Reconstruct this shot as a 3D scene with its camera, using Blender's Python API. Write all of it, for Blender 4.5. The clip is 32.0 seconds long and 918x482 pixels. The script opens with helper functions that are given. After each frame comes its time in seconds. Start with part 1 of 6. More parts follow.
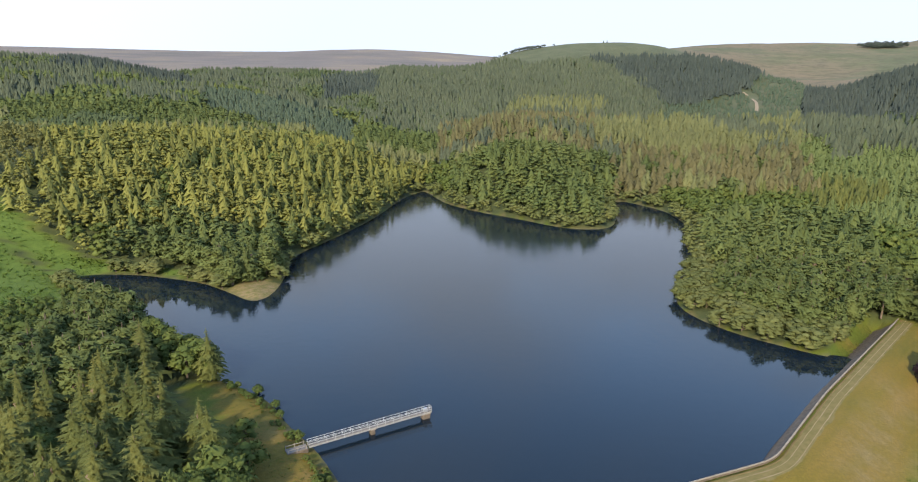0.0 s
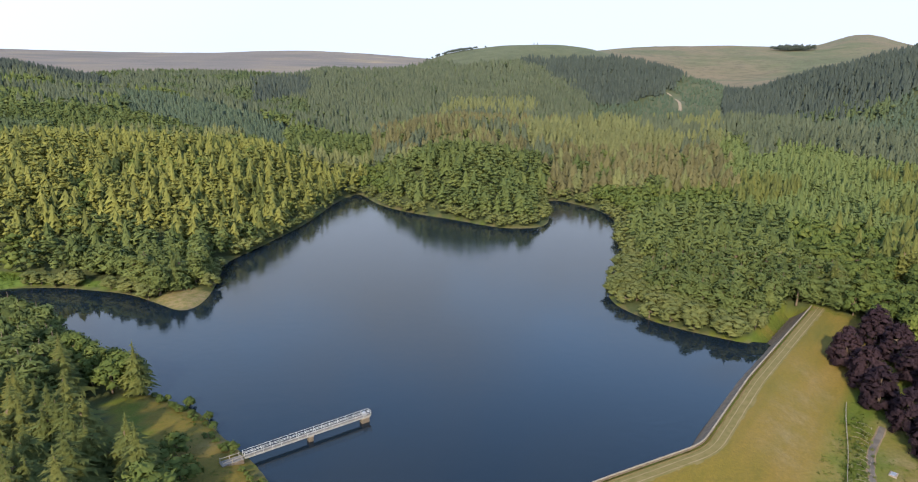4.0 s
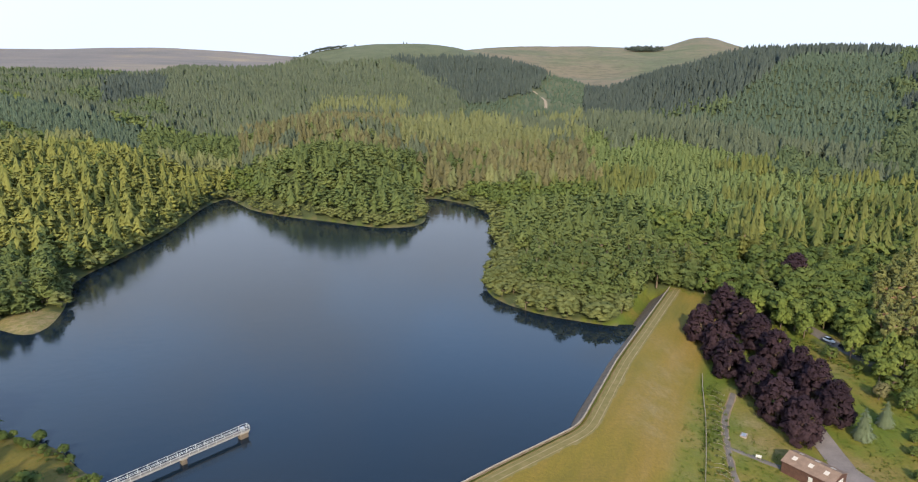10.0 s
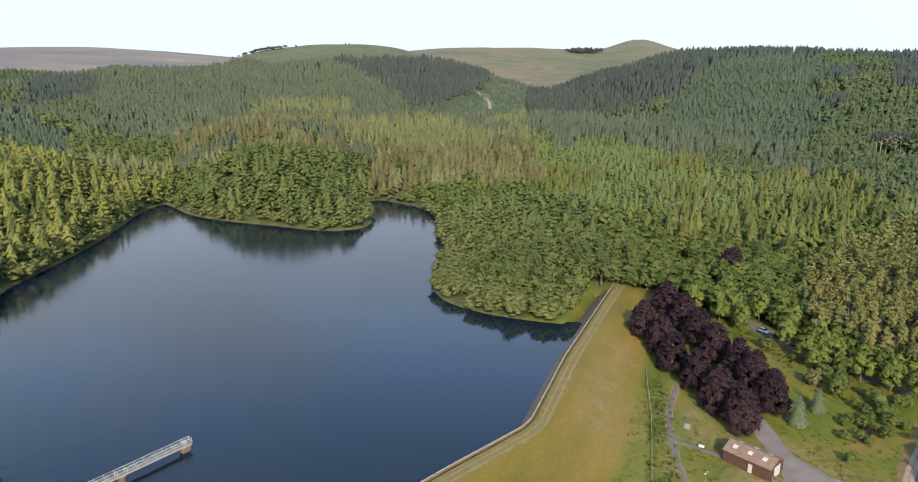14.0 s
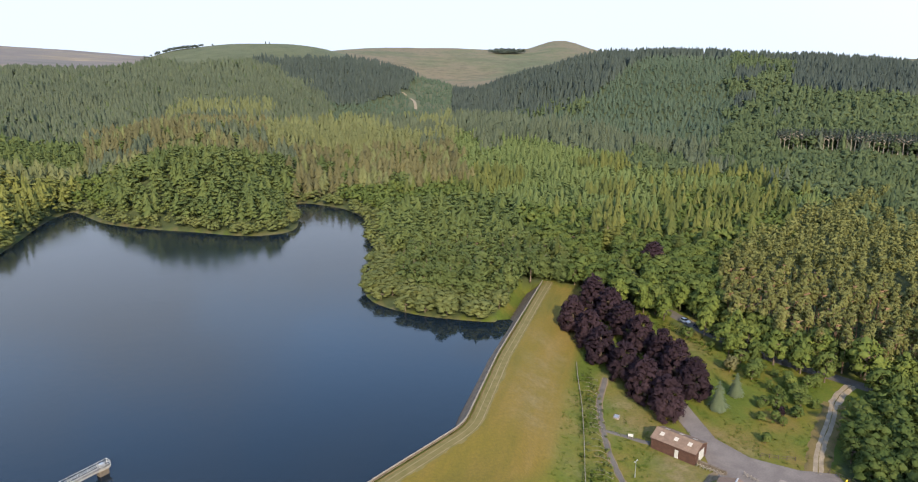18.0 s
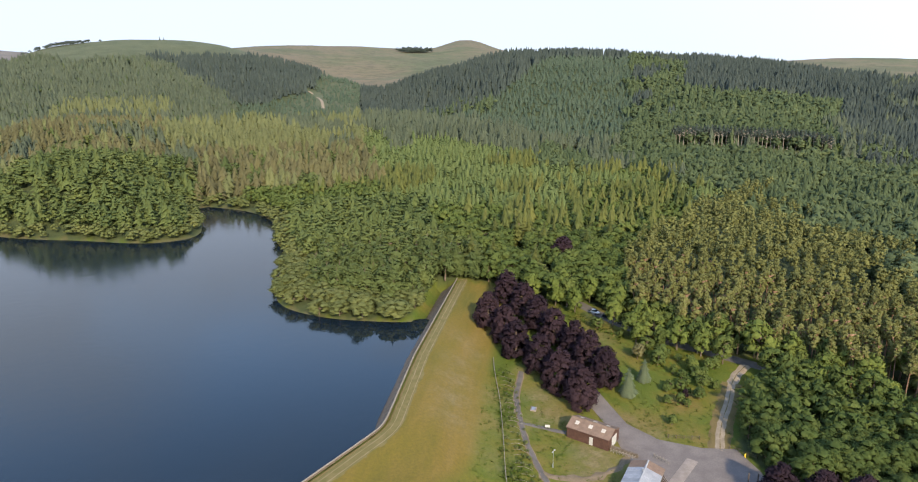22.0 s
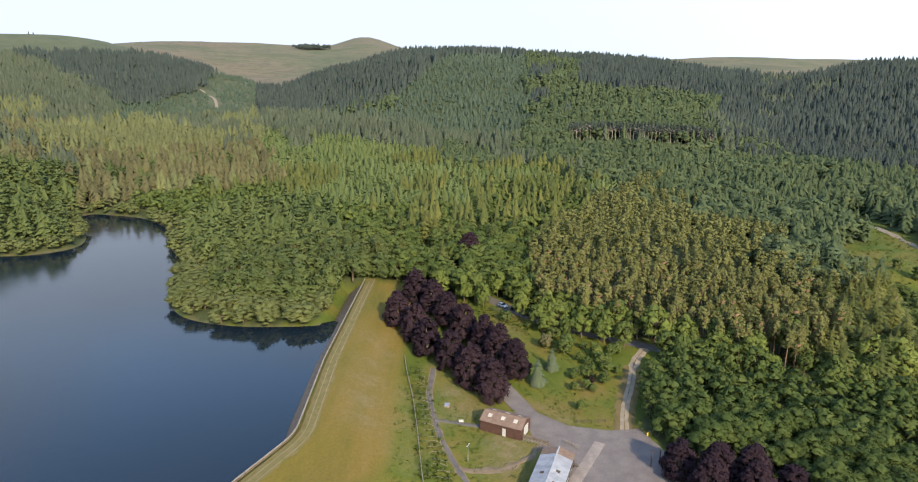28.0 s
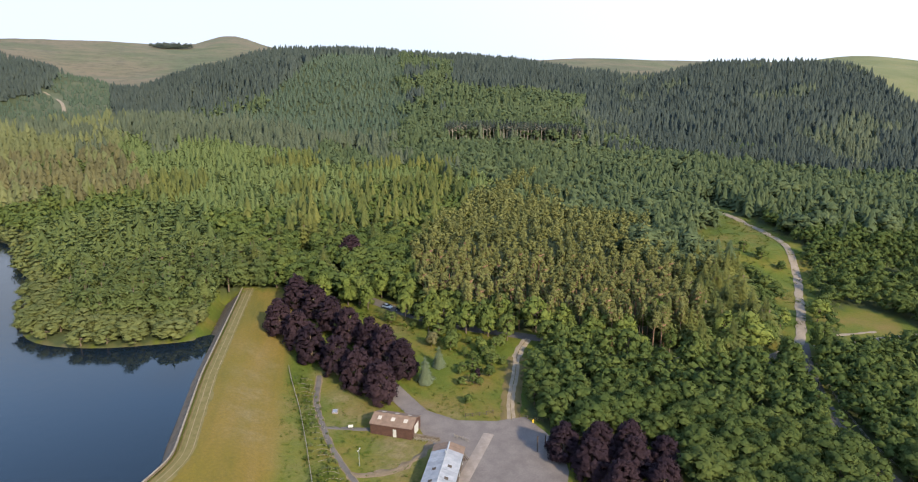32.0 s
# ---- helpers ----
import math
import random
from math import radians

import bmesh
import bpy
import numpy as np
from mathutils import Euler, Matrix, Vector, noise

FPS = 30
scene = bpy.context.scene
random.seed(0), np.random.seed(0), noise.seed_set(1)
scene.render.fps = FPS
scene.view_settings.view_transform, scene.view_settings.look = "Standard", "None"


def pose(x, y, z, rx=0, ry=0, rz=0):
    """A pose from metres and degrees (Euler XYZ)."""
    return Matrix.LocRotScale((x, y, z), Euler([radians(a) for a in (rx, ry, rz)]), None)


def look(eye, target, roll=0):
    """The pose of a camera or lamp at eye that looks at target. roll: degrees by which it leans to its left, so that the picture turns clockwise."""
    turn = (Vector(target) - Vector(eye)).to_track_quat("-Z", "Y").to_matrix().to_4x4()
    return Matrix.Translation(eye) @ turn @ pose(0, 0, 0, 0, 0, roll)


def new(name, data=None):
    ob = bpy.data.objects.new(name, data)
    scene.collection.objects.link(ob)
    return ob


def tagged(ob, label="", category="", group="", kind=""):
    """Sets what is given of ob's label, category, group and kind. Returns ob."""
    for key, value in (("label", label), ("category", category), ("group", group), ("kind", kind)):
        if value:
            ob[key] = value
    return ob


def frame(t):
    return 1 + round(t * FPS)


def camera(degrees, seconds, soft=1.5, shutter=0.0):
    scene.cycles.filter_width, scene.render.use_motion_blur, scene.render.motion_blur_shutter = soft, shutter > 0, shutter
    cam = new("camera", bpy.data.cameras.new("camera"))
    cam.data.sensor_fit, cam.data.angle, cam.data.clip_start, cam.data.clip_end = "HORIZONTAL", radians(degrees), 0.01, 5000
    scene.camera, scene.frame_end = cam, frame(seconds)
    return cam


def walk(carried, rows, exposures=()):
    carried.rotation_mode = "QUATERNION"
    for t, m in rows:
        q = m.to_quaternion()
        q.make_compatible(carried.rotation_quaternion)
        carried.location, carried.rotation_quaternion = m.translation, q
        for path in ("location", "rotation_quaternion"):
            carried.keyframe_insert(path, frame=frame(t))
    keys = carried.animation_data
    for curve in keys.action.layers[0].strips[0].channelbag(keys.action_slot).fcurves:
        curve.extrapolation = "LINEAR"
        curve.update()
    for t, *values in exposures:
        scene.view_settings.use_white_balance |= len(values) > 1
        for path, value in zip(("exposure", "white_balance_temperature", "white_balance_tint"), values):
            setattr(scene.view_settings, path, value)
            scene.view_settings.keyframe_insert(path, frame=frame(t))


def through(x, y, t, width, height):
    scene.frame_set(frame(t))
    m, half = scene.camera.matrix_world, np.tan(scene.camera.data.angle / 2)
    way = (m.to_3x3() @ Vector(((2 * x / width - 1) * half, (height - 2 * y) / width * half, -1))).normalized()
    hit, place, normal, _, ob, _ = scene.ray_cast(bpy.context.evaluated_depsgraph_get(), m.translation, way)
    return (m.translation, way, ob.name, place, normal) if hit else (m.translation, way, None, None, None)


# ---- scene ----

# ---- camera: a drone that hovers over the water's edge and turns to its right ----
# seconds, heading (degrees clockwise from the first), downward tilt, lean
TURN = [
    (0, 0.07, 14.09, 0.11),
    (0.5, 0.80, 14.05, 0.14),
    (1, 1.45, 14.04, 0.14),
    (1.5, 2.25, 13.99, 0.03),
    (2, 3.22, 13.97, 0.06),
    (2.5, 4.15, 13.96, 0.09),
    (3, 5.20, 13.96, 0.03),
    (3.5, 5.48, 13.95, 0.02),
    (5.5, 7.87, 13.97, -0.04),
    (6, 8.74, 13.97, -0.02),
    (6.5, 9.88, 13.96, -0.03),
    (7, 11.00, 13.99, -0.04),
    (7.5, 12.16, 13.99, -0.03),
    (8, 13.08, 13.97, -0.07),
    (8.5, 13.95, 14.00, -0.10),
    (9, 14.82, 14.00, -0.04),
    (9.5, 16.06, 14.04, -0.03),
    (10, 16.85, 14.04, -0.05),
    (10.5, 17.65, 14.04, -0.04),
    (11, 18.14, 14.04, -0.04),
    (11.5, 18.66, 14.02, -0.10),
    (12, 19.25, 14.00, -0.04),
    (12.5, 19.40, 14.00, -0.01),
    (13, 19.81, 14.00, 0.01),
    (13.5, 20.63, 13.99, -0.02),
    (14, 21.71, 13.97, -0.03),
    (14.5, 23.00, 13.97, -0.09),
    (16.5, 26.02, 13.96, -0.07),
    (17, 26.57, 13.97, -0.00),
    (17.5, 27.26, 13.95, -0.07),
    (18, 28.18, 13.95, -0.07),
    (18.5, 29.04, 13.96, -0.08),
    (19, 29.84, 13.95, -0.04),
    (19.5, 30.68, 13.92, -0.07),
    (20, 31.37, 13.93, 0.02),
    (20.5, 32.15, 13.96, 0.04),
    (21, 33.14, 14.03, 0.05),
    (21.5, 34.70, 14.06, 0.09),
    (22, 36.15, 14.05, 0.07),
    (22.5, 37.43, 14.07, 0.06),
    (23, 38.03, 14.15, 0.07),
    (23.5, 38.62, 14.24, 0.01),
    (24, 38.97, 14.31, -0.00),
    (24.5, 39.13, 14.32, 0.10),
    (26.5, 41.30, 14.27, 0.07),
    (27, 42.42, 14.27, 0.06),
    (27.5, 43.52, 14.27, 0.02),
    (28, 44.72, 14.24, 0.05),
    (28.5, 45.98, 14.26, 0.02),
    (29, 47.26, 14.25, 0.05),
    (29.5, 48.43, 14.24, -0.01),
    (30, 49.63, 14.24, 0.01),
    (30.5, 50.87, 14.22, -0.03),
    (31, 52.16, 14.21, -0.01),
    (31.5, 53.74, 14.20, -0.05),
    (32, 55.49, 14.20, -0.07),
]
EYE_Z = 80.0


def hover(t, heading, tilt, lean):
    a, d = radians(heading), radians(tilt)
    s = (t - 16) / 16
    # it drifts a metre or two as it turns
    eye = Vector((0.686 * s - 0.680 * (s * s - 0.33) + 0.232 * s ** 3, 2.787 * s + 0.120 * (s * s - 0.33) - 1.958 * s ** 3, EYE_Z + 0.170 * s - 0.120 * s ** 3))
    way = Vector((math.sin(a) * math.cos(d), math.cos(a) * math.cos(d), -math.sin(d)))
    return t, look(eye, eye + way * 100, lean)


cam = camera(71.07, 32.0, soft=1.1)
walk(cam, [hover(*row) for row in TURN], exposures=[(0.0, 0.593), (32.0, 0.593)])

# ---- daylight: bright broken cloud, a low soft sun ----
SUN_AZ, SUN_EL = 200.0, 30.0


def build_world():
    world = bpy.data.worlds.new("sky")
    scene.world = world
    world.use_nodes = True
    nt = world.node_tree
    nt.nodes.clear()
    N, L = nt.nodes.new, nt.links.new
    out, bg = N("ShaderNodeOutputWorld"), N("ShaderNodeBackground")
    sky = N("ShaderNodeTexSky")
    sky.sky_type = "NISHITA"
    sky.sun_disc = False
    sky.sun_elevation, sky.sun_rotation = radians(SUN_EL), radians(SUN_AZ)
    sky.air_density, sky.dust_density, sky.ozone_density = 1.0, 0.6, 2.0
    co = N("ShaderNodeTexCoord")
    sep = N("ShaderNodeSeparateXYZ")
    L(co.outputs["Generated"], sep.inputs[0])
    lift = N("ShaderNodeMath")
    lift.operation = "ADD"
    lift.inputs[1].default_value = 0.18
    L(sep.outputs["Z"], lift.inputs[0])
    div = N("ShaderNodeVectorMath")
    div.operation = "DIVIDE"
    comb = N("ShaderNodeCombineXYZ")
    for i in range(3):
        L(lift.outputs[0], comb.inputs[i])
    L(co.outputs["Generated"], div.inputs[0])
    L(comb.outputs[0], div.inputs[1])
    noi = N("ShaderNodeTexNoise")
    noi.inputs["Scale"].default_value = 1.9
    noi.inputs["Detail"].default_value = 6.0
    noi.inputs["Roughness"].default_value = 0.55
    L(div.outputs[0], noi.inputs["Vector"])
    # cloud closes up towards the horizon, as it does in perspective
    low = N("ShaderNodeMapRange")
    low.inputs["From Min"].default_value, low.inputs["From Max"].default_value = 0.08, 0.48
    low.inputs["To Min"].default_value, low.inputs["To Max"].default_value = 0.6, 0.0
    L(sep.outputs["Z"], low.inputs["Value"])
    add = N("ShaderNodeMath")
    add.operation = "ADD"
    calm = N("ShaderNodeMapRange")
    calm.inputs["To Min"].default_value, calm.inputs["To Max"].default_value = 0.18, 0.82
    L(noi.outputs["Fac"], calm.inputs["Value"])
    L(calm.outputs[0], add.inputs[0])
    L(low.outputs[0], add.inputs[1])
    ramp = N("ShaderNodeMapRange")
    ramp.inputs["From Min"].default_value, ramp.inputs["From Max"].default_value = 0.5, 0.8
    L(add.outputs[0], ramp.inputs["Value"])
    scale = N("ShaderNodeVectorMath")
    scale.operation = "SCALE"
    scale.inputs["Scale"].default_value = SKY_GAIN
    L(sky.outputs[0], scale.inputs[0])
    mix = N("ShaderNodeMix")
    mix.data_type = "RGBA"
    # cloud is brighter towards the sun
    dot = N("ShaderNodeVectorMath")
    dot.operation = "DOT_PRODUCT"
    dot.inputs[1].default_value = (math.sin(radians(SUN_AZ)) * math.cos(radians(SUN_EL)), math.cos(radians(SUN_AZ)) * math.cos(radians(SUN_EL)), math.sin(radians(SUN_EL)))
    L(co.outputs["Generated"], dot.inputs[0])
    glow = N("ShaderNodeMapRange")
    glow.inputs["From Min"].default_value, glow.inputs["From Max"].default_value = -0.7, 0.9
    L(dot.outputs["Value"], glow.inputs["Value"])
    tone = N("ShaderNodeMix")
    tone.data_type = "RGBA"
    tone.inputs["A"].default_value, tone.inputs["B"].default_value = (*CLOUD, 1), (*CLOUD_SUNNY, 1)
    L(glow.outputs[0], tone.inputs["Factor"])
    L(tone.outputs["Result"], mix.inputs["B"])
    L(ramp.outputs[0], mix.inputs["Factor"])
    L(scale.outputs[0], mix.inputs["A"])
    L(mix.outputs["Result"], bg.inputs["Color"])
    bg.inputs["Strength"].default_value = 0.794
    L(bg.outputs[0], out.inputs[0])


SKY_GAIN, CLOUD, CLOUD_SUNNY = 0.43, (0.77, 0.89, 1.1), (1.42, 1.47, 1.54)
build_world()
sun_data = bpy.data.lights.new("sun", "SUN")
sun_data.energy, sun_data.angle, sun_data.color = 5.0, radians(2.5), (1.0, 0.84, 0.6)
sun = new("sun", sun_data)
_a, _e = radians(SUN_AZ), radians(SUN_EL)
sun.matrix_world = look((0, 0, 0), (-math.sin(_a) * math.cos(_e), -math.cos(_a) * math.cos(_e), -math.sin(_e)))


# ---- materials ----
def rgba(c):
    return (*c, 1.0)


class Mat:
    """A node material with a Principled surface and a few shorthands."""

    def __init__(self, name, rough=0.8, metal=0.0):
        self.m = bpy.data.materials.new(name)
        self.m.use_nodes = True
        self.nt = self.m.node_tree
        self.bsdf = self.nt.nodes["Principled BSDF"]
        self.bsdf.inputs["Roughness"].default_value = rough
        self.bsdf.inputs["Metallic"].default_value = metal
        self.bsdf.inputs["Specular IOR Level"].default_value = 0.25
        geo = self.node("ShaderNodeNewGeometry")
        self.pos = geo.outputs["Position"]
        self.island = geo.outputs["Random Per Island"]
        self.random = self.node("ShaderNodeObjectInfo").outputs["Random"]

    def node(self, kind):
        return self.nt.nodes.new(kind)

    def link(self, a, b):
        self.nt.links.new(a, b)

    def noise(self, scale, detail=4.0, rough=0.55, vec=None, stretch=None, turn=0.0):
        n = self.node("ShaderNodeTexNoise")
        n.inputs["Scale"].default_value, n.inputs["Detail"].default_value = scale, detail
        n.inputs["Roughness"].default_value = rough
        v = vec or self.pos
        if stretch:
            mp = self.node("ShaderNodeMapping")
            mp.vector_type = "POINT"
            mp.inputs["Scale"].default_value = stretch
            rot = self.node("ShaderNodeVectorRotate")
            rot.rotation_type = "Z_AXIS"
            rot.inputs["Angle"].default_value = turn
            self.link(v, rot.inputs["Vector"])
            v = rot.outputs[0]
            self.link(v, mp.inputs[0])
            v = mp.outputs[0]
        self.link(v, n.inputs["Vector"])
        return n.outputs["Fac"]

    def cells(self, scale):
        n = self.node("ShaderNodeTexVoronoi")
        n.voronoi_dimensions = "2D"
        n.inputs["Scale"].default_value = scale
        self.link(self.pos, n.inputs["Vector"])
        s = self.node("ShaderNodeSeparateXYZ")
        self.link(n.outputs["Color"], s.inputs[0])
        return s.outputs[0]

    def ramp(self, fac, stops):
        n = self.node("ShaderNodeValToRGB")
        e = n.color_ramp.elements
        while len(e) < len(stops):
            e.new(0.5)
        for el, (p, c) in zip(e, stops):
            el.position, el.color = p, rgba(c)
        self.link(fac, n.inputs[0])
        return n.outputs[0]

    def span(self, fac, a, b, lo=0.0, hi=1.0):
        n = self.node("ShaderNodeMapRange")
        for key, v in (("From Min", a), ("From Max", b), ("To Min", lo), ("To Max", hi)):
            n.inputs[key].default_value = v
        self.link(fac, n.inputs["Value"])
        return n.outputs[0]

    def mix(self, fac, a, b, mode="MIX"):
        n = self.node("ShaderNodeMix")
        n.data_type, n.blend_type = "RGBA", mode
        for key, v in (("Factor", fac), ("A", a), ("B", b)):
            if hasattr(v, "is_linked") or hasattr(v, "links"):
                self.link(v, n.inputs[key])
            else:
                n.inputs[key].default_value = v if key == "Factor" else rgba(v)
        return n.outputs["Result"]

    def attr(self, name):
        n = self.node("ShaderNodeAttribute")
        n.attribute_name = name
        return n.outputs["Fac"]

    def color(self, c):
        if isinstance(c, tuple):
            self.bsdf.inputs["Base Color"].default_value = rgba(c)
        else:
            self.link(c, self.bsdf.inputs["Base Color"])
        return self

    def bump(self, fac, strength=0.4, distance=0.1):
        n = self.node("ShaderNodeBump")
        n.inputs["Strength"].default_value, n.inputs["Distance"].default_value = strength, distance
        self.link(fac, n.inputs["Height"])
        self.link(n.outputs[0], self.bsdf.inputs["Normal"])
        return self


def two_tone(name, a, b, scale=2.0, rough=0.8, metal=0.0, bump=0.3, fine=12.0, vary=0.0):
    """A surface of two tones in patches, with a finer grain on top."""
    k = Mat(name, rough, metal)
    patch, grain = k.noise(scale, 5), k.noise(scale * fine, 3)
    base = k.mix(k.span(patch, 0.35, 0.65), a, b)
    if vary:
        base = k.mix(k.span(k.random, 0.0, 1.0, 0.0, vary), base, tuple(0.5 * v for v in a))
    k.color(k.mix(k.span(grain, 0.3, 0.7, 0.0, 0.35), base, tuple(0.55 * v for v in a)))
    k.bump(grain, bump, 0.03)
    return k.m


def foliage(name, dark, mid, light, cell=0.16, through=0.26, single=False):
    """Leaves or needles: each tree has its own tone, each tuft a little of its own."""
    k = Mat(name, 0.75)
    k.bsdf.inputs["Specular IOR Level"].default_value = 0.08
    tree = k.random if single else k.cells(cell)
    c = k.ramp(tree, [(0.0, tuple((p + q) / 2 for p, q in zip(dark, mid))), (0.5, mid), (1.0, tuple(0.4 * p + 0.6 * q for p, q in zip(mid, light)))])
    stand = k.noise(0.012, 2)
    c = k.mix(k.span(stand, 0.35, 0.7, 0.0, 0.4), c, light)
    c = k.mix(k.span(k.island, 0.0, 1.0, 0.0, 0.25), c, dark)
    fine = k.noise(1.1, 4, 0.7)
    # shade between boughs is put into the colour: hollows darker, bumps lighter
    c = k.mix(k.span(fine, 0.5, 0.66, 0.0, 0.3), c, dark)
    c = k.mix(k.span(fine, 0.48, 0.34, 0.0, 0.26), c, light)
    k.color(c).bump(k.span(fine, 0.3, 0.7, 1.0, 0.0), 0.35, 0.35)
    tr = k.node("ShaderNodeBsdfTranslucent")
    k.link(c, tr.inputs["Color"])
    ms = k.node("ShaderNodeMixShader")
    ms.inputs[0].default_value = through
    k.link(k.bsdf.outputs[0], ms.inputs[1])
    k.link(tr.outputs[0], ms.inputs[2])
    k.link(ms.outputs[0], k.nt.nodes["Material Output"].inputs["Surface"])
    return k.m


def ground_material():
    k = Mat("turf_and_moor", 0.9)
    mead = k.ramp(k.noise(0.06, 6, 0.6), [(0.3, (0.05, 0.082, 0.006)), (0.47, (0.08, 0.098, 0.009)), (0.57, (0.112, 0.104, 0.013)), (0.7, (0.15, 0.108, 0.028))])
    moor = k.ramp(k.noise(0.007, 10, 0.68), [(0.33, (0.07, 0.084, 0.038)), (0.46, (0.108, 0.11, 0.053)), (0.57, (0.145, 0.122, 0.07)), (0.7, (0.1, 0.092, 0.064))])
    moor = k.mix(k.span(k.noise(0.0022, 5, 0.6), 0.44, 0.6, 0.0, 0.75), moor, (0.165, 0.122, 0.078))
    moor = k.mix(k.span(k.noise(0.0035, 5, 0.6, vec=None, stretch=(1, 1.7, 1), turn=0.6), 0.52, 0.62, 0.0, 0.6), moor, (0.075, 0.09, 0.042))
    moor = k.mix(k.span(k.noise(0.04, 8, 0.7), 0.48, 0.62, 0.0, 0.55), moor, (0.055, 0.056, 0.03))
    floor = k.ramp(k.noise(0.2, 5), [(0.3, (0.03, 0.042, 0.013)), (0.7, (0.06, 0.07, 0.024))])
    bracken = k.ramp(k.noise(0.35, 6, 0.65), [(0.3, (0.055, 0.094, 0.012)), (0.7, (0.098, 0.144, 0.022))])
    dam = k.ramp(k.noise(0.11, 6, 0.62, stretch=(0.22, 1, 1), turn=-0.79), [(0.28, (0.09, 0.08, 0.01)), (0.43, (0.128, 0.097, 0.013)), (0.56, (0.152, 0.105, 0.018)), (0.7, (0.178, 0.12, 0.032))])
    dry = k.ramp(k.noise(0.25, 6, 0.65), [(0.3, (0.125, 0.1, 0.035)), (0.5, (0.165, 0.125, 0.055)), (0.7, (0.2, 0.155, 0.085))])
    shore = k.ramp(k.noise(0.4, 6, 0.6), [(0.3, (0.062, 0.056, 0.028)), (0.7, (0.115, 0.098, 0.055))])
    c = k.mix(k.attr("wood"), mead, floor)
    c = k.mix(k.attr("moor"), c, moor)
    heath = k.ramp(k.noise(0.003, 8, 0.62), [(0.35, (0.11, 0.10, 0.095)), (0.52, (0.145, 0.125, 0.115)), (0.64, (0.19, 0.155, 0.115)), (0.72, (0.26, 0.20, 0.13))])
    c = k.mix(k.attr("heath"), c, heath)
    c = k.mix(k.attr("bracken"), c, bracken)
    felled = k.ramp(k.noise(0.03, 8, 0.7), [(0.3, (0.052, 0.064, 0.032)), (0.5, (0.078, 0.088, 0.044)), (0.7, (0.1, 0.104, 0.056))])
    c = k.mix(k.attr("felled"), c, felled)
    pasture = k.ramp(k.noise(0.012, 6, 0.6), [(0.35, (0.1, 0.115, 0.042)), (0.5, (0.135, 0.14, 0.055)), (0.65, (0.165, 0.155, 0.068))])
    c = k.mix(k.attr("pasture"), c, pasture)
    c = k.mix(k.attr("dam"), c, dam)
    worn = k.node("ShaderNodeMath")
    worn.operation = "MULTIPLY"
    k.link(k.attr("dry"), worn.inputs[0])
    k.link(k.span(k.noise(0.5, 5, 0.7), 0.3, 0.55, 0.25, 1.0), worn.inputs[1])
    c = k.mix(worn.outputs[0], c, dry)
    c = k.mix(k.attr("shore"), c, shore)
    fine = k.noise(1.5, 6, 0.65)
    c = k.mix(k.span(fine, 0.35, 0.75, 0.0, 0.38), c, (0.03, 0.035, 0.012))
    k.color(c).bump(fine, 0.6, 0.25)
    return k.m


def water_material():
    k = Mat("lake_water", 0.06)
    k.color((0.006, 0.0115, 0.018))
    k.bsdf.inputs["IOR"].default_value = 1.33
    k.bsdf.inputs["Specular IOR Level"].default_value = 0.5
    small, large, gusts = k.noise(1.3, 3, 0.55), k.noise(0.35, 2, 0.5), k.noise(0.018, 3)
    # the dam's far corner lies sheltered
    far = k.node("ShaderNodeVectorMath")
    far.operation = "DISTANCE"
    k.link(k.pos, far.inputs[0])
    far.inputs[1].default_value = (112.0, 160.0, 0.0)
    inlet = k.node("ShaderNodeVectorMath")
    inlet.operation = "DISTANCE"
    k.link(k.pos, inlet.inputs[0])
    inlet.inputs[1].default_value = (-135.0, 240.0, 0.0)
    shelter = k.node("ShaderNodeMath")
    shelter.operation = "MULTIPLY"
    k.link(k.span(far.outputs["Value"], 22.0, 60.0, 0.12, 1.0), shelter.inputs[0])
    k.link(k.span(inlet.outputs["Value"], 30.0, 85.0, 0.15, 1.0), shelter.inputs[1])
    shelter = shelter.outputs[0]
    height_ = k.node("ShaderNodeMath")
    height_.operation = "MULTIPLY_ADD"
    k.link(large, height_.inputs[0])
    height_.inputs[1].default_value = 1.6
    k.link(small, height_.inputs[2])
    gust = k.node("ShaderNodeMath")
    gust.operation = "MULTIPLY"
    k.link(k.span(gusts, 0.35, 0.65, 0.55, 1.0), gust.inputs[0])
    k.link(shelter, gust.inputs[1])
    m = k.node("ShaderNodeMath")
    m.operation = "MULTIPLY"
    k.link(height_.outputs[0], m.inputs[0])
    k.link(gust.outputs[0], m.inputs[1])
    k.bump(m.outputs[0], 0.36, 0.075)
    k.link(k.span(gust.outputs[0], 0.1, 1.0, 0.03, 0.1), k.bsdf.inputs["Roughness"])
    return k.m


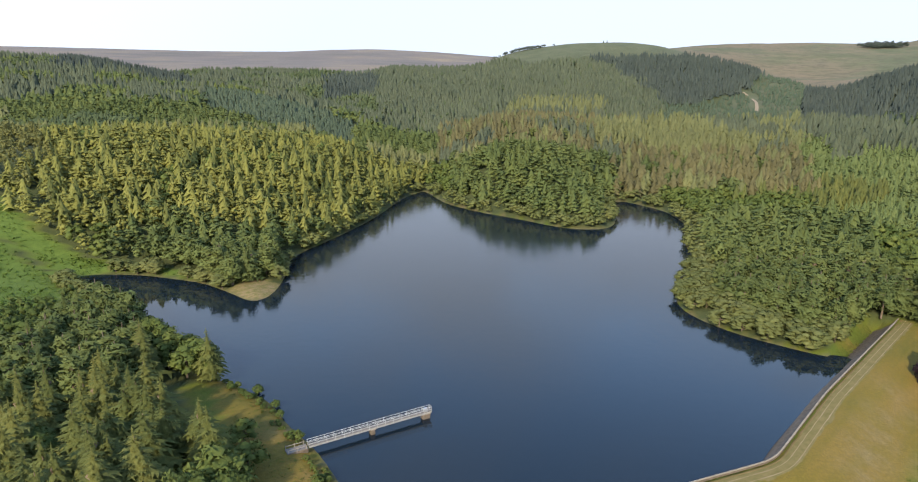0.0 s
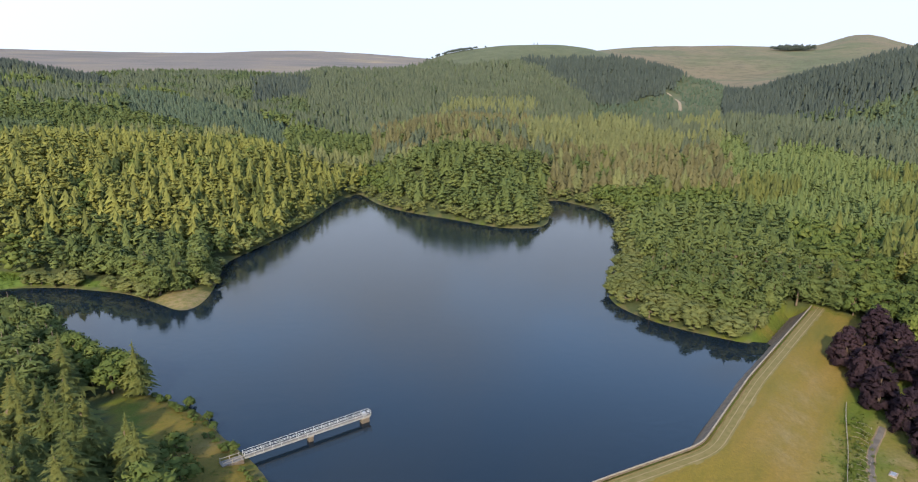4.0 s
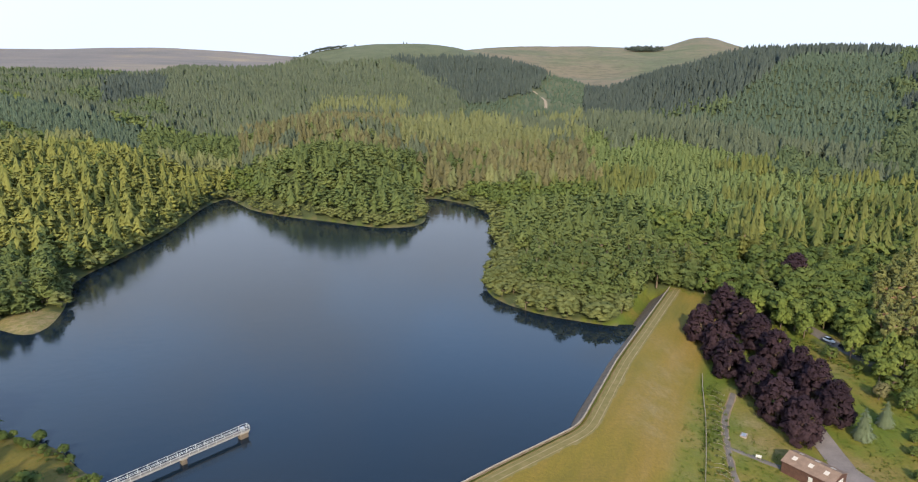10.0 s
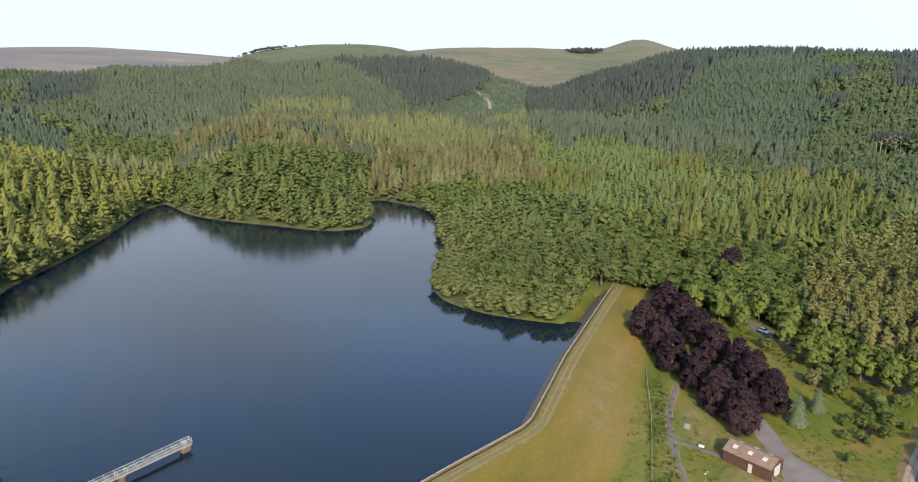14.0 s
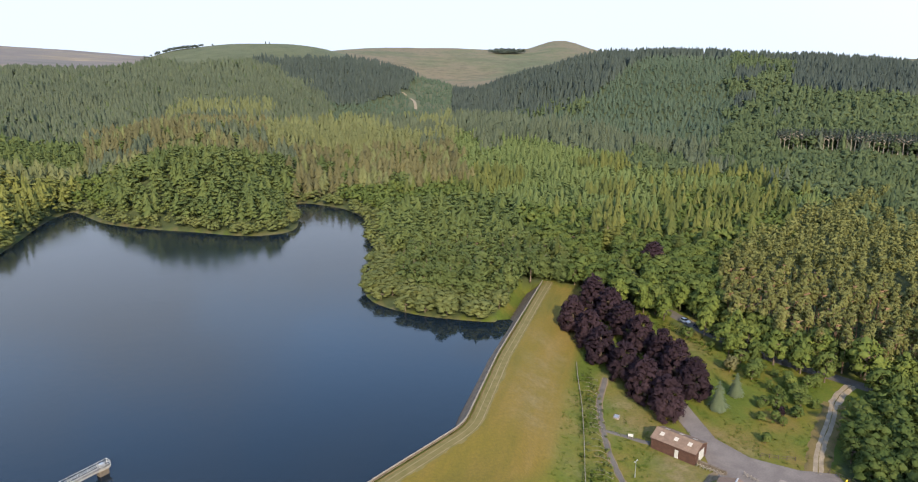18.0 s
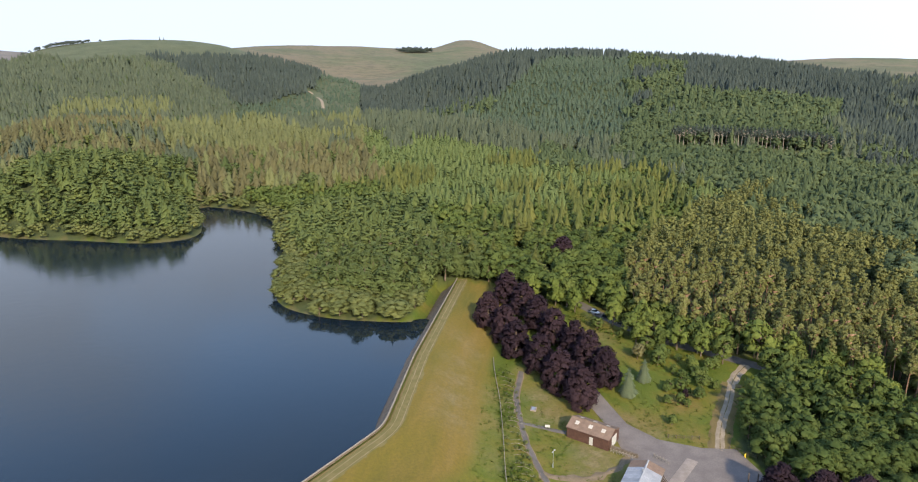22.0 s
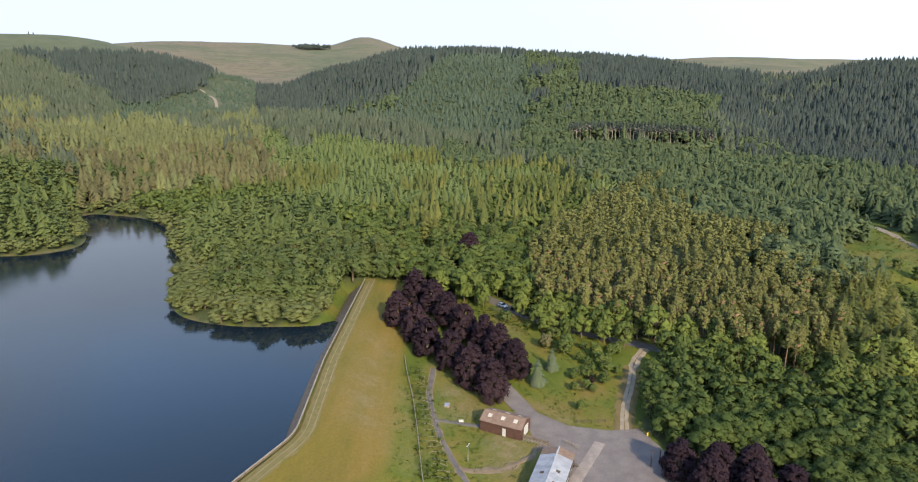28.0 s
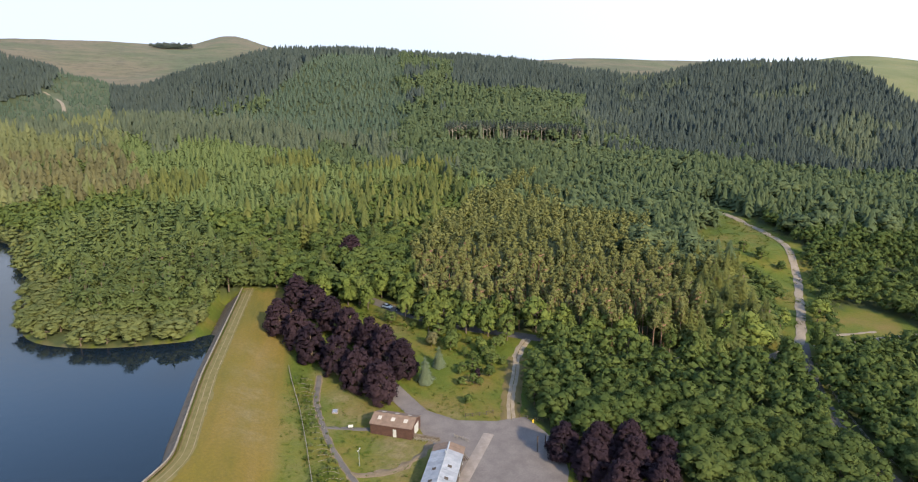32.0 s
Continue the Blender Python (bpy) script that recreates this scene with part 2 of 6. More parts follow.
GROUND, WATER = ground_material(), water_material()
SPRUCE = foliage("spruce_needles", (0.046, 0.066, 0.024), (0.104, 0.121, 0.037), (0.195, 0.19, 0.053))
# dark spruce, with far haze and cloud shade put into the colour
HAZY_DARK_SPRUCE = foliage("hazy_dark_spruce_needles", (0.036, 0.048, 0.043), (0.058, 0.074, 0.064), (0.086, 0.104, 0.082), cell=0.13)
# sun on this hillside between cloud shadows is put into the bright colour
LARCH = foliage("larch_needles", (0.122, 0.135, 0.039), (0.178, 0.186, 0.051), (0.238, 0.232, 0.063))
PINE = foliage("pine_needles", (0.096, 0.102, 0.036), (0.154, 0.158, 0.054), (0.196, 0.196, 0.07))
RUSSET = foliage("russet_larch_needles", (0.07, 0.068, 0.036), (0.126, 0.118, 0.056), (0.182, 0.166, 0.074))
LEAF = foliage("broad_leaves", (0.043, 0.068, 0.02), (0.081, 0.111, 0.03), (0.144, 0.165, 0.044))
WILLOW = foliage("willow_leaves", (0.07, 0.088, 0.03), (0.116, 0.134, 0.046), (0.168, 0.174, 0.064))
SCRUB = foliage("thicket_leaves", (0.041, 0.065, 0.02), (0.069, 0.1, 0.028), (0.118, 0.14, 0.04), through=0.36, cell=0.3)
# young needles, tinted bluer to stand for haze on the hills
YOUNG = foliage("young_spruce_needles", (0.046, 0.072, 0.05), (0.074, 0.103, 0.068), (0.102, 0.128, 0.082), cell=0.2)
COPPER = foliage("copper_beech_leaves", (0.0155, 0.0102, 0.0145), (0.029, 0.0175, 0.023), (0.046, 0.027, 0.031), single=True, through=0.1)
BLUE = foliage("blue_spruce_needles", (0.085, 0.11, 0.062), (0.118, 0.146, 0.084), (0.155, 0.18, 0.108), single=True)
# brightened in colour to stand for sun on the plantation
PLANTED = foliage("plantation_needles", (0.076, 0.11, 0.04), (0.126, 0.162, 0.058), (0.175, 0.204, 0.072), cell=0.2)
# broad leaves greyed in colour to stand for cloud shade and haze
HAZY_HILL_LEAF = foliage("hazy_hill_leaves", (0.045, 0.067, 0.034), (0.08, 0.107, 0.05), (0.117, 0.142, 0.063))
# haze is put into these colours: greyed copies of spruce and larch
HAZY_SPRUCE = foliage("hazy_spruce_needles", (0.054, 0.068, 0.046), (0.09, 0.11, 0.07), (0.125, 0.143, 0.086))
HAZY_LARCH = foliage("hazy_larch_needles", (0.084, 0.094, 0.044), (0.142, 0.154, 0.066), (0.192, 0.198, 0.084))
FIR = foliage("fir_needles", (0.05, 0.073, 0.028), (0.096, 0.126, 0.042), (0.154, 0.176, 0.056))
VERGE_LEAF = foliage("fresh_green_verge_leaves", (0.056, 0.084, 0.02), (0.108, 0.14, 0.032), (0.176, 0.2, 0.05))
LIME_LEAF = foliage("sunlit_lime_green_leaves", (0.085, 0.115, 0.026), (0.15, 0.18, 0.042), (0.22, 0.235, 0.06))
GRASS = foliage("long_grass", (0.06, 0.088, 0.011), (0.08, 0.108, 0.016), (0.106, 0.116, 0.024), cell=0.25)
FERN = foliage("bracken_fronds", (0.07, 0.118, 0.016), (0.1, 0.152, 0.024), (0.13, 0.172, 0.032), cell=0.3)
BARK = two_tone("bark", (0.10, 0.075, 0.055), (0.16, 0.12, 0.09), 1.5)
PINE_BARK = two_tone("pine_bark", (0.17, 0.10, 0.065), (0.24, 0.15, 0.10), 1.2)


# ---- the lie of the land ----
# heights of the ground in metres over the lake, by heading (degrees) and distance from the hovering point
REACH = [60, 120, 170, 230, 300, 380, 450, 540, 640, 760, 900, 1050, 1200, 1400, 1650, 2000, 2600, 3200, 4700]
RELIEF = {
    -100: [5.0, 6.0, 7.0, 9.0, 14.0, 22.2, 28.0, 41.2, 52.5, 62.4, 71.8, 80.3, 86.4, 92.9, 103.3, 118.6, 147.4, 173.8, 235.2],
    -60: [5.0, 5.0, 5.0, 5.0, 8.0, 17.3, 24.0, 39.7, 54.8, 70.8, 84.7, 96.5, 100.3, 100.6, 104.6, 112.2, 137.3, 163.7, 250.5],
    -45: [5.0, 5.0, 5.0, 4.0, 5.0, 25.4, 40.0, 36.7, 41.4, 59.3, 77.9, 95.0, 102.3, 96.2, 101.5, 107.8, 134.4, 163.7, 250.5],
    -36: [4.0, 4.0, 4.0, 3.0, 3.0, 27.5, 41.2, 36.0, 40.4, 59.4, 79.3, 97.5, 103.9, 93.0, 97.7, 103.2, 136.1, 173.7, 265.5],
    -30: [4.0, 4.0, 4.0, 3.0, 3.0, 27.1, 40.4, 35.9, 40.4, 59.1, 78.7, 96.6, 102.6, 91.2, 96.5, 102.7, 136.1, 173.8, 266.7],
    -25.5: [3.0, 3.0, 3.0, 2.0, 2.0, 26.7, 39.6, 33.6, 39.4, 54.5, 70.2, 84.5, 81.0, 79.5, 90.8, 100.8, 131.6, 163.7, 263.6],
    -23: [3.0, 3.0, 3.0, 2.0, 2.0, 26.2, 39.6, 33.6, 38.4, 50.6, 63.2, 74.6, 64.0, 85.1, 93.9, 101.9, 131.6, 163.7, 262.3],
    -19: [3.0, 2.1, 2.1, 1.1, 1.1, 24.9, 35.6, 30.0, 36.4, 50.4, 64.9, 59.3, 58.0, 86.8, 97.2, 102.9, 131.6, 163.7, 261.1],
    -14: [3.0, 2.0, 2.0, 1.0, 1.0, 23.0, 31.6, 27.0, 32.5, 45.2, 48.8, 35.0, 60.6, 90.1, 100.1, 104.8, 132.7, 164.5, 266.1],
    -11: [2.0, 1.0, 1.0, 1.0, 1.0, 21.5, 27.7, 23.4, 27.0, 37.8, 31.0, 37.8, 60.5, 86.8, 96.3, 107.5, 137.5, 168.0, 280.0],
    -8.4: [2.0, 1.0, 1.0, 1.0, 1.0, 16.6, 20.8, 18.1, 23.9, 28.5, 25.0, 45.8, 63.9, 82.3, 93.4, 106.5, 139.4, 172.3, 289.0],
    -5.3: [2.0, 1.0, 1.0, 1.0, 1.0, 2.1, 5.1, 8.8, 13.6, 13.8, 26.8, 49.2, 70.6, 95.3, 104.5, 109.7, 138.4, 170.7, 283.4],
    -2.5: [2.0, 1.0, 1.0, 1.0, 1.0, 1.0, 1.4, 4.3, 7.5, 12.8, 27.1, 45.3, 63.6, 91.1, 101.8, 108.3, 136.2, 166.8, 272.4],
    1.1: [2.0, 1.0, 1.0, 1.0, 1.0, 4.4, 23.0, 16.0, 26.9, 22.0, 34.3, 51.3, 69.4, 96.3, 105.1, 109.0, 132.9, 160.2, 251.9],
    3.6: [2.0, 1.0, 1.0, 1.0, 1.0, 5.6, 26.4, 17.8, 30.4, 26.4, 37.3, 54.3, 73.7, 101.7, 139.5, 120.0, 139.0, 154.0, 230.8],
    5.4: [2.0, 1.0, 1.0, 1.0, 1.0, 7.0, 29.3, 19.7, 31.7, 28.8, 39.7, 56.2, 75.9, 106.3, 158.3, 150.0, 152.0, 153.5, 229.1],
    9.4: [2.0, 1.0, 1.0, 1.0, 1.0, 10.0, 25.4, 17.8, 30.9, 29.8, 39.9, 56.2, 78.0, 117.3, 169.8, 160.0, 156.4, 153.5, 229.1],
    12.5: [1.9, 1.0, 1.1, 1.1, 1.1, 7.4, 15.4, 12.1, 25.7, 24.0, 38.5, 56.2, 77.5, 112.0, 172.7, 165.0, 162.5, 160.5, 229.7],
    15: [1.5, 1.0, 1.5, 1.5, 1.5, 1.0, 2.0, 13.5, 23.1, 26.9, 30.5, 53.5, 78.0, 117.9, 166.9, 165.0, 178.8, 189.6, 232.2],
    17.5: [1.1, 1.0, 1.9, 1.9, 1.9, 1.0, 5.0, 10.8, 19.9, 28.8, 26.4, 43.0, 73.7, 119.3, 158.1, 165.0, 195.0, 218.8, 234.7],
    20.5: [1.0, 1.0, 2.0, 2.0, 2.0, 2.7, 6.0, 11.8, 20.0, 28.9, 24.0, 45.4, 71.3, 119.3, 112.0, 153.2, 209.4, 188.5, 169.6],
    22.7: [1.0, 1.0, 2.0, 2.1, 2.1, 3.7, 7.0, 12.0, 20.4, 30.0, 26.6, 37.8, 58.2, 102.5, 98.0, 145.1, 209.4, 188.5, 169.6],
    25.3: [1.0, 1.0, 2.0, 2.5, 2.5, 4.5, 8.0, 13.0, 22.2, 32.7, 28.7, 39.0, 53.6, 83.0, 82.0, 136.3, 210.3, 189.3, 170.4],
    28: [1.0, 1.0, 2.0, 3.0, 3.0, 5.5, 8.0, 13.0, 21.1, 30.2, 28.8, 36.5, 46.8, 63.7, 84.0, 136.9, 209.0, 192.8, 173.5],
    30.6: [0.5, 0.5, 2.0, 3.0, 3.0, 5.8, 8.0, 13.0, 20.0, 27.7, 29.0, 56.7, 62.4, 67.5, 84.0, 133.7, 201.4, 204.6, 190.0],
    33.2: [0.0, 0.0, 2.0, 3.0, 3.0, 5.8, 8.0, 13.0, 19.5, 26.5, 28.0, 68.4, 83.8, 78.9, 92.0, 137.0, 198.5, 201.0, 186.6],
    34.7: [0.0, 0.0, 2.0, 3.0, 3.0, 5.8, 8.0, 13.0, 19.7, 26.7, 32.9, 73.3, 92.6, 86.0, 95.2, 127.6, 196.4, 240.6, 218.2],
    36.2: [-5.0, -5.0, -4.0, 1.0, 4.0, 5.8, 8.0, 13.0, 19.9, 27.3, 38.6, 77.3, 98.4, 92.0, 97.2, 135.5, 223.9, 281.0, 254.9],
    37.6: [-5.0, -5.0, -4.0, 1.0, 4.0, 5.8, 8.0, 13.0, 20.1, 28.9, 43.6, 82.0, 107.3, 98.0, 99.3, 135.0, 222.1, 278.3, 252.4],
    39.2: [-7.0, -7.0, -6.0, 0.0, 4.0, 5.8, 8.0, 12.2, 18.1, 30.8, 50.0, 87.2, 119.4, 106.9, 124.0, 153.9, 194.6, 220.2, 199.7],
    42.2: [-7.0, -7.0, -6.0, -2.0, 4.0, 6.4, 8.0, 11.3, 15.3, 29.5, 62.0, 94.4, 122.4, 122.9, 116.0, 112.0, 149.8, 199.2, 225.1],
    45.3: [-8.0, -8.0, -7.0, -3.0, 3.0, 5.9, 7.0, 9.1, 16.4, 28.2, 60.2, 92.7, 120.9, 127.5, 119.0, 113.0, 138.4, 173.8, 204.7],
    47.5: [-8.0, -8.0, -7.0, -3.0, 3.0, 5.9, 7.0, 8.6, 17.2, 28.3, 58.8, 89.8, 116.6, 123.0, 116.0, 112.0, 138.4, 173.8, 204.7],
    51: [-8.0, -8.0, -7.1, -3.1, 2.4, 4.4, 6.0, 11.1, 20.9, 31.4, 59.7, 88.4, 113.2, 120.9, 114.5, 111.5, 135.8, 168.0, 198.9],
    55.5: [-8.0, -8.0, -7.5, -3.5, 0.9, 2.8, 5.0, 14.2, 27.5, 36.6, 61.4, 86.5, 108.4, 115.7, 110.3, 106.7, 126.8, 153.8, 184.2],
    60: [-8.0, -8.0, -7.5, -4.2, 0.1, 1.8, 4.0, 13.1, 26.5, 36.5, 59.3, 82.3, 102.3, 106.0, 108.3, 125.0, 143.6, 158.3, 182.0],
    66: [-8.0, -8.0, -7.5, -5.1, -1.2, 0.3, 3.0, 10.6, 22.2, 34.2, 50.8, 66.7, 80.5, 88.9, 110.0, 139.3, 152.7, 163.3, 179.3],
    71: [-8.0, -8.0, -7.8, -5.6, -2.8, 0.2, 4.0, 10.5, 12.0, 20.9, 38.0, 56.3, 72.2, 83.1, 103.8, 130.3, 146.9, 160.0, 179.3],
    74.7: [-8.0, -8.0, -8.0, -6.0, -4.0, 0.6, 5.0, 10.2, 10.1, 23.6, 48.2, 75.8, 89.9, 85.2, 90.5, 101.2, 132.7, 157.6, 179.3],
    77.5: [-8.0, -8.0, -8.0, -6.0, -4.0, -0.1, 5.1, 8.6, 9.3, 25.9, 53.4, 84.0, 98.9, 90.5, 92.9, 100.2, 126.7, 147.8, 174.4],
    81: [-8.5, -8.5, -8.5, -7.0, -5.5, 0.1, 7.1, 2.7, 8.8, 25.0, 50.8, 79.9, 95.2, 92.1, 101.7, 113.7, 132.5, 147.4, 174.2],
    85.5: [-9.0, -9.0, -9.1, -8.2, -7.2, -0.9, 4.1, -0.2, 7.8, 22.2, 46.2, 73.8, 95.0, 113.0, 129.2, 133.1, 140.1, 146.4, 171.7],
    88: [-9.0, -9.0, -9.4, -8.9, -7.9, -2.3, 0.3, -0.5, 6.4, 18.5, 40.3, 68.0, 87.0, 108.8, 123.6, 124.5, 133.4, 143.8, 165.4],
    91: [-9.0, -9.0, -9.7, -9.4, -8.4, -3.8, -1.0, 0.4, 6.7, 16.5, 30.0, 54.6, 74.4, 96.4, 109.6, 116.6, 128.8, 139.7, 164.1],
    125: [-6.0, -8.0, -10.0, -11.0, -11.0, -9.8, -9.0, -5.2, 0.1, 8.5, 20.6, 33.2, 46.3, 62.7, 79.0, 97.0, 118.1, 133.2, 164.1],
    180: [2.0, 2.0, 3.0, 4.0, 6.0, 9.5, 12.0, 20.6, 28.9, 37.5, 46.5, 54.9, 63.9, 75.4, 88.1, 103.3, 125.3, 143.3, 184.4],
}


def relief_grid():
    heads = np.array(sorted(RELIEF), float)
    rows = np.array([RELIEF[h] for h in sorted(RELIEF)], float)
    heads = np.concatenate([heads - 360, heads, heads + 360])
    rows = np.concatenate([rows, rows, rows])
    az = np.arange(-180.0, 180.0, 1.0)
    lr = np.linspace(math.log(60), math.log(4700), 260)
    logs = np.log(np.array(REACH, float))
    wide = np.stack([np.interp(az, heads, rows[:, j]) for j in range(len(REACH))], 1)
    g = np.stack([np.interp(lr, logs, wide[i]) for i in range(len(az))], 0)
    for _ in range(2):
        g = (np.roll(g, 1, 0) + 2 * g + np.roll(g, -1, 0)) / 4
    for _ in range(5):
        p = np.pad(g, ((0, 0), (1, 1)), mode="edge")
        g = (p[:, :-2] + 2 * p[:, 1:-1] + p[:, 2:]) / 4
    return lr, g


LOG_R, GRID = relief_grid()


def relief(x, y):
    r = np.clip(np.hypot(x, y), 61, 4699)
    a = (np.degrees(np.arctan2(x, y)) + 180.0) % 360.0
    i0 = np.floor(a).astype(int) % 360
    fa = a - np.floor(a)
    j = (np.log(r) - LOG_R[0]) / (LOG_R[1] - LOG_R[0])
    j0 = np.clip(np.floor(j).astype(int), 0, len(LOG_R) - 2)
    fj = j - j0
    i1 = (i0 + 1) % 360
    return (GRID[i0, j0] * (1 - fa) + GRID[i1, j0] * fa) * (1 - fj) + (GRID[i0, j0 + 1] * (1 - fa) + GRID[i1, j0 + 1] * fa) * fj


# the water's edge, round the lake
NEAR_BANK = [(-15.9, 97.6), (-26.0, 115.4), (-32.5, 126.2), (-38.6, 133.4), (-43.7, 139.6), (-48.7, 147.8), (-55.8, 153.8), (-62.0, 157.9), (-73.4, 164.9), (-85.8, 175.0), (-101.5, 192.4), (-124.5, 215.8), (-155.9, 241.3)]
FAR_BANK = [(-164.5, 257.8), (-138.6, 259.2), (-118.8, 252.6), (-104.3, 247.1), (-90.7, 235.9), (-76.2, 222.6), (-71.7, 235.9), (-74.4, 262.7), (-78.9, 286.5), (-68.8, 313.7), (-51.4, 368.5), (-40.3, 439.6), (-27.8, 470.7), (-20.3, 452.5)]
POINT = [(-10.6, 419.6), (11.6, 391.1), (32.6, 373.2), (50.2, 353.3), (63.7, 343.9), (83.4, 345.0), (93.8, 375.6), (98.1, 405.3), (100.2, 421.2), (110.7, 429.8), (120.0, 412.8), (129.2, 393.8), (128.9, 352.6), (113.2, 318.0), (107.9, 285.6)]
COVE = [(87.2, 243.0), (79.9, 228.6), (78.9, 213.1), (87.0, 196.6), (96.1, 186.9), (107.3, 177.1), (114.4, 174.6)]
DAM_FOOT = [(100.3, 161.5), (82.1, 143.1), (68.3, 128.4), (62.6, 121.7), (36.9, 110.7), (0.0, 94.0)]


def rounded(points, times=2):
    """A line with its corners cut."""
    p = np.array(points, float)
    for _ in range(times):
        a, b = p[:-1], p[1:]
        p = np.concatenate([p[:1], np.stack([0.75 * a + 0.25 * b, 0.25 * a + 0.75 * b], 1).reshape(-1, 2), p[-1:]])
    return p


LAKE = np.concatenate([rounded(NEAR_BANK + FAR_BANK + POINT + COVE), np.array(DAM_FOOT, float)])
# the crest wall of the dam, from the far end to the near one
CREST = np.array([(146.5, 202.0), (93.0, 149.5), (66.7, 120.8), (63.7, 118.7), (59.1, 116.9), (40.9, 109.7), (-32.0, 78.0)], float)


def seg_dist(px, py, line, closed):
    """Distance to a line of points, and the side of the nearest piece (positive to the right of its run)."""
    best = np.full(px.shape, 1e9)
    side = np.zeros(px.shape)
    n = len(line)
    for i in range(n if closed else n - 1):
        (ax, ay), (bx, by) = line[i], line[(i + 1) % n]
        dx, dy = bx - ax, by - ay
        t = np.clip(((px - ax) * dx + (py - ay) * dy) / (dx * dx + dy * dy), 0, 1)
        qx, qy = px - ax - t * dx, py - ay - t * dy
        d = np.hypot(qx, qy)
        near = d < best
        side = np.where(near, (qx * dy - qy * dx), side)
        best = np.where(near, d, best)
    return best, side


def inside(px, py, poly):
    res = np.zeros(px.shape, bool)
    n = len(poly)
    for i in range(n):
        (ax, ay), (bx, by) = poly[i], poly[(i + 1) % n]
        cut = (ay > py) != (by > py)
        with np.errstate(divide="ignore", invalid="ignore"):
            res ^= cut & (px < (bx - ax) * (py - ay) / (by - ay) + ax)
    return res


def lake_dist(x, y):
    d, _ = seg_dist(x, y, LAKE, True)
    return np.where(inside(x, y, LAKE), -d, d)


def crest_dist(x, y):
    """Distance from the crest wall, positive on the dry side, and whether it lies along the dam."""
    d, s = seg_dist(x, y, CREST, False)
    along = (x - 144) * 0.71 + (y - 200) * 0.70 < 0
    return np.where(s < 0, d, -d), along


def smooth(a, b, v):
    t = np.clip((v - a) / (b - a), 0, 1)
    return t * t * (3 - 2 * t)


def height(x, y):
    x, y = np.asarray(x, float), np.asarray(y, float)
    land = relief(x, y)
    r = np.hypot(x, y)
    # knolls and folds on the hillsides
    folds = 2.0 * np.sin(x / 61 + 1.0) * np.sin(y / 83 + 0.6) + 1.5 * np.sin((x + y) / 47) * np.sin((x - 1.6 * y) / 71 + 2) + 1.0 * np.sin(x / 23 + y / 31)
    land = land + folds * smooth(430, 640, r) * (1 - 0.6 * smooth(1300, 1700, r))
    d = lake_dist(x, y)
    s, along = crest_dist(x, y)
    w = smooth(0, 45, d)
    wet = np.where(d < 0, np.maximum(-4, 0.35 * d), w * np.maximum(land, 0.8) + (1 - w) * np.minimum(0.3 * d, 1.4))
    dry = np.where(s < 5.5, 2.0, np.maximum(land, 2.0 - 0.40 * (s - 5.5)))
    bank = np.where(s < 0, np.maximum(-4, 2.0 + 0.8 * s), dry)
    near_dam = along & (s > -8)
    h = np.where(near_dam, bank, wet)
    # beyond the dam's far end the bank eases into the hillside
    ease = smooth(0, 30, (x - 144) * 0.71 + (y - 200) * 0.70)
    return np.where(along, h, ease * np.where(d > 0, wet, h) + (1 - ease) * np.where(s > 0, np.maximum(np.minimum(dry, 2.0), land), wet))


def spacing(lo, hi, fine_lo, fine_hi, step, grow=1.07):
    core = list(np.arange(fine_lo, fine_hi + 0.1, step))
    up, v, k = [], fine_hi, step
    while v < hi:
        k = min(k * grow, 60)
        v += k
        up.append(v)
    dn, v, k = [], fine_lo, step
    while v > lo:
        k = min(k * grow, 60)
        v -= k
        dn.append(v)
    return np.array(dn[::-1] + core + up)


def mesh_of(name, verts, faces, mats=(), smooth_faces=False, normals=None):
    """A mesh from arrays of vertices and of faces with one number of corners."""
    me = bpy.data.meshes.new(name)
    verts, faces = np.asarray(verts, np.float32), np.asarray(faces, np.int32)
    n = faces.shape[1]
    me.vertices.add(len(verts))
    me.vertices.foreach_set("co", verts.ravel())
    me.loops.add(faces.size)
    me.loops.foreach_set("vertex_index", faces.ravel())
    me.polygons.add(len(faces))
    me.polygons.foreach_set("loop_start", np.arange(0, faces.size, n, dtype=np.int32))
    me.polygons.foreach_set("use_smooth", np.full(len(faces), smooth_faces))
    me.update(calc_edges=True)
    for m in mats:
        me.materials.append(m)
    if normals is not None:
        me.polygons.foreach_set("use_smooth", np.full(len(faces), True))
        at = me.attributes.new("custom_normal", "FLOAT_VECTOR", "POINT")
        at.data.foreach_set("vector", np.asarray(normals, np.float32).ravel())
    return me


def region(points):
    return np.array(points, float)


# cleared land below the dam: meadow, yard and tracks
CLEARING = region([(148.3, 205.8), (152.3, 197.6), (162.4, 179.1), (168.3, 158.6), (167.8, 132.1), (177.7, 105.7), (184.8, 96.4), (171.4, 87.3), (156.0, 81.2), (140.6, 75.2), (135.4, 65.0), (127.1, 44.6), (100.1, 28.7), (40.0, 60.0), (-30.0, 75.0), (40.9, 108.7), (66.1, 119.5)])
FERN_BANK = region([(-182.2, 263.9), (-133.4, 261.3), (-116.8, 254.2), (-104.3, 249.2), (-106.5, 253.5), (-122.0, 261.5), (-136.0, 267.0), (-182.6, 274.0)])
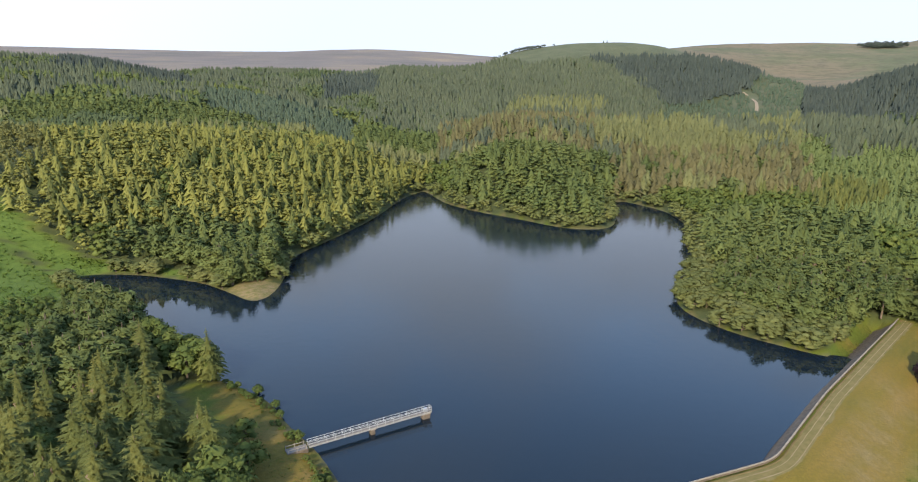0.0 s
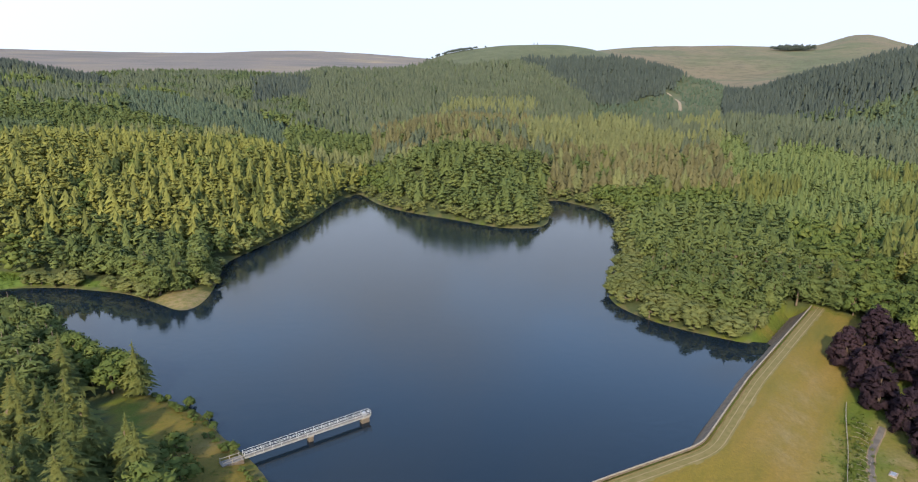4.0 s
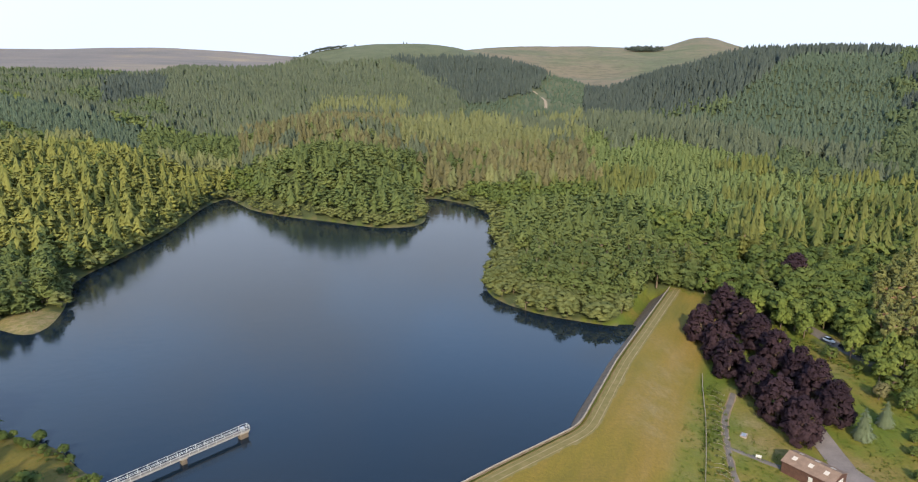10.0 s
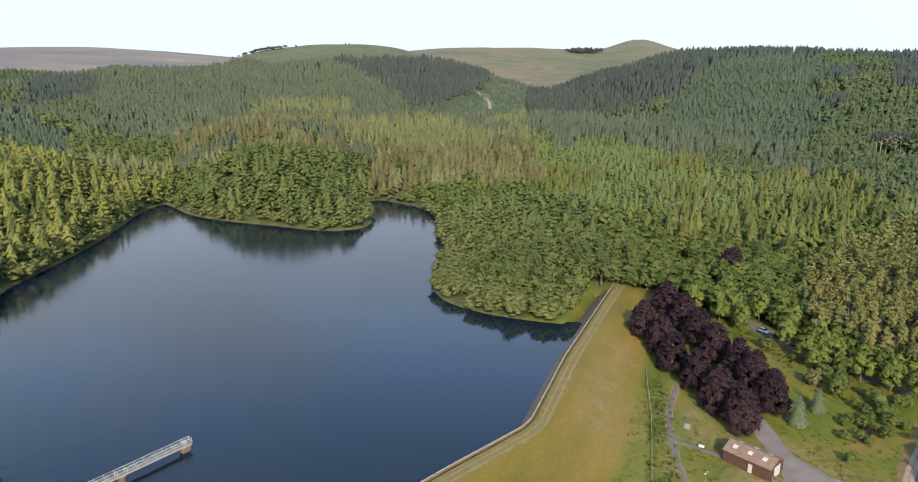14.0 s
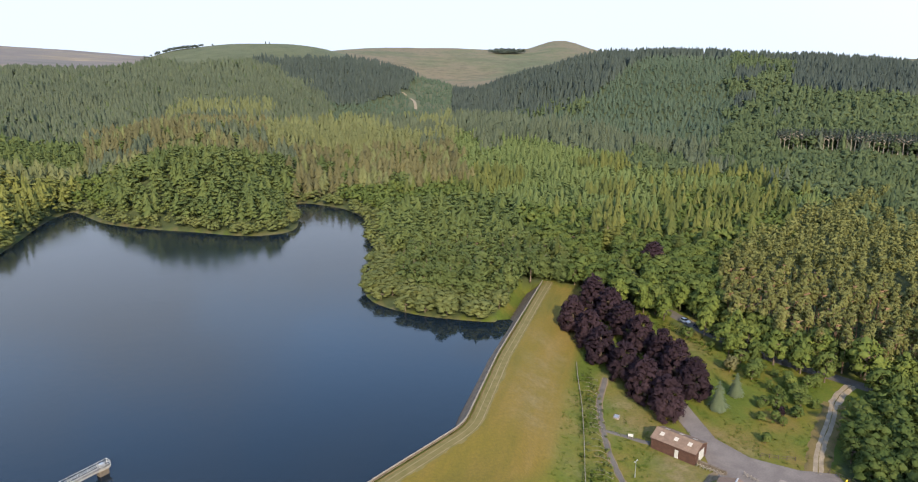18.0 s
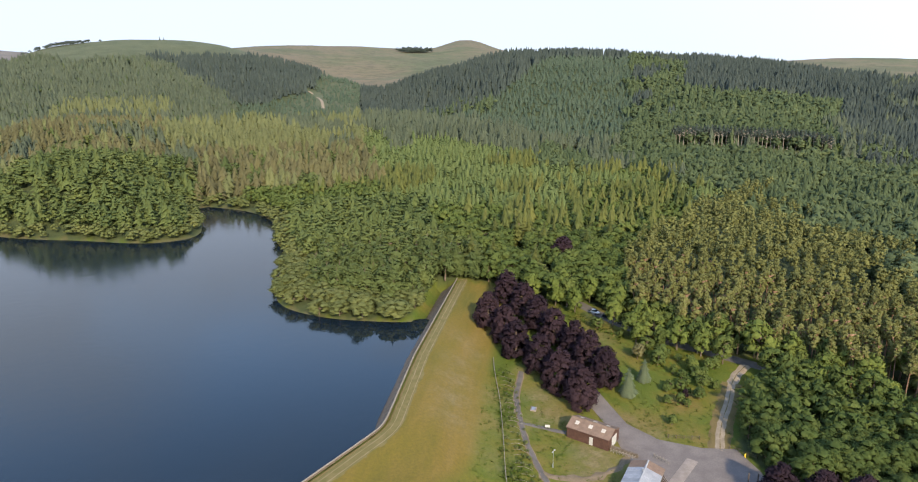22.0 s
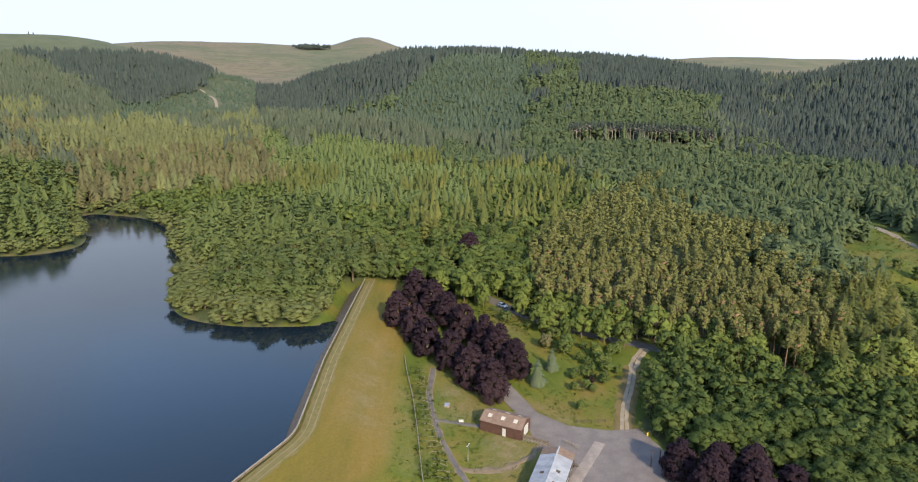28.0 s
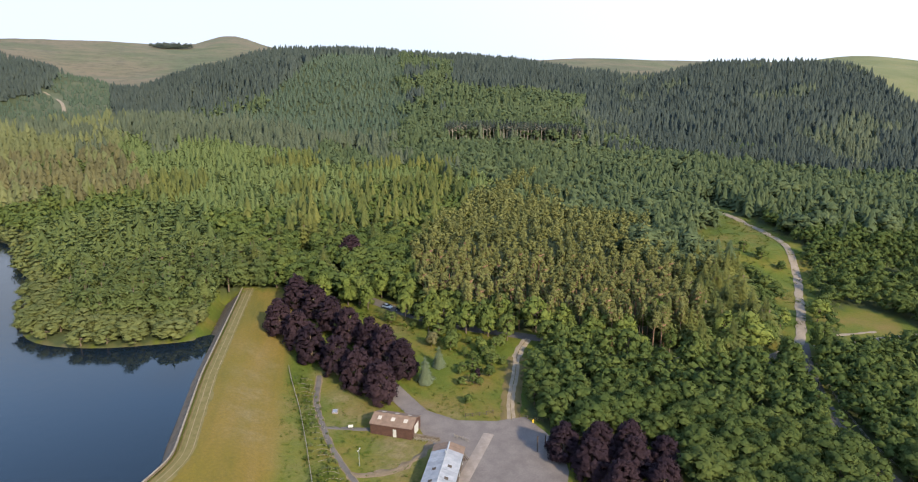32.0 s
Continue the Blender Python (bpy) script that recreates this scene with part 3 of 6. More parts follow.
FERN_FIELD = region([(-240.6, 293.0), (-202.4, 268.2), (-180.3, 259.0), (-163.5, 248.8), (-143.3, 223.1), (-145.1, 204.4), (-161.6, 202.1), (-210.5, 242.2)])
BANK_LAWN = region([(-5.0, 70.0), (-16.9, 96.6), (-27.3, 116.4), (-39.7, 134.5), (-50.8, 150.9), (-60.0, 158.0), (-68.2, 162.0), (-62.9, 146.7), (-54.6, 131.5), (-46.2, 113.2), (-39.0, 91.3), (-30.0, 70.0)])
SPIT = region([(-90.8, 237.9), (-76.1, 220.5), (-69.7, 236.9), (-73.9, 245.2), (-83.7, 248.3)])
ROADSIDE = region([(327.5, 95.0), (365.2, 78.0), (395.0, 92.0), (400.0, 82.0), (375.0, 52.0), (345.0, 36.0), (320.0, 26.0), (285.0, 20.0), (250.0, 17.5), (246.0, 27.0), (270.0, 34.0), (293.6, 46.0), (302.6, 68.0)])
FELLED = region([(325, 893), (429, 791), (530, 930), (606, 1093), (681, 1280), (595, 1300), (508, 1142), (444, 1061)])
BEECH_CORNER = region([(116, 60), (130, 63), (143, 52), (143, 34), (126, 27), (112, 38)])
WALK_GRASS = region([(248.9, 8.0), (264.5, 16.9), (284.8, 10.8), (290.0, -0.8), (278.0, -14.0), (262.0, -6.0)])
FERN_LINK = region([(-160, 248), (-182, 264), (-205, 270), (-240, 293), (-225, 300), (-190, 280), (-165, 272), (-150, 266)])
COVE_LAWN = region([(87.0, 194.5), (96.1, 185.3), (107.3, 175.0), (117.5, 173.0), (117.0, 177.0), (103.0, 182.6), (92.8, 190.8)])


ROAD = [(189.5, 217.2), (179.0, 191.5), (174.1, 168.9), (172.8, 150.5), (172.0, 135.2), (174.7, 120.2), (179.8, 105.8), (183.8, 93.4), (186.8, 76.8), (193.8, 54.0), (203.7, 34.2), (213.8, 25.2), (230.3, 21.1)]
FOREST_ROAD = [(215.3, 27.0), (224.8, 23.1), (235.0, 20.6), (246.0, 21.7), (265.0, 24.3), (282.7, 27.1), (305.0, 30.5), (323.1, 34.9), (340.0, 41.0), (354.7, 48.6), (371.0, 59.5), (387.3, 72.4), (398.0, 85.0), (410.0, 103.0)]
LOWER_ROAD = [(236.1, 20.3), (215.5, 16.2), (193.8, 9.4), (176.0, 1.2), (162.8, -8.1), (146.0, -20.0)]
HILL_TRACK = [(428, 943), (437, 962), (446, 984), (457, 1012), (468, 1045), (473, 1075), (474, 1100)]
WALKS = [(241.8, 10.0), (256.0, -0.5), (270.7, -13.7)]


def wooded(x, y):
    """Where the forest stands."""
    x, y = np.asarray(x, float), np.asarray(y, float)
    r, az = np.hypot(x, y), np.degrees(np.arctan2(x, y))
    s, along = crest_dist(x, y)
    ok = (lake_dist(x, y) > 0.3) & ~(along & (s > -9) & (s < 24) & (y > 30))
    ok &= ~((az > -26) & (az < 0) & (r < 172) & (lake_dist(x, y) < 19))
    for poly in (CLEARING, BEECH_CORNER, FERN_BANK, FERN_FIELD, BANK_LAWN, SPIT, ROADSIDE, COVE_LAWN, HILL_GAP, WALK_GRASS, FERN_LINK):
        ok &= ~inside(x, y, poly)
    for line, gap in ((ROAD, 4.2), (FOREST_ROAD, 7.0), (LOWER_ROAD, 3.0), (WALKS, 6.0), (HILL_TRACK, 9.0)):
        near, _ = seg_dist(x, y, np.array(line, float), False)
        ok &= near > gap
    # tree line: the moors above stay open
    line = np.interp(az, [-60, -36, -25, -23, -14, -8, -5, 4, 6, 9, 12, 20, 23, 25, 27, 28.5, 30.6, 33, 36, 39, 42, 46, 57, 62, 66, 71, 74, 84, 87, 89, 92],
                     [1250, 1220, 1200, 1470, 1490, 1400, 1480, 1480, 1370, 1370, 1420, 1425, 1430, 1440, 1450, 1300, 1160, 1190, 1210, 1260, 1310, 1340, 1340, 1290, 1260, 1230, 1210, 1200, 1120, 1000, 850])
    wob = 60 * np.sin(az * 1.7) + 35 * np.sin(az * 4.1 + 1)
    return ok & (r < line + 0.15 * wob * (r > 900))


HILL_GAP = region([(478, 340), (498, 355), (518, 330), (530, 306), (546, 274), (553, 246), (532, 238), (518, 268), (506, 290), (490, 315)])
UPLAND_FIELD = region([(1193, 125), (1048, 55), (880, 0), (847, -74), (2291, -200), (2283, 280)])


# sun-browned and trodden patches: place, reach, strength
DRY_SPOTS = [(117, 121, 5, 0.9), (112, 112.5, 5, 0.9), (122, 133, 4, 0.7), (104, 112, 4, 0.6), (107, 91, 6, 1.0), (109, 95, 5, 1.0), (102, 88.5, 5, 0.9), (113, 147, 4, 0.5), (126, 99, 4, 0.6), (127, 90, 4, 0.6),
             (104, 143, 5, 0.55), (97, 135, 5, 0.7), (90, 127, 5, 0.75), (84, 119, 5, 0.6), (114, 156, 5, 0.45), (160, 136, 5, 0.5), (95, 116, 5, 0.45), (104, 126, 5, 0.45), (86, 104, 5, 0.4), (-30, 113, 4, 0.4), (-42, 134, 5, 0.5)]


def build_ground():
    xs = spacing(-4700, 4700, -110, 240, 2.6)
    ys = spacing(-4700, 4700, 10, 300, 2.6)
    X, Y = np.meshgrid(xs, ys)
    Z = height(X, Y)
    R = np.hypot(X, Y)
    nx, ny = len(xs), len(ys)
    verts = np.stack([X.ravel(), Y.ravel(), Z.ravel()], 1)
    idx = np.arange(nx * ny).reshape(ny, nx)
    faces = np.stack([idx[:-1, :-1], idx[:-1, 1:], idx[1:, 1:], idx[1:, :-1]], -1).reshape(-1, 4)
    me = mesh_of("ground", verts, faces, [GROUND], True)
    s, along = crest_dist(X, Y)
    d = lake_dist(X, Y)
    wood = wooded(X, Y).astype(float)
    az = np.degrees(np.arctan2(X, Y))
    masks = {
        "wood": wood,
        "moor": np.clip((R - 1150) / 150, 0, 1) * (1 - wood) * (1 - inside(X, Y, FELLED)),
        "heath": np.clip((R - 1700) / 300, 0, 1) * np.clip((6 - az) / 4, 0, 1) * (az > -90) * (1 - wood),
        "bracken": np.maximum.reduce([inside(X, Y, p).astype(float) for p in (FERN_BANK, FERN_FIELD, FERN_LINK)]),
        "dry": np.maximum.reduce([inside(X, Y, SPIT).astype(float)] + [w * np.exp(-((X - px) ** 2 + (Y - py) ** 2) / q ** 2) for px, py, q, w in DRY_SPOTS]),
        "pasture": inside(X, Y, UPLAND_FIELD).astype(float),
        "felled": np.maximum.reduce([inside(X, Y, FELLED).astype(float), inside(X, Y, HILL_GAP).astype(float), np.clip((az - 1) / 4, 0, 1) * np.clip((22 - az) / 4, 0, 1) * (R > 1150) * np.clip((1900 - R) / 200, 0, 1) * (1 - wood)]),
        "dam": np.maximum(smooth(2.5, 3.5, s) * smooth(23.5, 18.5, s) * along * (Y > 40), inside(X, Y, BANK_LAWN)),
        "shore": np.where((d > -3) & (d < 0.2) & (s < -2), 1.0, 0.0),
    }
    for name, w in masks.items():
        at = me.attributes.new(name, "FLOAT", "POINT")
        at.data.foreach_set("value", np.clip(w, 0, 1).astype(np.float32).ravel())
    return tagged(new("ground", me), "rolling turf, moor and forest floor round the lake", "ground", kind="structure")


def build_water():
    bm = bmesh.new()
    c = LAKE.mean(0)
    vs = []
    for i in range(len(LAKE)):
        a, b, q = LAKE[i - 1], LAKE[(i + 1) % len(LAKE)], LAKE[i]
        n = np.array([-(b - a)[1], (b - a)[0]])
        n = n / np.hypot(*n) * (2.0 if i < len(LAKE) - len(DAM_FOOT) - 1 else 1.0)
        vs.append(bm.verts.new((q[0] + n[0], q[1] + n[1], 0.0)))
    face = bm.faces.new(vs)
    if face.normal.z < 0:
        face.normal_flip()
    bmesh.ops.triangulate(bm, faces=[face])
    me = bpy.data.meshes.new("water")
    bm.normal_update()
    bm.to_mesh(me)
    bm.free()
    me.materials.append(WATER)
    return tagged(new("water", me), "still blue-grey reservoir water with faint ripples", "lake", kind="structure")


ground = build_ground()
water = build_water()


# ---- trees ----
def shade(V, F, axis=0.55, lift=0.35, heart=None, facing=0.2):
    """Soft crown normals: they point out of the crown's heart, so that sprays of leaves shade as one mass."""
    V, F = np.asarray(V, float), np.asarray(F)
    if heart is None:
        heart = np.stack([np.zeros(len(V)), np.zeros(len(V)), V[:, 2] * axis], 1)
    N = V - heart
    N[:, 2] += lift * np.linalg.norm(N[:, :2], axis=1)
    N /= np.linalg.norm(N, axis=1)[:, None] + 1e-6
    flat = np.cross(V[F[:, 1]] - V[F[:, 0]], V[F[:, 2]] - V[F[:, 0]])
    turned = (flat * N[F].sum(1)).sum(1) < 0
    F[turned] = F[turned][:, ::-1]
    length = np.linalg.norm(flat, axis=1)[:, None] + 1e-9
    # keep some of each spray's own facing
    own = np.zeros_like(V)
    for k in range(3):
        np.add.at(own, F[:, k], np.where(turned[:, None], -flat, flat) / length)
    N += facing * own / (np.linalg.norm(own, axis=1)[:, None] + 1e-6)
    return V, F, N / (np.linalg.norm(N, axis=1)[:, None] + 1e-6)


def frond(rng, out, base, length, droop, width, rows, feather=False):
    """One bough: a bent strip of needles that narrows to its tip, with side sprays on the finer trees."""
    V, F = rows
    up = np.array([0, 0, 1.0])
    side = np.array([-out[1], out[0], 0.0])
    mid = base + out * length * 0.5 + up * (-droop * 0.25 * length)
    tip = base + out * length + up * (-droop * length * 0.55)
    n = len(V)
    w = width * (0.55 if feather else 1.0)
    V.extend([base + up * 0.15 * w, mid + side * w * 0.5 - up * 0.12 * w, mid - side * w * 0.5 - up * 0.12 * w, mid + up * 0.15 * w, tip])
    F.extend([(n, n + 3, n + 1), (n, n + 2, n + 3), (n + 3, n + 4, n + 1), (n + 3, n + 2, n + 4)])
    if feather:
        for f, s in ((0.3, 1), (0.42, -1), (0.62, 1), (0.74, -1)):
            c = base + out * length * f + up * (-droop * 0.5 * f * length)
            e = c + (out * 0.55 + side * s * 0.85) * width * (1.0 - 0.45 * f) + up * (-0.18 * width)
            k = len(V)
            V.extend([c - out * 0.1 * length, c + out * 0.09 * length + up * 0.05 * width, e])
            F.append((k, k + 1, k + 2) if s < 0 else (k, k + 2, k + 1))


def cone_core(V, F, z0, z1, r, sides, rng):
    n = len(V)
    for i in range(sides):
        a = 2 * math.pi * i / sides
        q = r * rng.uniform(0.8, 1.1)
        V.append(np.array([q * math.cos(a), q * math.sin(a), z0]))
    V.append(np.array([0, 0, z1]))
    F.extend([(n + i, n + (i + 1) % sides, n + sides) for i in range(sides)])


def conifer(seed, tiers, boughs, radius=0.2, bare=0.08, droop=0.5, jitter=0.25, core=0.55, feather=False, blunt=0.68, waist=1.0):
    """Crown of a spruce or larch one metre high: whorls of boughs round a dark heart."""
    rng = np.random.RandomState(seed)
    V, F = [], []
    if core:
        cone_core(V, F, bare, 0.96, radius * core * (0.5 + 0.5 * waist), 7, rng)
    for k in range(tiers):
        f = (k + 0.5 * rng.rand()) / tiers
        z = bare + 0.06 + (0.93 - bare) * f
        r = radius * min(1.0, waist + 1.6 * f) * (1 - f) ** blunt * (0.7 + 0.5 * rng.rand()) + 0.012
        nb = max(3, int(round(boughs * (1 - 0.55 * f))))
        turn = rng.rand() * 6.3
        for j in range(nb):
            a = turn + 2 * math.pi * (j + jitter * rng.randn()) / nb
            out = np.array([math.cos(a), math.sin(a), 0.0])
            ln = r * rng.uniform(0.7, 1.2)
            frond(rng, out, np.array([0, 0, z + 0.02 * rng.randn()]), ln, droop * rng.uniform(0.6, 1.3), ln * rng.uniform(0.45, 0.75) + 0.012, (V, F), feather)
    n = len(V)
    V.extend([np.array([0.012, 0, 0.93]), np.array([-0.008, 0.01, 0.93]), np.array([-0.008, -0.01, 0.93]), np.array([0, 0, 1.03])])
    F.extend([(n, n + 1, n + 3), (n + 1, n + 2, n + 3), (n + 2, n, n + 3)])
    return shade(V, F, 0.85, 0.6)


def tiered(seed, tiers, points, radius, bare=0.06, blunt=0.8, jag=0.4, sag=0.5, lean=0.0):
    """A conifer seen from afar: skirts of boughs, each with a ragged hem, one over another."""
    rng = np.random.RandomState(seed)
    V, F = [], []
    gap = (0.97 - bare) / tiers
    for k in range(tiers):
        f = k / tiers
        z, r = bare + gap * k, radius * (1 - f) ** blunt * rng.uniform(0.85, 1.15)
        n, turn, m = len(V), rng.rand() * 6.3, 2 * points
        for i in range(m):
            a = turn + 2 * math.pi * (i + 0.25 * rng.randn()) / m
            q = r * (rng.uniform(0.95, 1.25) if i % 2 else (1 - jag) * rng.uniform(0.85, 1.1))
            V.append(np.array([q * math.cos(a), q * math.sin(a), z + gap * ((-0.1 if i % 2 else sag) + 0.15 * rng.randn())]))
        V.append(np.array([lean * r * rng.randn(), lean * r * rng.randn(), min(1.03, z + gap * 2.1) if k < tiers - 1 else 1.02]))
        F.extend([(n + i, n + (i + 1) % m, n + m) for i in range(m)])
    return shade(V, F, 0.85, 0.5, facing=0.35)


def tuft(V, F, c, size, normal, rng, slim=False):
    """A bent spray of leaves facing roughly outwards; a slim one is a single pointed blade of them."""
    n = normal + 0.4 * rng.randn(3)
    n = n / (np.linalg.norm(n) + 1e-6)
    t = np.cross(n, rng.randn(3))
    t = t / (np.linalg.norm(t) + 1e-6)
    b = np.cross(n, t)
    k = len(V)
    s1, s2 = size * rng.uniform(0.6, 1.2), size * rng.uniform(0.5, 1.0)
    if slim:
        V.extend([c - t * s1, c + b * s2 * 0.8, c + t * s1 * 0.9 + n * 0.45 * size])
        F.append((k, k + 1, k + 2))
        return
    V.extend([c - t * s1, c + b * s2 - n * 0.3 * size, c + t * s1 * rng.uniform(0.6, 1), c - b * s2 - n * 0.3 * size])
    F.extend([(k, k + 1, k + 2), (k, k + 2, k + 3)])


def leafy(seed, limbs, tufts, size, width=0.36, low=0.25, flat=1.0, core=True, taper=0.0, slim=False, full=False, puff=1.0):
    """Crown of a broadleaved tree one metre high: billows on limbs, each hung with sprays of leaves."""
    rng = np.random.RandomState(seed)
    V, F, H = [], [], []
    cz, hz = (1 + low) / 2, (1 - low) / 2
    billows = []
    for i in range(limbs):
        f = (i + 0.5) / limbs
        el = math.asin(1 - 1.65 * f)
        a = 2.4 * i + 0.5 * rng.randn()
        d = np.array([math.cos(a) * math.cos(el), math.sin(a) * math.cos(el), math.sin(el)])
        reach = rng.uniform(0.5, 0.78) + 0.2 * (1 - puff)
        slim = 1.0 - taper * (0.5 + 0.5 * d[2])
        billows.append((np.array([0, 0, cz]) + d * np.array([width * slim, width * slim, hz]) * reach, puff * width * rng.uniform(0.34, 0.55) * (0.45 + 0.55 * slim)))
    if core:
        for c, r in billows[:: 1 if full else max(1, limbs // 6)]:
            n = len(V)
            q = r * 0.8
            ring = [c + q * np.array([math.cos(t), math.sin(t), rng.uniform(-0.3, 0.2)]) for t in np.arange(5) * 1.2566]
            V.extend(ring + [c + np.array([0, 0, q * 0.9]), c - np.array([0, 0, q * 0.8])])
            for i in range(5):
                F.extend([(n + i, n + (i + 1) % 5, n + 5), (n + (i + 1) % 5, n + i, n + 6)])
            H.extend([c] * (len(V) - n))
    for c, r in billows:
        for _ in range(max(1, tufts // limbs)):
            d = rng.randn(3)
            d[2] = abs(d[2]) * 1.1 - 0.35
            d /= np.linalg.norm(d)
            tuft(V, F, c + d * r * np.array([1, 1, 0.8 * flat]) * rng.uniform(0.86, 1.1), size * rng.uniform(0.7, 1.3), d, rng, slim)
            H.extend([c] * (len(V) - len(H)))
    middle = np.array([0, 0, cz - 0.2 * hz])
    return shade(V, F, lift=0.15, heart=0.72 * np.array(H) + 0.28 * middle)


def trunk_shape(seed, top=0.7, r=0.016, limbs=4, sides=6, spread=0.16, start=0.3):
    """A tapered, slightly bent trunk (for a tree one metre high) with limbs that grow out of it."""
    rng = np.random.RandomState(seed)
    rings = limbs + 3
    zs = [-0.03, start * 0.5] + [start + (top - start) * i / (rings - 2) for i in range(rings - 1)]
    V, F = [], []
    for k, z in enumerate(zs):
        f = max(0.0, z) / top
        c = 0.012 * np.array([math.sin(3 * f + seed), math.cos(2.2 * f + seed)])
        rr = r * (1.35 - 1.1 * f)
        for i in range(sides):
            w = 2 * math.pi * i / sides
            V.append(np.array([c[0] + rr * math.cos(w), c[1] + rr * math.sin(w), z]))
    for k in range(len(zs) - 1):
        for i in range(sides):
            a, b = k * sides + i, k * sides + (i + 1) % sides
            F.extend([(a, b, b + sides), (a, b + sides, a + sides)])
    for m in range(limbs):
        k = 2 + m
        i = (2 * m + rng.randint(2)) % sides
        a, b = k * sides + i, k * sides + (i + 1) % sides
        w = 2 * math.pi * (i + 0.5) / sides
        n = len(V)
        V.append(np.array([math.cos(w) * spread, math.sin(w) * spread, zs[k] + 0.11]))
        F.extend([(a, b, n), (b, b + sides, n), (b + sides, a + sides, n), (a + sides, a, n)])
    return np.array(V), np.array(F)


def sow(seed, step, r0, r1, a0=-40.0, a1=96.0, poly=None, wild=0.42, check=True):
    """Tree sites on a shaken grid between two distances and two headings."""
    rng = np.random.RandomState(seed)
    lim = np.arange(-r1, r1, step)
    if poly is not None:
        gx, gy = np.meshgrid(np.arange(poly[:, 0].min(), poly[:, 0].max() + step, step), np.arange(poly[:, 1].min(), poly[:, 1].max() + step, step))
    else:
        gx, gy = np.meshgrid(lim, lim)
    x = (gx + wild * step * rng.randn(*gx.shape)).ravel()
    y = (gy + wild * step * rng.randn(*gy.shape)).ravel()
    r, a = np.hypot(x, y), np.degrees(np.arctan2(x, y))
    ok = (r >= r0) & (r < r1) & (a > a0) & (a < a1)
    if poly is not None:
        ok &= inside(x, y, poly)
    x, y = x[ok], y[ok]
    if check:
        ok = wooded(x, y)
        x, y = x[ok], y[ok]
    return x, y


def plant(name, label, shapes, x, y, tall, spread, mat, seed, sink=0.02):
    """Many trees as one mesh: each a turned and scaled shape at its own site."""
    if len(x) == 0:
        return None
    rng = np.random.RandomState(seed)
    z = height(x, y)
    pick = rng.randint(0, len(shapes), len(x))
    allv, allf, alln, n = [], [], [], 0
    h = tall[0] + (tall[1] - tall[0]) * rng.beta(2.2, 2.0, len(x))
    for k, (V, F, *N) in enumerate(shapes):
        m = np.where(pick == k)[0]
        if not len(m):
            continue
        a = rng.rand(len(m)) * 6.283
        wide = h[m] * spread * rng.uniform(0.82, 1.2, len(m))
        c, s = np.cos(a)[:, None], np.sin(a)[:, None]
        vx = (V[None, :, 0] * c - V[None, :, 1] * s) * wide[:, None] + x[m][:, None]
        vy = (V[None, :, 0] * s + V[None, :, 1] * c) * wide[:, None] + y[m][:, None]
        vz = V[None, :, 2] * h[m][:, None] + (z[m] - sink * h[m])[:, None]
        vv = np.stack([vx, vy, vz], -1).reshape(-1, 3)
        ff = (F[None] + (np.arange(len(m)) * len(V))[:, None, None]).reshape(-1, 3) + n
        allv.append(vv)
        if N:
            N = N[0]
            nn = np.stack([N[None, :, 0] * c - N[None, :, 1] * s, N[None, :, 0] * s + N[None, :, 1] * c, np.repeat(N[None, :, 2], len(m), 0)], -1)
            alln.append(nn.reshape(-1, 3))
        allf.append(ff)
        n += len(vv)
    me = mesh_of(name, np.concatenate(allv), np.concatenate(allf), [mat], normals=np.concatenate(alln) if alln else None)
    return tagged(new(name, me), label, "trees", kind="stuff")


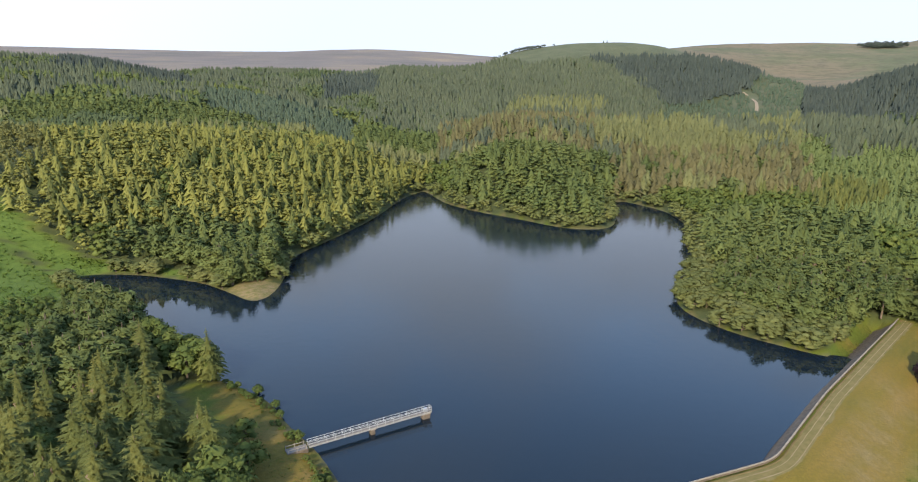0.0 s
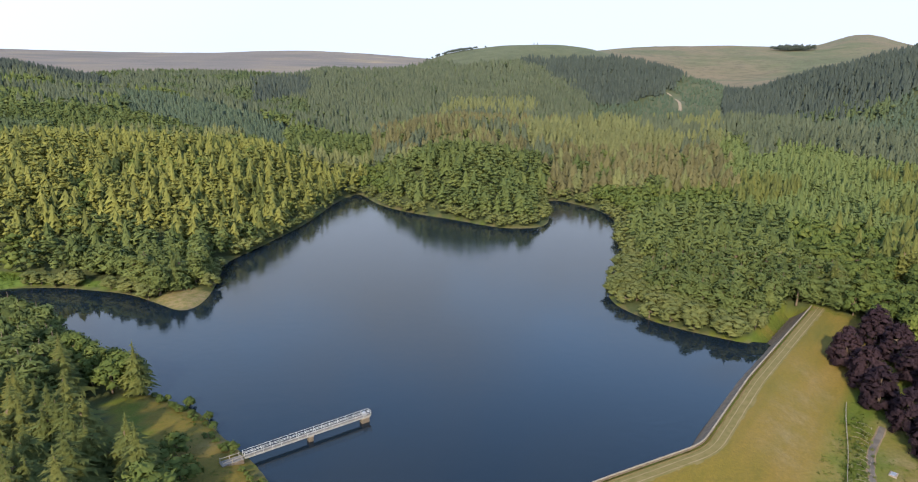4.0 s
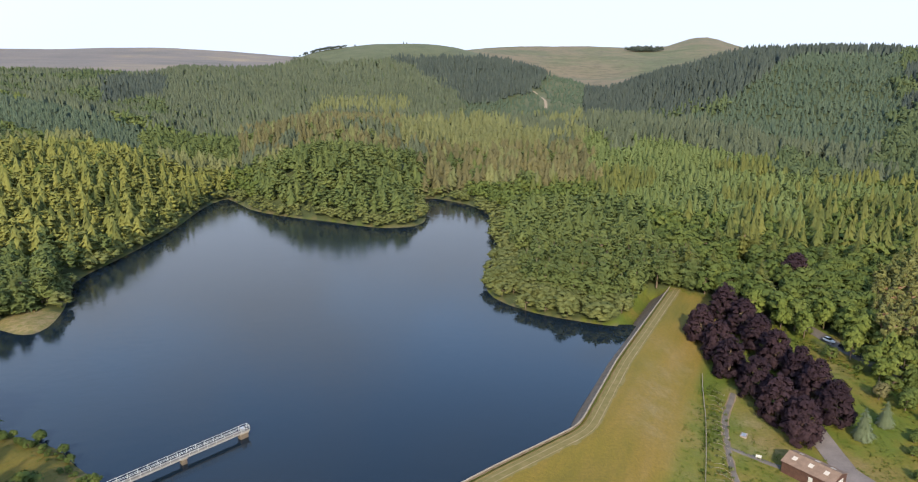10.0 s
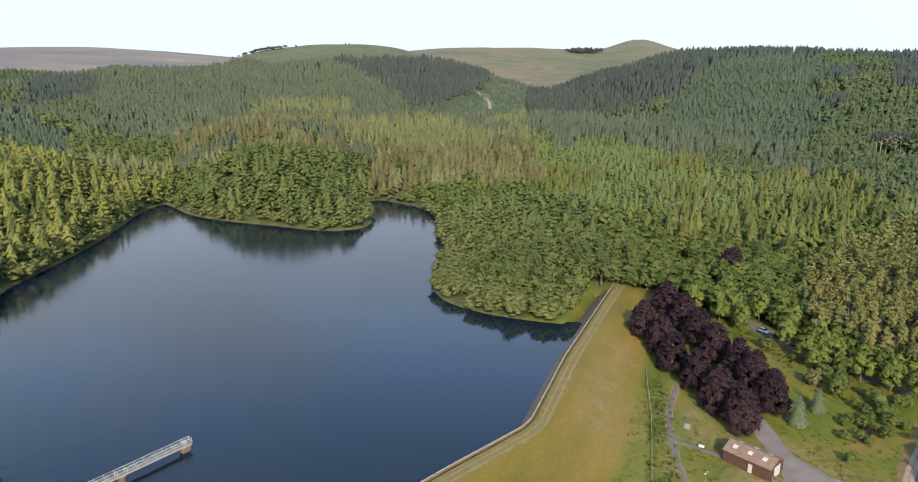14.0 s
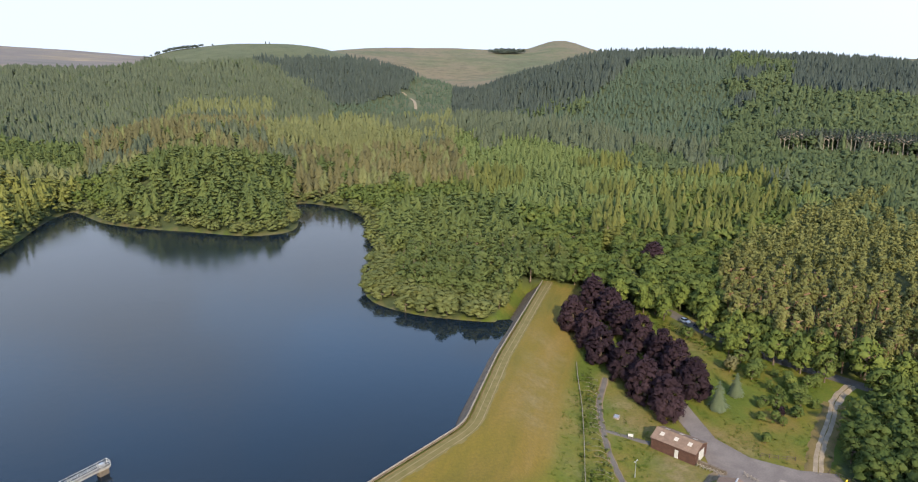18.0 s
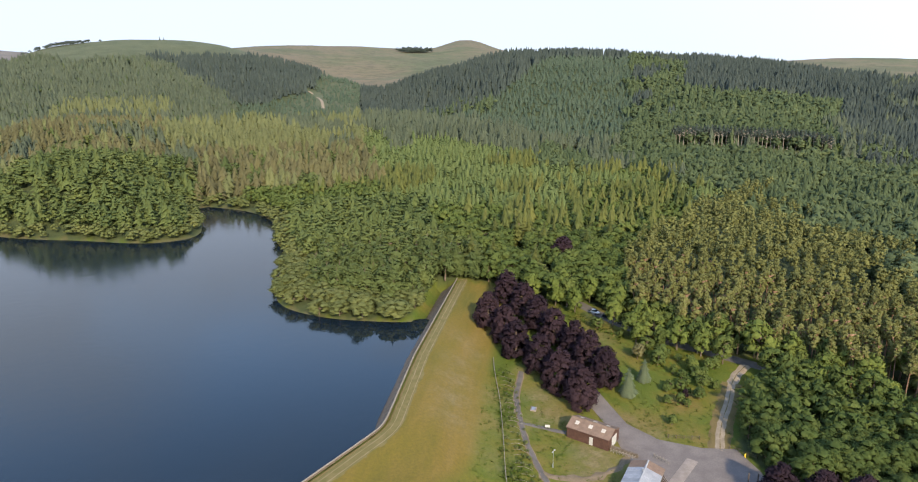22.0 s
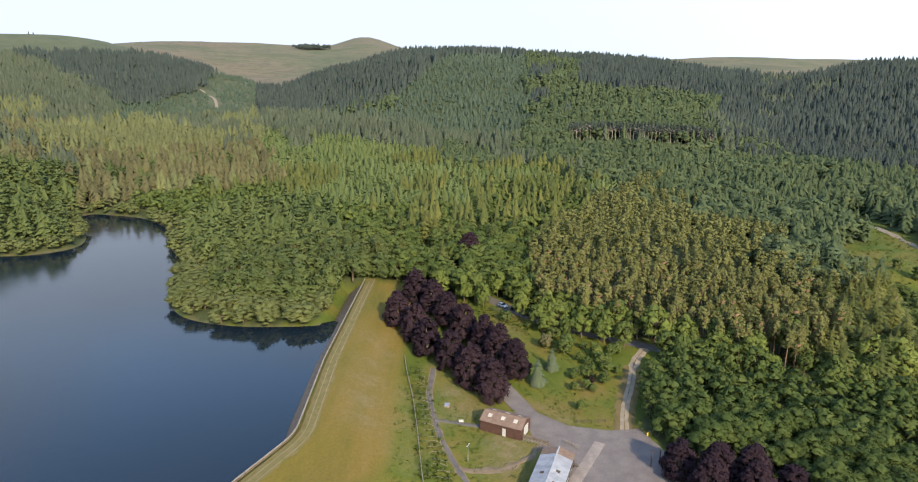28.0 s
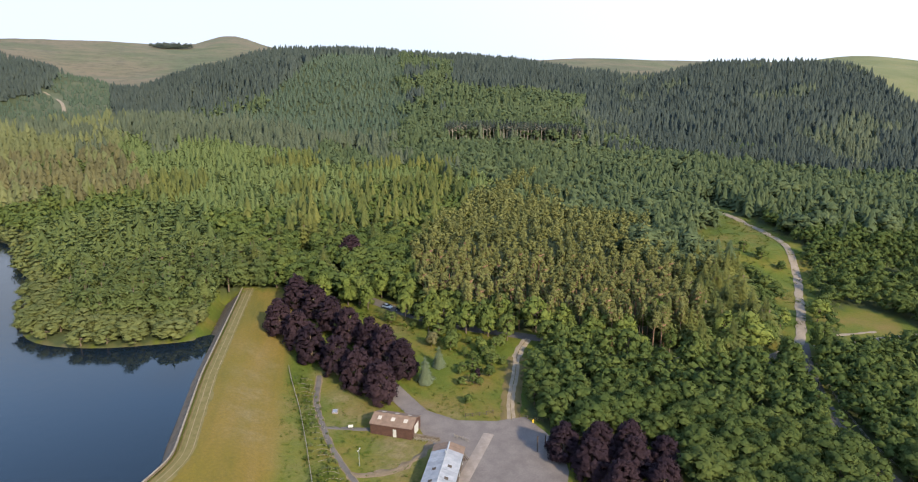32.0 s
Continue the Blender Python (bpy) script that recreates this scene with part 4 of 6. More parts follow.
def zone(x, y):
    """Which stand a site belongs to, as an index of KINDS."""
    d = lake_dist(x, y)
    wob = np.array([noise.noise(Vector((p * 0.006, q * 0.006, 3.0))) for p, q in zip(x, y)])
    edge = np.array([noise.noise(Vector((p * 0.02, q * 0.02, 9.0))) for p, q in zip(x, y)])
    patch_ = np.array([noise.noise(Vector((p * 0.012, q * 0.012, 21.0))) for p, q in zip(x, y)])
    fleck = np.random.RandomState(len(x)).rand(len(x))
    r0, a0 = np.hypot(x, y), np.degrees(np.arctan2(x, y))
    rough = np.array([noise.noise(Vector((p * 0.06, q * 0.06, 33.0))) for p, q in zip(x, y)])
    r, a = r0 * (1 + 0.13 * edge + 0.05 * rough), a0 + 3.0 * edge + 1.2 * rough
    r = r * (1 + 0.09 * (fleck - 0.5))
    z = np.zeros(len(x), int)

    def put(where, kind):
        z[where] = kind

    # farther stands have cleaner edges
    rr = r0 * (1 + 0.045 * edge + 0.018 * rough) + 14 * (fleck - 0.5)
    aa = a0 + 0.8 * edge + 0.45 * rough
    brow = np.interp(aa, [-36, -25.5, -23, -19, -14, -11, -8.4, -5.3], [1150, 1120, 1050, 950, 850, 780, 720, 680])
    # hillside on the far left bank
    left = (a < -1) & (r > 230)
    put(left, LARCHES)
    put(left & (wob > 0.2) & (r < 395), BROADS)
    put(left & (wob < -0.2) & (r > 380), PINES)
    put(left & (r < 322), FIRS)
    put(left & (r < 322) & (patch_ > 0.25), BROADS)
    # the second hill behind it, and the ridge beyond
    second = (aa < -2) & (rr > 500)
    put(second, FIRS)
    put(second & (patch_ < -0.3), HILL_BROADS)
    put(second & (rr > 720) & (patch_ > -0.05), HAZY_SPRUCES)
    put(second & (patch_ > 0.2) & (rr < 640), HAZY_LARCHES)
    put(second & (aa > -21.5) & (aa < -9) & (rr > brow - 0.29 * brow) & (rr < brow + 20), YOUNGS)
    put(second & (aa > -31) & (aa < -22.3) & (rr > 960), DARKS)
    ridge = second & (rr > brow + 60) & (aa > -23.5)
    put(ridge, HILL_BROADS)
    put(ridge & (patch_ < -0.05), HAZY_SPRUCES)
    put(ridge & (aa > -11.5) & (aa < -4.5) & (rr > 1080) & (rr < 1340), DARKS)
    # head of the valley
    mid = (aa >= -7) & (aa < 28.5) & (rr > 470)
    put(mid & (rr > 760), HAZY_SPRUCES)
    put(mid & (rr > 760) & (fleck < 0.1), HILL_BROADS)
    put(mid & (aa >= -2) & (rr <= 780), RUSSETS)
    put(mid & (aa >= -2) & (rr <= 780) & (patch_ > 0.15), HAZY_SPRUCES)
    put(mid & (aa > 4.5) & (aa < 12.5) & (rr > 830 + 60 * wob) & (rr < 990 + 90 * patch_) & (fleck < 0.6), HAZY_LARCHES)
    put(mid & (aa > 17 - (rr - 1040) / 60) & (rr > 1020), DARKS)
    put(mid & (aa > 17) & (rr > 800) & (rr <= 1050), YOUNGS)
    clear = mid & (rr > 900) & (aa > np.interp(rr, [900, 1050, 1150, 1250, 1400], [18, 20, 22.7, 24.0, 24.6]))
    put(clear, YOUNGS)
    put(clear & (rr < 1385) & (fleck < 0.45), -1)
    put(mid & (aa > 11.5) & (aa < 19) & (rr > 585) & (rr < 770), HAZY_LARCHES)
    put(mid & (aa >= 16.5) & (rr > 570) & (rr <= 800), HAZY_SPRUCES)
    put(mid & (aa >= 16.5) & (rr > 570) & (rr <= 800) & (patch_ + 0.2 * fleck > -0.2), HAZY_LARCHES)
    put((a >= 9) & (a < 34) & (r > 385) & (r < 450), BROADS)
    # the wooded point and the woods behind the cove
    point = (a >= -4) & (a < 17) & (r > 325) & (r < 500)
    put(point, FIRS)
    put(point & (patch_ > 0.2), BROADS)
    cove = (a >= 15) & (a < 43) & (r > 190) & (r <= 390)
    put(cove, FIRS)
    put(cove & (patch_ > 0.12), BROADS)
    put(cove & (patch_ < -0.35), FIRS)
    # russet band under the head of the valley
    put((aa >= 14) & (aa < 27.8 + 3 * patch_) & (rr > 435) & (rr <= 575), RUSSETS)
    put((z == RUSSETS) & (rough > 0.22), HAZY_LARCHES)
    put((z == RUSSETS) & (rough < -0.34), FIRS)
    # sunny plantation and what lies round it
    right = (aa >= 27.8 + 3 * patch_) & (aa < 63) & (r > 350)
    put(right, PLANTEDS)
    put(right & (patch_ > 0.3), SPRUCES)
    put(right & (rr > np.interp(aa, [28, 36, 42, 47], [660, 610, 540, 470])), HAZY_SPRUCES)
    put(right & (aa >= 45.5) & (aa < 57) & (r > 350) & (r <= 500), BROADS)
    put(right & (aa >= 45.5) & (aa < 57) & (r > 350) & (r <= 500) & (patch_ < -0.15), PLANTEDS)
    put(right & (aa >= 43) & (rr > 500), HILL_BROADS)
    put(right & (aa >= 43) & (rr > 500) & (patch_ < -0.05), HAZY_SPRUCES)
    top = np.interp(aa, [28, 33, 36, 39, 42, 46, 52], [790, 780, 755, 700, 650, 630, 640])
    put(right & (aa < 51.5) & (rr > top + 15), YOUNGS)
    put((aa >= 27.8) & (aa < 44.5) & (rr > np.interp(aa, [28, 33, 37, 39, 41.4, 43, 44.5], [860, 860, 850, 900, 1000, 1120, 1260])), DARKS)
    put((aa >= 31) & (aa < 39) & (rr > 830) & (rr < 905) & (fleck < 0.5), HILL_BROADS)
    put((aa >= 43.5) & (aa < 53) & (rr > 1225), DARKS)
    put((aa >= 51) & (aa < 69) & (rr > 630), DARKS)
    put((aa >= 50.5) & (aa < 55) & (rr > 630) & (patch_ > -0.2), HILL_BROADS)
    put((aa >= 54) & (aa < 66.5) & (rr > 620) & (rr < 915), HILL_BROADS)
    put((a >= 39) & (a < 57) & (r > 190) & (r <= 300), BROADS)
    put((a >= 34) & (a < 58) & (r > 260) & (r <= 350), BROADS)
    put((a >= 34) & (a < 60) & (r > 270) & (r <= 400) & (patch_ > 0.05), BROADS)
    put((a >= 38) & (a < 56) & (r > 260) & (r <= 420) & (patch_ < -0.35), SPRUCES)
    # valley's far slope
    far = (a >= 57) & (r > 300) & (r <= 600)
    put(far, HILL_BROADS)
    put((a >= 69) & (rr > 575), DARKS)
    put((a >= 66) & (r > 370) & (patch_ > 0.22 + (r > 640)), HILL_BROADS)
    put((a >= 66) & (r > 600) & (patch_ < -0.32), HAZY_SPRUCES)
    # tall pines over the road
    put((a >= 50.5) & (a < np.where(r0 < 268, 75.5, 80)) & (r > 203) & (r <= np.interp(a, [50, 53, 57, 59.5, 64, 69, 72.5, 81], [245, 300, 365, 425, 375, 335, 300, 275])), PINES)
    # scrub along the yard and the lower road
    put((a >= 60) & (r0 <= 200), SCRUBS)
    put((a >= 80.5) & (r0 > 190) & (r0 <= 330), SCRUBS)
    put((a >= 79) & (r > 300) & (r <= 400), SCRUBS)
    put((a >= 79) & (r > 300) & (r <= 400) & (fleck > 0.7), -1)
    # near bank
    bank = (a0 < -8) & (r0 <= 232)
    put(bank, SPRUCES)
    put(bank & (patch_ > 0.45), BROADS)
    put(bank & (a0 < -29.5) & (r0 > 168), FIRS)
    put(bank & (a0 >= -29.5) & (r0 > 175) & (patch_ > -0.1), BROADS)
    # low scrub round the bracken field on the near side of the inlet
    field = (x < -95) & (y < 258 - 0.5 * (x + 150)) & (r0 > 185)
    put(field, FIRS)
    put(field & (x < -125), SCRUBS)
    put(field & (x < -125) & ((fleck > 0.4) | (x < -150)), -1)
    # odd trees of other kinds
    put((fleck < 0.4) & (z == BROADS) & (a > 38) & (a < 58) & (r > 290), SPRUCES)
    put((fleck < 0.05) & (z == LARCHES), SPRUCES)
    put((fleck > 0.93) & ((z == SPRUCES) | (z == LARCHES)), BROADS)
    put((fleck > 0.96) & (z == BROADS), SPRUCES)
    # up the valley haze is put into the conifers' colour, duller and greyer
    z[(z == SPRUCES) & (r > 540)] = HAZY_SPRUCES
    z[(z == LARCHES) & (r > 560)] = HAZY_LARCHES
    # taller trees up the valley stand farther apart
    z[(r0 > 330) & (fleck > 0.66) & (z == HAZY_SPRUCES) & (r0 < 900)] = -1
    z[(fleck > 0.56) & ((z == RUSSETS) | (z == HAZY_LARCHES))] = -1
    # willows fringe the water
    put((d < 8) & (a0 > -4) & (a0 < 33) & (r0 > 170), WILLOWS)
    put((d < 15) & (a0 > 17) & (a0 < 34) & (r0 > 170) & (r0 < 280), WILLOWS)
    put((d < 3.2) & (a0 <= -4) & (r0 > 235), WILLOWS)
    z[(a0 < -8) & (r0 < 190) & (fleck < 0.42) & (z == SPRUCES)] = -1
    return z


SPRUCES, LARCHES, PINES, BROADS, RUSSETS, DARKS, WILLOWS, SCRUBS, YOUNGS, FIRS, PLANTEDS, HILL_BROADS, HAZY_SPRUCES, HAZY_LARCHES = range(14)
KINDS = [
    ("spruce", "stand of mid-green spruces", SPRUCE, (12, 18.5), 1.0),
    ("larch", "sunlit stand of yellow-green larches", LARCH, (11, 17), 1.25),
    ("pine", "stand of tall olive-brown pines", PINE, (13.5, 17.5), 1.0),
    ("broadleaf", "wood of green broadleaved trees", LEAF, (8, 13), 1.05),
    ("russet_larch", "band of russet-green larches", RUSSET, (12, 18), 1.35),
    ("dark_spruce", "dark spruce forest on the hill, blued with haze in its colour", HAZY_DARK_SPRUCE, (12, 20), 0.95),
    ("willow", "grey-green willow scrub along the water", WILLOW, (4.5, 7.5), 1.45),
    ("thicket", "young green thicket of mixed leaves", SCRUB, (4.5, 10), 1.1),
    ("young_spruce", "young spruce plantation in close rows", YOUNG, (5.5, 8.8), 1.25),
    ("fir", "wood of broad dark-green firs and pines", FIR, (11, 16), 1.35),
    ("plantation", "close-planted pale green conifers in the sun", PLANTED, (10, 15), 1.0),
    ("hill_broadleaf", "dull green broadleaved wood on the far slope, haze and cloud shade in its colour", HAZY_HILL_LEAF, (10, 16), 1.3),
    ("sitka_spruce", "spruce forest up the valley, greyed with haze in its colour", HAZY_SPRUCE, (12, 19), 1.1),
    ("old_larch", "gold larch stand up the valley, dulled with haze in its colour", HAZY_LARCH, (12, 19), 1.3),
]

CON_NEAR = [conifer(s, 9, 8, 0.24) for s in range(4)]
CON_MID = [tiered(10 + s, 6, 4, 0.225, 0.02, 0.85) for s in range(4)]
SOFT_NEAR = [leafy(14 + s, 16, 220, 0.065, 0.27, 0.08, taper=0.72, slim=True) for s in range(4)]
SOFT_MID = [tiered(17 + s, 6, 4, 0.24, 0.04, 0.6, jag=0.5, sag=0.7, lean=0.15) for s in range(4)]
CON_FAR = [tiered(20 + s, 3, 3, 0.25, 0.05, 0.85) for s in range(6)]
CON_REMOTE = [tiered(26 + s, 2, 3, 0.28, 0.05, 0.8) for s in range(6)]
PINE_NEAR = [leafy(30 + s, 10, 110, 0.042, 0.125, 0.38, taper=0.4, slim=True, full=True) for s in range(4)]
PINE_MID = [leafy(40 + s, 7, 42, 0.055, 0.13, 0.38, taper=0.4, slim=True, full=True) for s in range(3)]
BUSH_NEAR = [leafy(55 + s, 6, 54, 0.11, 0.4, 0.02) for s in range(4)]
LEAF_NEAR = [leafy(50 + s, 14, 240, 0.075, 0.36, 0.1, slim=True) for s in range(4)]
LEAF_MID = [leafy(60 + s, 8, 56, 0.105, 0.38, 0.05, full=True, slim=True) for s in range(4)]
TALL_MID = [leafy(64 + s, 10, 50, 0.078, 0.28, -0.05, taper=0.45, slim=True, full=True, puff=0.85) for s in range(3)]
LEAF_FAR = [leafy(70 + s, 3, 9, 0.13, 0.46, 0.0, full=True, slim=True) for s in range(4)]
CONES = (CON_NEAR + SOFT_NEAR[:2], CON_MID[:2] + SOFT_MID, CON_FAR)
SOFTS = (SOFT_NEAR + CON_NEAR[:1], SOFT_MID + CON_MID[:1], CON_FAR)
ROUNDS = (SOFT_NEAR + CON_NEAR[:1], SOFT_MID[:1] + TALL_MID[:3], CON_FAR[:3] + LEAF_FAR[:2])
LEAVES = (LEAF_NEAR, LEAF_MID, LEAF_FAR)
SHAPES = {0: CONES, 1: (SOFT_NEAR, TALL_MID + SOFT_MID[:2], CON_FAR), 2: (PINE_NEAR, PINE_MID, CON_FAR), 3: LEAVES, 4: SOFTS, 5: CONES, 6: (BUSH_NEAR, LEAF_MID, LEAF_FAR), 7: (BUSH_NEAR, LEAF_MID, LEAF_FAR), 8: (CON_NEAR, CON_MID, CON_FAR), 9: ROUNDS, 10: (SOFT_NEAR, SOFT_MID[:3] + TALL_MID, CON_FAR), 11: (LEAF_NEAR, SOFT_MID[:2] + CON_MID[:1] + LEAF_MID[:1], LEAF_FAR[:2] + CON_FAR[:3]), 12: CONES, 13: SOFTS}
RINGS = [("near", 90, 300, 5.2), ("middle", 300, 700, 5.7), ("distant", 700, 1150, 6.6), ("remote", 1150, 1550, 8.2)]
TREE_NAMES = ["spruce", "larch", "pine", "broadleaved_tree", "larch", "spruce", "willow", "thicket_bush", "spruce", "fir", "plantation_tree", "broadleaved_tree", "spruce", "larch"]
SINGLE = {0: 260, 1: 100, 2: 290, 3: 260, 6: 160, 7: 290, 9: 200}
TREE_LABELS = {0: "mid-green spruce with drooping boughs in the wood", 1: "yellow-green larch on the lake bank", 2: "olive-brown pine with a tall bare trunk",
               3: "green broadleaved tree with a billowing crown", 6: "grey-green willow bush at the water's edge", 7: "leafy green bush in the dense thicket", 9: "broad dark-green fir in the lakeside wood"}
CON_FINE = [conifer(80 + s, 15, 11, 0.38, droop=0.3, jitter=0.3, core=0.42, feather=True, blunt=0.95) for s in range(4)]
SOFT_FINE = [leafy(180 + s, 22, 560, 0.05, 0.28, -0.12, taper=0.72, slim=True) for s in range(4)]
PINE_FINE = [leafy(84 + s, 20, 460, 0.03, 0.13, 0.36, taper=0.45, slim=True, full=True, puff=0.8) for s in range(5)]
LEAF_FINE = [leafy(90 + s, 26, 624, 0.055, 0.38, -0.04, slim=True, full=True, puff=0.75) for s in range(4)]
BUSH_FINE = [leafy(96 + s, 28, 784, 0.043, 0.42, -0.05, slim=True, full=True, puff=0.75) for s in range(4)]
FINE = {0: CON_FINE, 1: SOFT_FINE, 2: PINE_FINE, 3: LEAF_FINE, 6: BUSH_FINE, 7: BUSH_FINE, 9: SOFT_FINE + CON_FINE[:1]}
TRUNKS = {0: trunk_shape(1, 0.9, 0.014, 3, 5, 0.08), 1: trunk_shape(2, 0.9, 0.013, 3, 5, 0.08), 2: trunk_shape(3, 0.85, 0.012, 4, 5, 0.12, 0.5),
          3: trunk_shape(4, 0.7, 0.02, 5, 6, 0.2), 6: trunk_shape(5, 0.5, 0.02, 5, 5, 0.25, 0.1), 7: trunk_shape(6, 0.6, 0.018, 4, 5, 0.2, 0.15), 9: trunk_shape(7, 0.9, 0.016, 3, 5, 0.1)}


def crown_mesh(shape, mat):
    V, F, N = shape
    return mesh_of("crown", V, F, [mat], normals=N)


def tree_maker(kind, mat, bark):
    crowns = [mesh_of("crown", V, F, [mat], normals=N) for V, F, N in FINE[kind]]
    return crowns, mesh_of("trunk", *TRUNKS[kind], [bark], True)


def single_tree(name, label, crowns, trunk, x, y, tall, spread, rng, group=""):
    """One tree as a thing of its own: an Empty at its foot, with trunk and crown."""
    tree = new(name)
    tree.empty_display_size = 0.3
    z = float(height(np.array([x]), np.array([y]))[0])
    tree.matrix_basis = Matrix.LocRotScale((x, y, z - 0.1), Euler((0, 0, rng.rand() * 6.283)), (tall * spread, tall * spread, tall))
    for word, data in (("trunk", trunk), ("crown", crowns[rng.randint(len(crowns))])):
        new(word, data).parent = tree
    return tagged(tree, label, "tree", group)


def build_forest():
    for lod, (word, r0, r1, step) in enumerate(RINGS):
        x, y = sow(100 + lod, step, r0, r1)
        kind = zone(x, y)
        if lod < 2:
            # bushes stand closer than trees
            bx, by = sow(110 + lod, 3.9, r0, min(r1, 480))
            low = zone(bx, by)
            bush, tree = ((low == WILLOWS) & (np.random.RandomState(7).rand(len(bx)) < np.where((lake_dist(bx, by) < 2.8) | (np.hypot(bx, by) < 290), 0.88, 0.5))) | (low == SCRUBS), (kind != WILLOWS) & (kind != SCRUBS)
            x, y, kind = np.concatenate([x[tree], bx[bush]]), np.concatenate([y[tree], by[bush]]), np.concatenate([kind[tree], low[bush]])
            # and so do the pines and the plantation
            bx, by = sow(120 + lod, 4.35, r0, r1, a0=24.0)
            low = zone(bx, by)
            for k in (PINES, PLANTEDS):
                dense, rest = low == k, (kind != k) | (np.degrees(np.arctan2(x, y)) < 24.0)
                x, y, kind = np.concatenate([x[rest], bx[dense]]), np.concatenate([y[rest], by[dense]]), np.concatenate([kind[rest], low[dense]])
        near = np.argsort(np.hypot(x, y))
        for k, (name, label, mat, tall, spread) in enumerate(KINDS):
            m = near[kind[near] == k]
            if lod == 0 and k in SINGLE:
                rng = np.random.RandomState(300 + k)
                crowns, trunk = tree_maker(k, mat, PINE_BARK if k == 2 else BARK)
                for i in m[: SINGLE[k]]:
                    single_tree(TREE_NAMES[k], TREE_LABELS[k], crowns, trunk, x[i], y[i], tall[0] + (tall[1] - tall[0]) * rng.beta(2.2, 2), spread * rng.uniform(0.85, 1.2), rng, TREE_NAMES[k] + " wood")
                m = m[SINGLE[k]:]
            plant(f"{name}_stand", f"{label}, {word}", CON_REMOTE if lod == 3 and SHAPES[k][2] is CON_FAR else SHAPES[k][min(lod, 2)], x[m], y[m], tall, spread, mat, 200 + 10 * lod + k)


build_forest()


# ---- made things: helpers ----
def part(name, bm, mat, parent=None, label=""):
    me = bpy.data.meshes.new(name)
    bm.normal_update()
    bm.to_mesh(me)
    bm.free()
    me.materials.append(mat)
    ob = new(name, me)
    ob.parent = parent
    return tagged(ob, label)


def thing(name, x, y, z, turn, label, category, group="", kind=""):
    ob = new(name)
    ob.empty_display_size = 0.3
    ob.matrix_basis = pose(x, y, z, 0, 0, turn)
    return tagged(ob, label, category, group, kind)


def box(bm, x0, y0, z0, x1, y1, z1, bevel=0.0):
    m = Matrix.Translation(((x0 + x1) / 2, (y0 + y1) / 2, (z0 + z1) / 2)) @ Matrix.Diagonal((abs(x1 - x0), abs(y1 - y0), abs(z1 - z0), 1))
    made = bmesh.ops.create_cube(bm, size=1, matrix=m)
    if bevel:
        edges = list({e for v in made["verts"] for e in v.link_edges})
        bmesh.ops.bevel(bm, geom=edges, offset=bevel, segments=1, affect="EDGES")
    return bm


def slab(x0, y0, z0, x1, y1, z1, bevel=0.0):
    return box(bmesh.new(), x0, y0, z0, x1, y1, z1, bevel)


def rod(bm, a, b, r, r2=None, sides=8):
    a, b = Vector(a), Vector(b)
    d = b - a
    m = Matrix.Translation((a + b) / 2) @ d.to_track_quat("Z", "Y").to_matrix().to_4x4()
    bmesh.ops.create_cone(bm, cap_ends=True, segments=sides, radius1=r, radius2=r if r2 is None else r2, depth=d.length, matrix=m)
    return bm


def prism(points, depth0, depth1, axis="x"):
    """A flat outline in the plane across the axis, drawn out along it."""
    bm = bmesh.new()
    put = (lambda d, p, q: (d, p, q)) if axis == "x" else (lambda d, p, q: (p, d, q))
    a = [bm.verts.new(put(depth0, p, q)) for p, q in points]
    b = [bm.verts.new(put(depth1, p, q)) for p, q in points]
    n = len(points)
    bm.faces.new(a)
    bm.faces.new(b[::-1])
    for i in range(n):
        bm.faces.new((a[i], b[i], b[(i + 1) % n], a[(i + 1) % n]))
    bmesh.ops.recalc_face_normals(bm, faces=bm.faces)
    return bm


def ground_z(x, y):
    return float(height(np.array([float(x)]), np.array([float(y)]))[0])


def along_line(points, step):
    """Even steps along a line of points, with the run at each."""
    p = np.array(points, float)
    seg = np.hypot(*(p[1:] - p[:-1]).T)
    t = np.concatenate([[0], np.cumsum(seg)])
    s = np.linspace(0, t[-1], max(2, int(round(t[-1] / step)) + 1))
    x, y = np.interp(s, t, p[:, 0]), np.interp(s, t, p[:, 1])
    for _ in range(2):
        x[1:-1] = (x[:-2] + 2 * x[1:-1] + x[2:]) / 4
        y[1:-1] = (y[:-2] + 2 * y[1:-1] + y[2:]) / 4
    dx, dy = np.gradient(x), np.gradient(y)
    n = np.hypot(dx, dy)
    return x, y, dx / n, dy / n


def ribbon(name, points, width, mat, label, lift=0.12, kind="structure", category="road", cells=4, step=2.0, shift=0.0, ragged=0.0):
    """A road or path laid on the ground."""
    x, y, dx, dy = along_line(points, step)
    rng = np.random.RandomState(len(points))
    V = []
    for j in range(cells + 1):
        off = shift + width * (j / cells - 0.5) + (ragged * rng.randn(len(x)) if j in (0, cells) else 0)
        px, py = x + dy * off, y - dx * off
        edge = 0.10 if j in (0, cells) else 0.0
        V.append(np.stack([px, py, height(px, py) + lift - edge], 1))
    V = np.stack(V, 1)
    n, m = V.shape[:2]
    idx = np.arange(n * m).reshape(n, m)
    F = np.stack([idx[:-1, :-1], idx[:-1, 1:], idx[1:, 1:], idx[1:, :-1]], -1).reshape(-1, 4)[:, ::-1]
    me = mesh_of(name, V.reshape(-1, 3), F, [mat], True)
    return tagged(new(name, me), label, category, kind=kind)


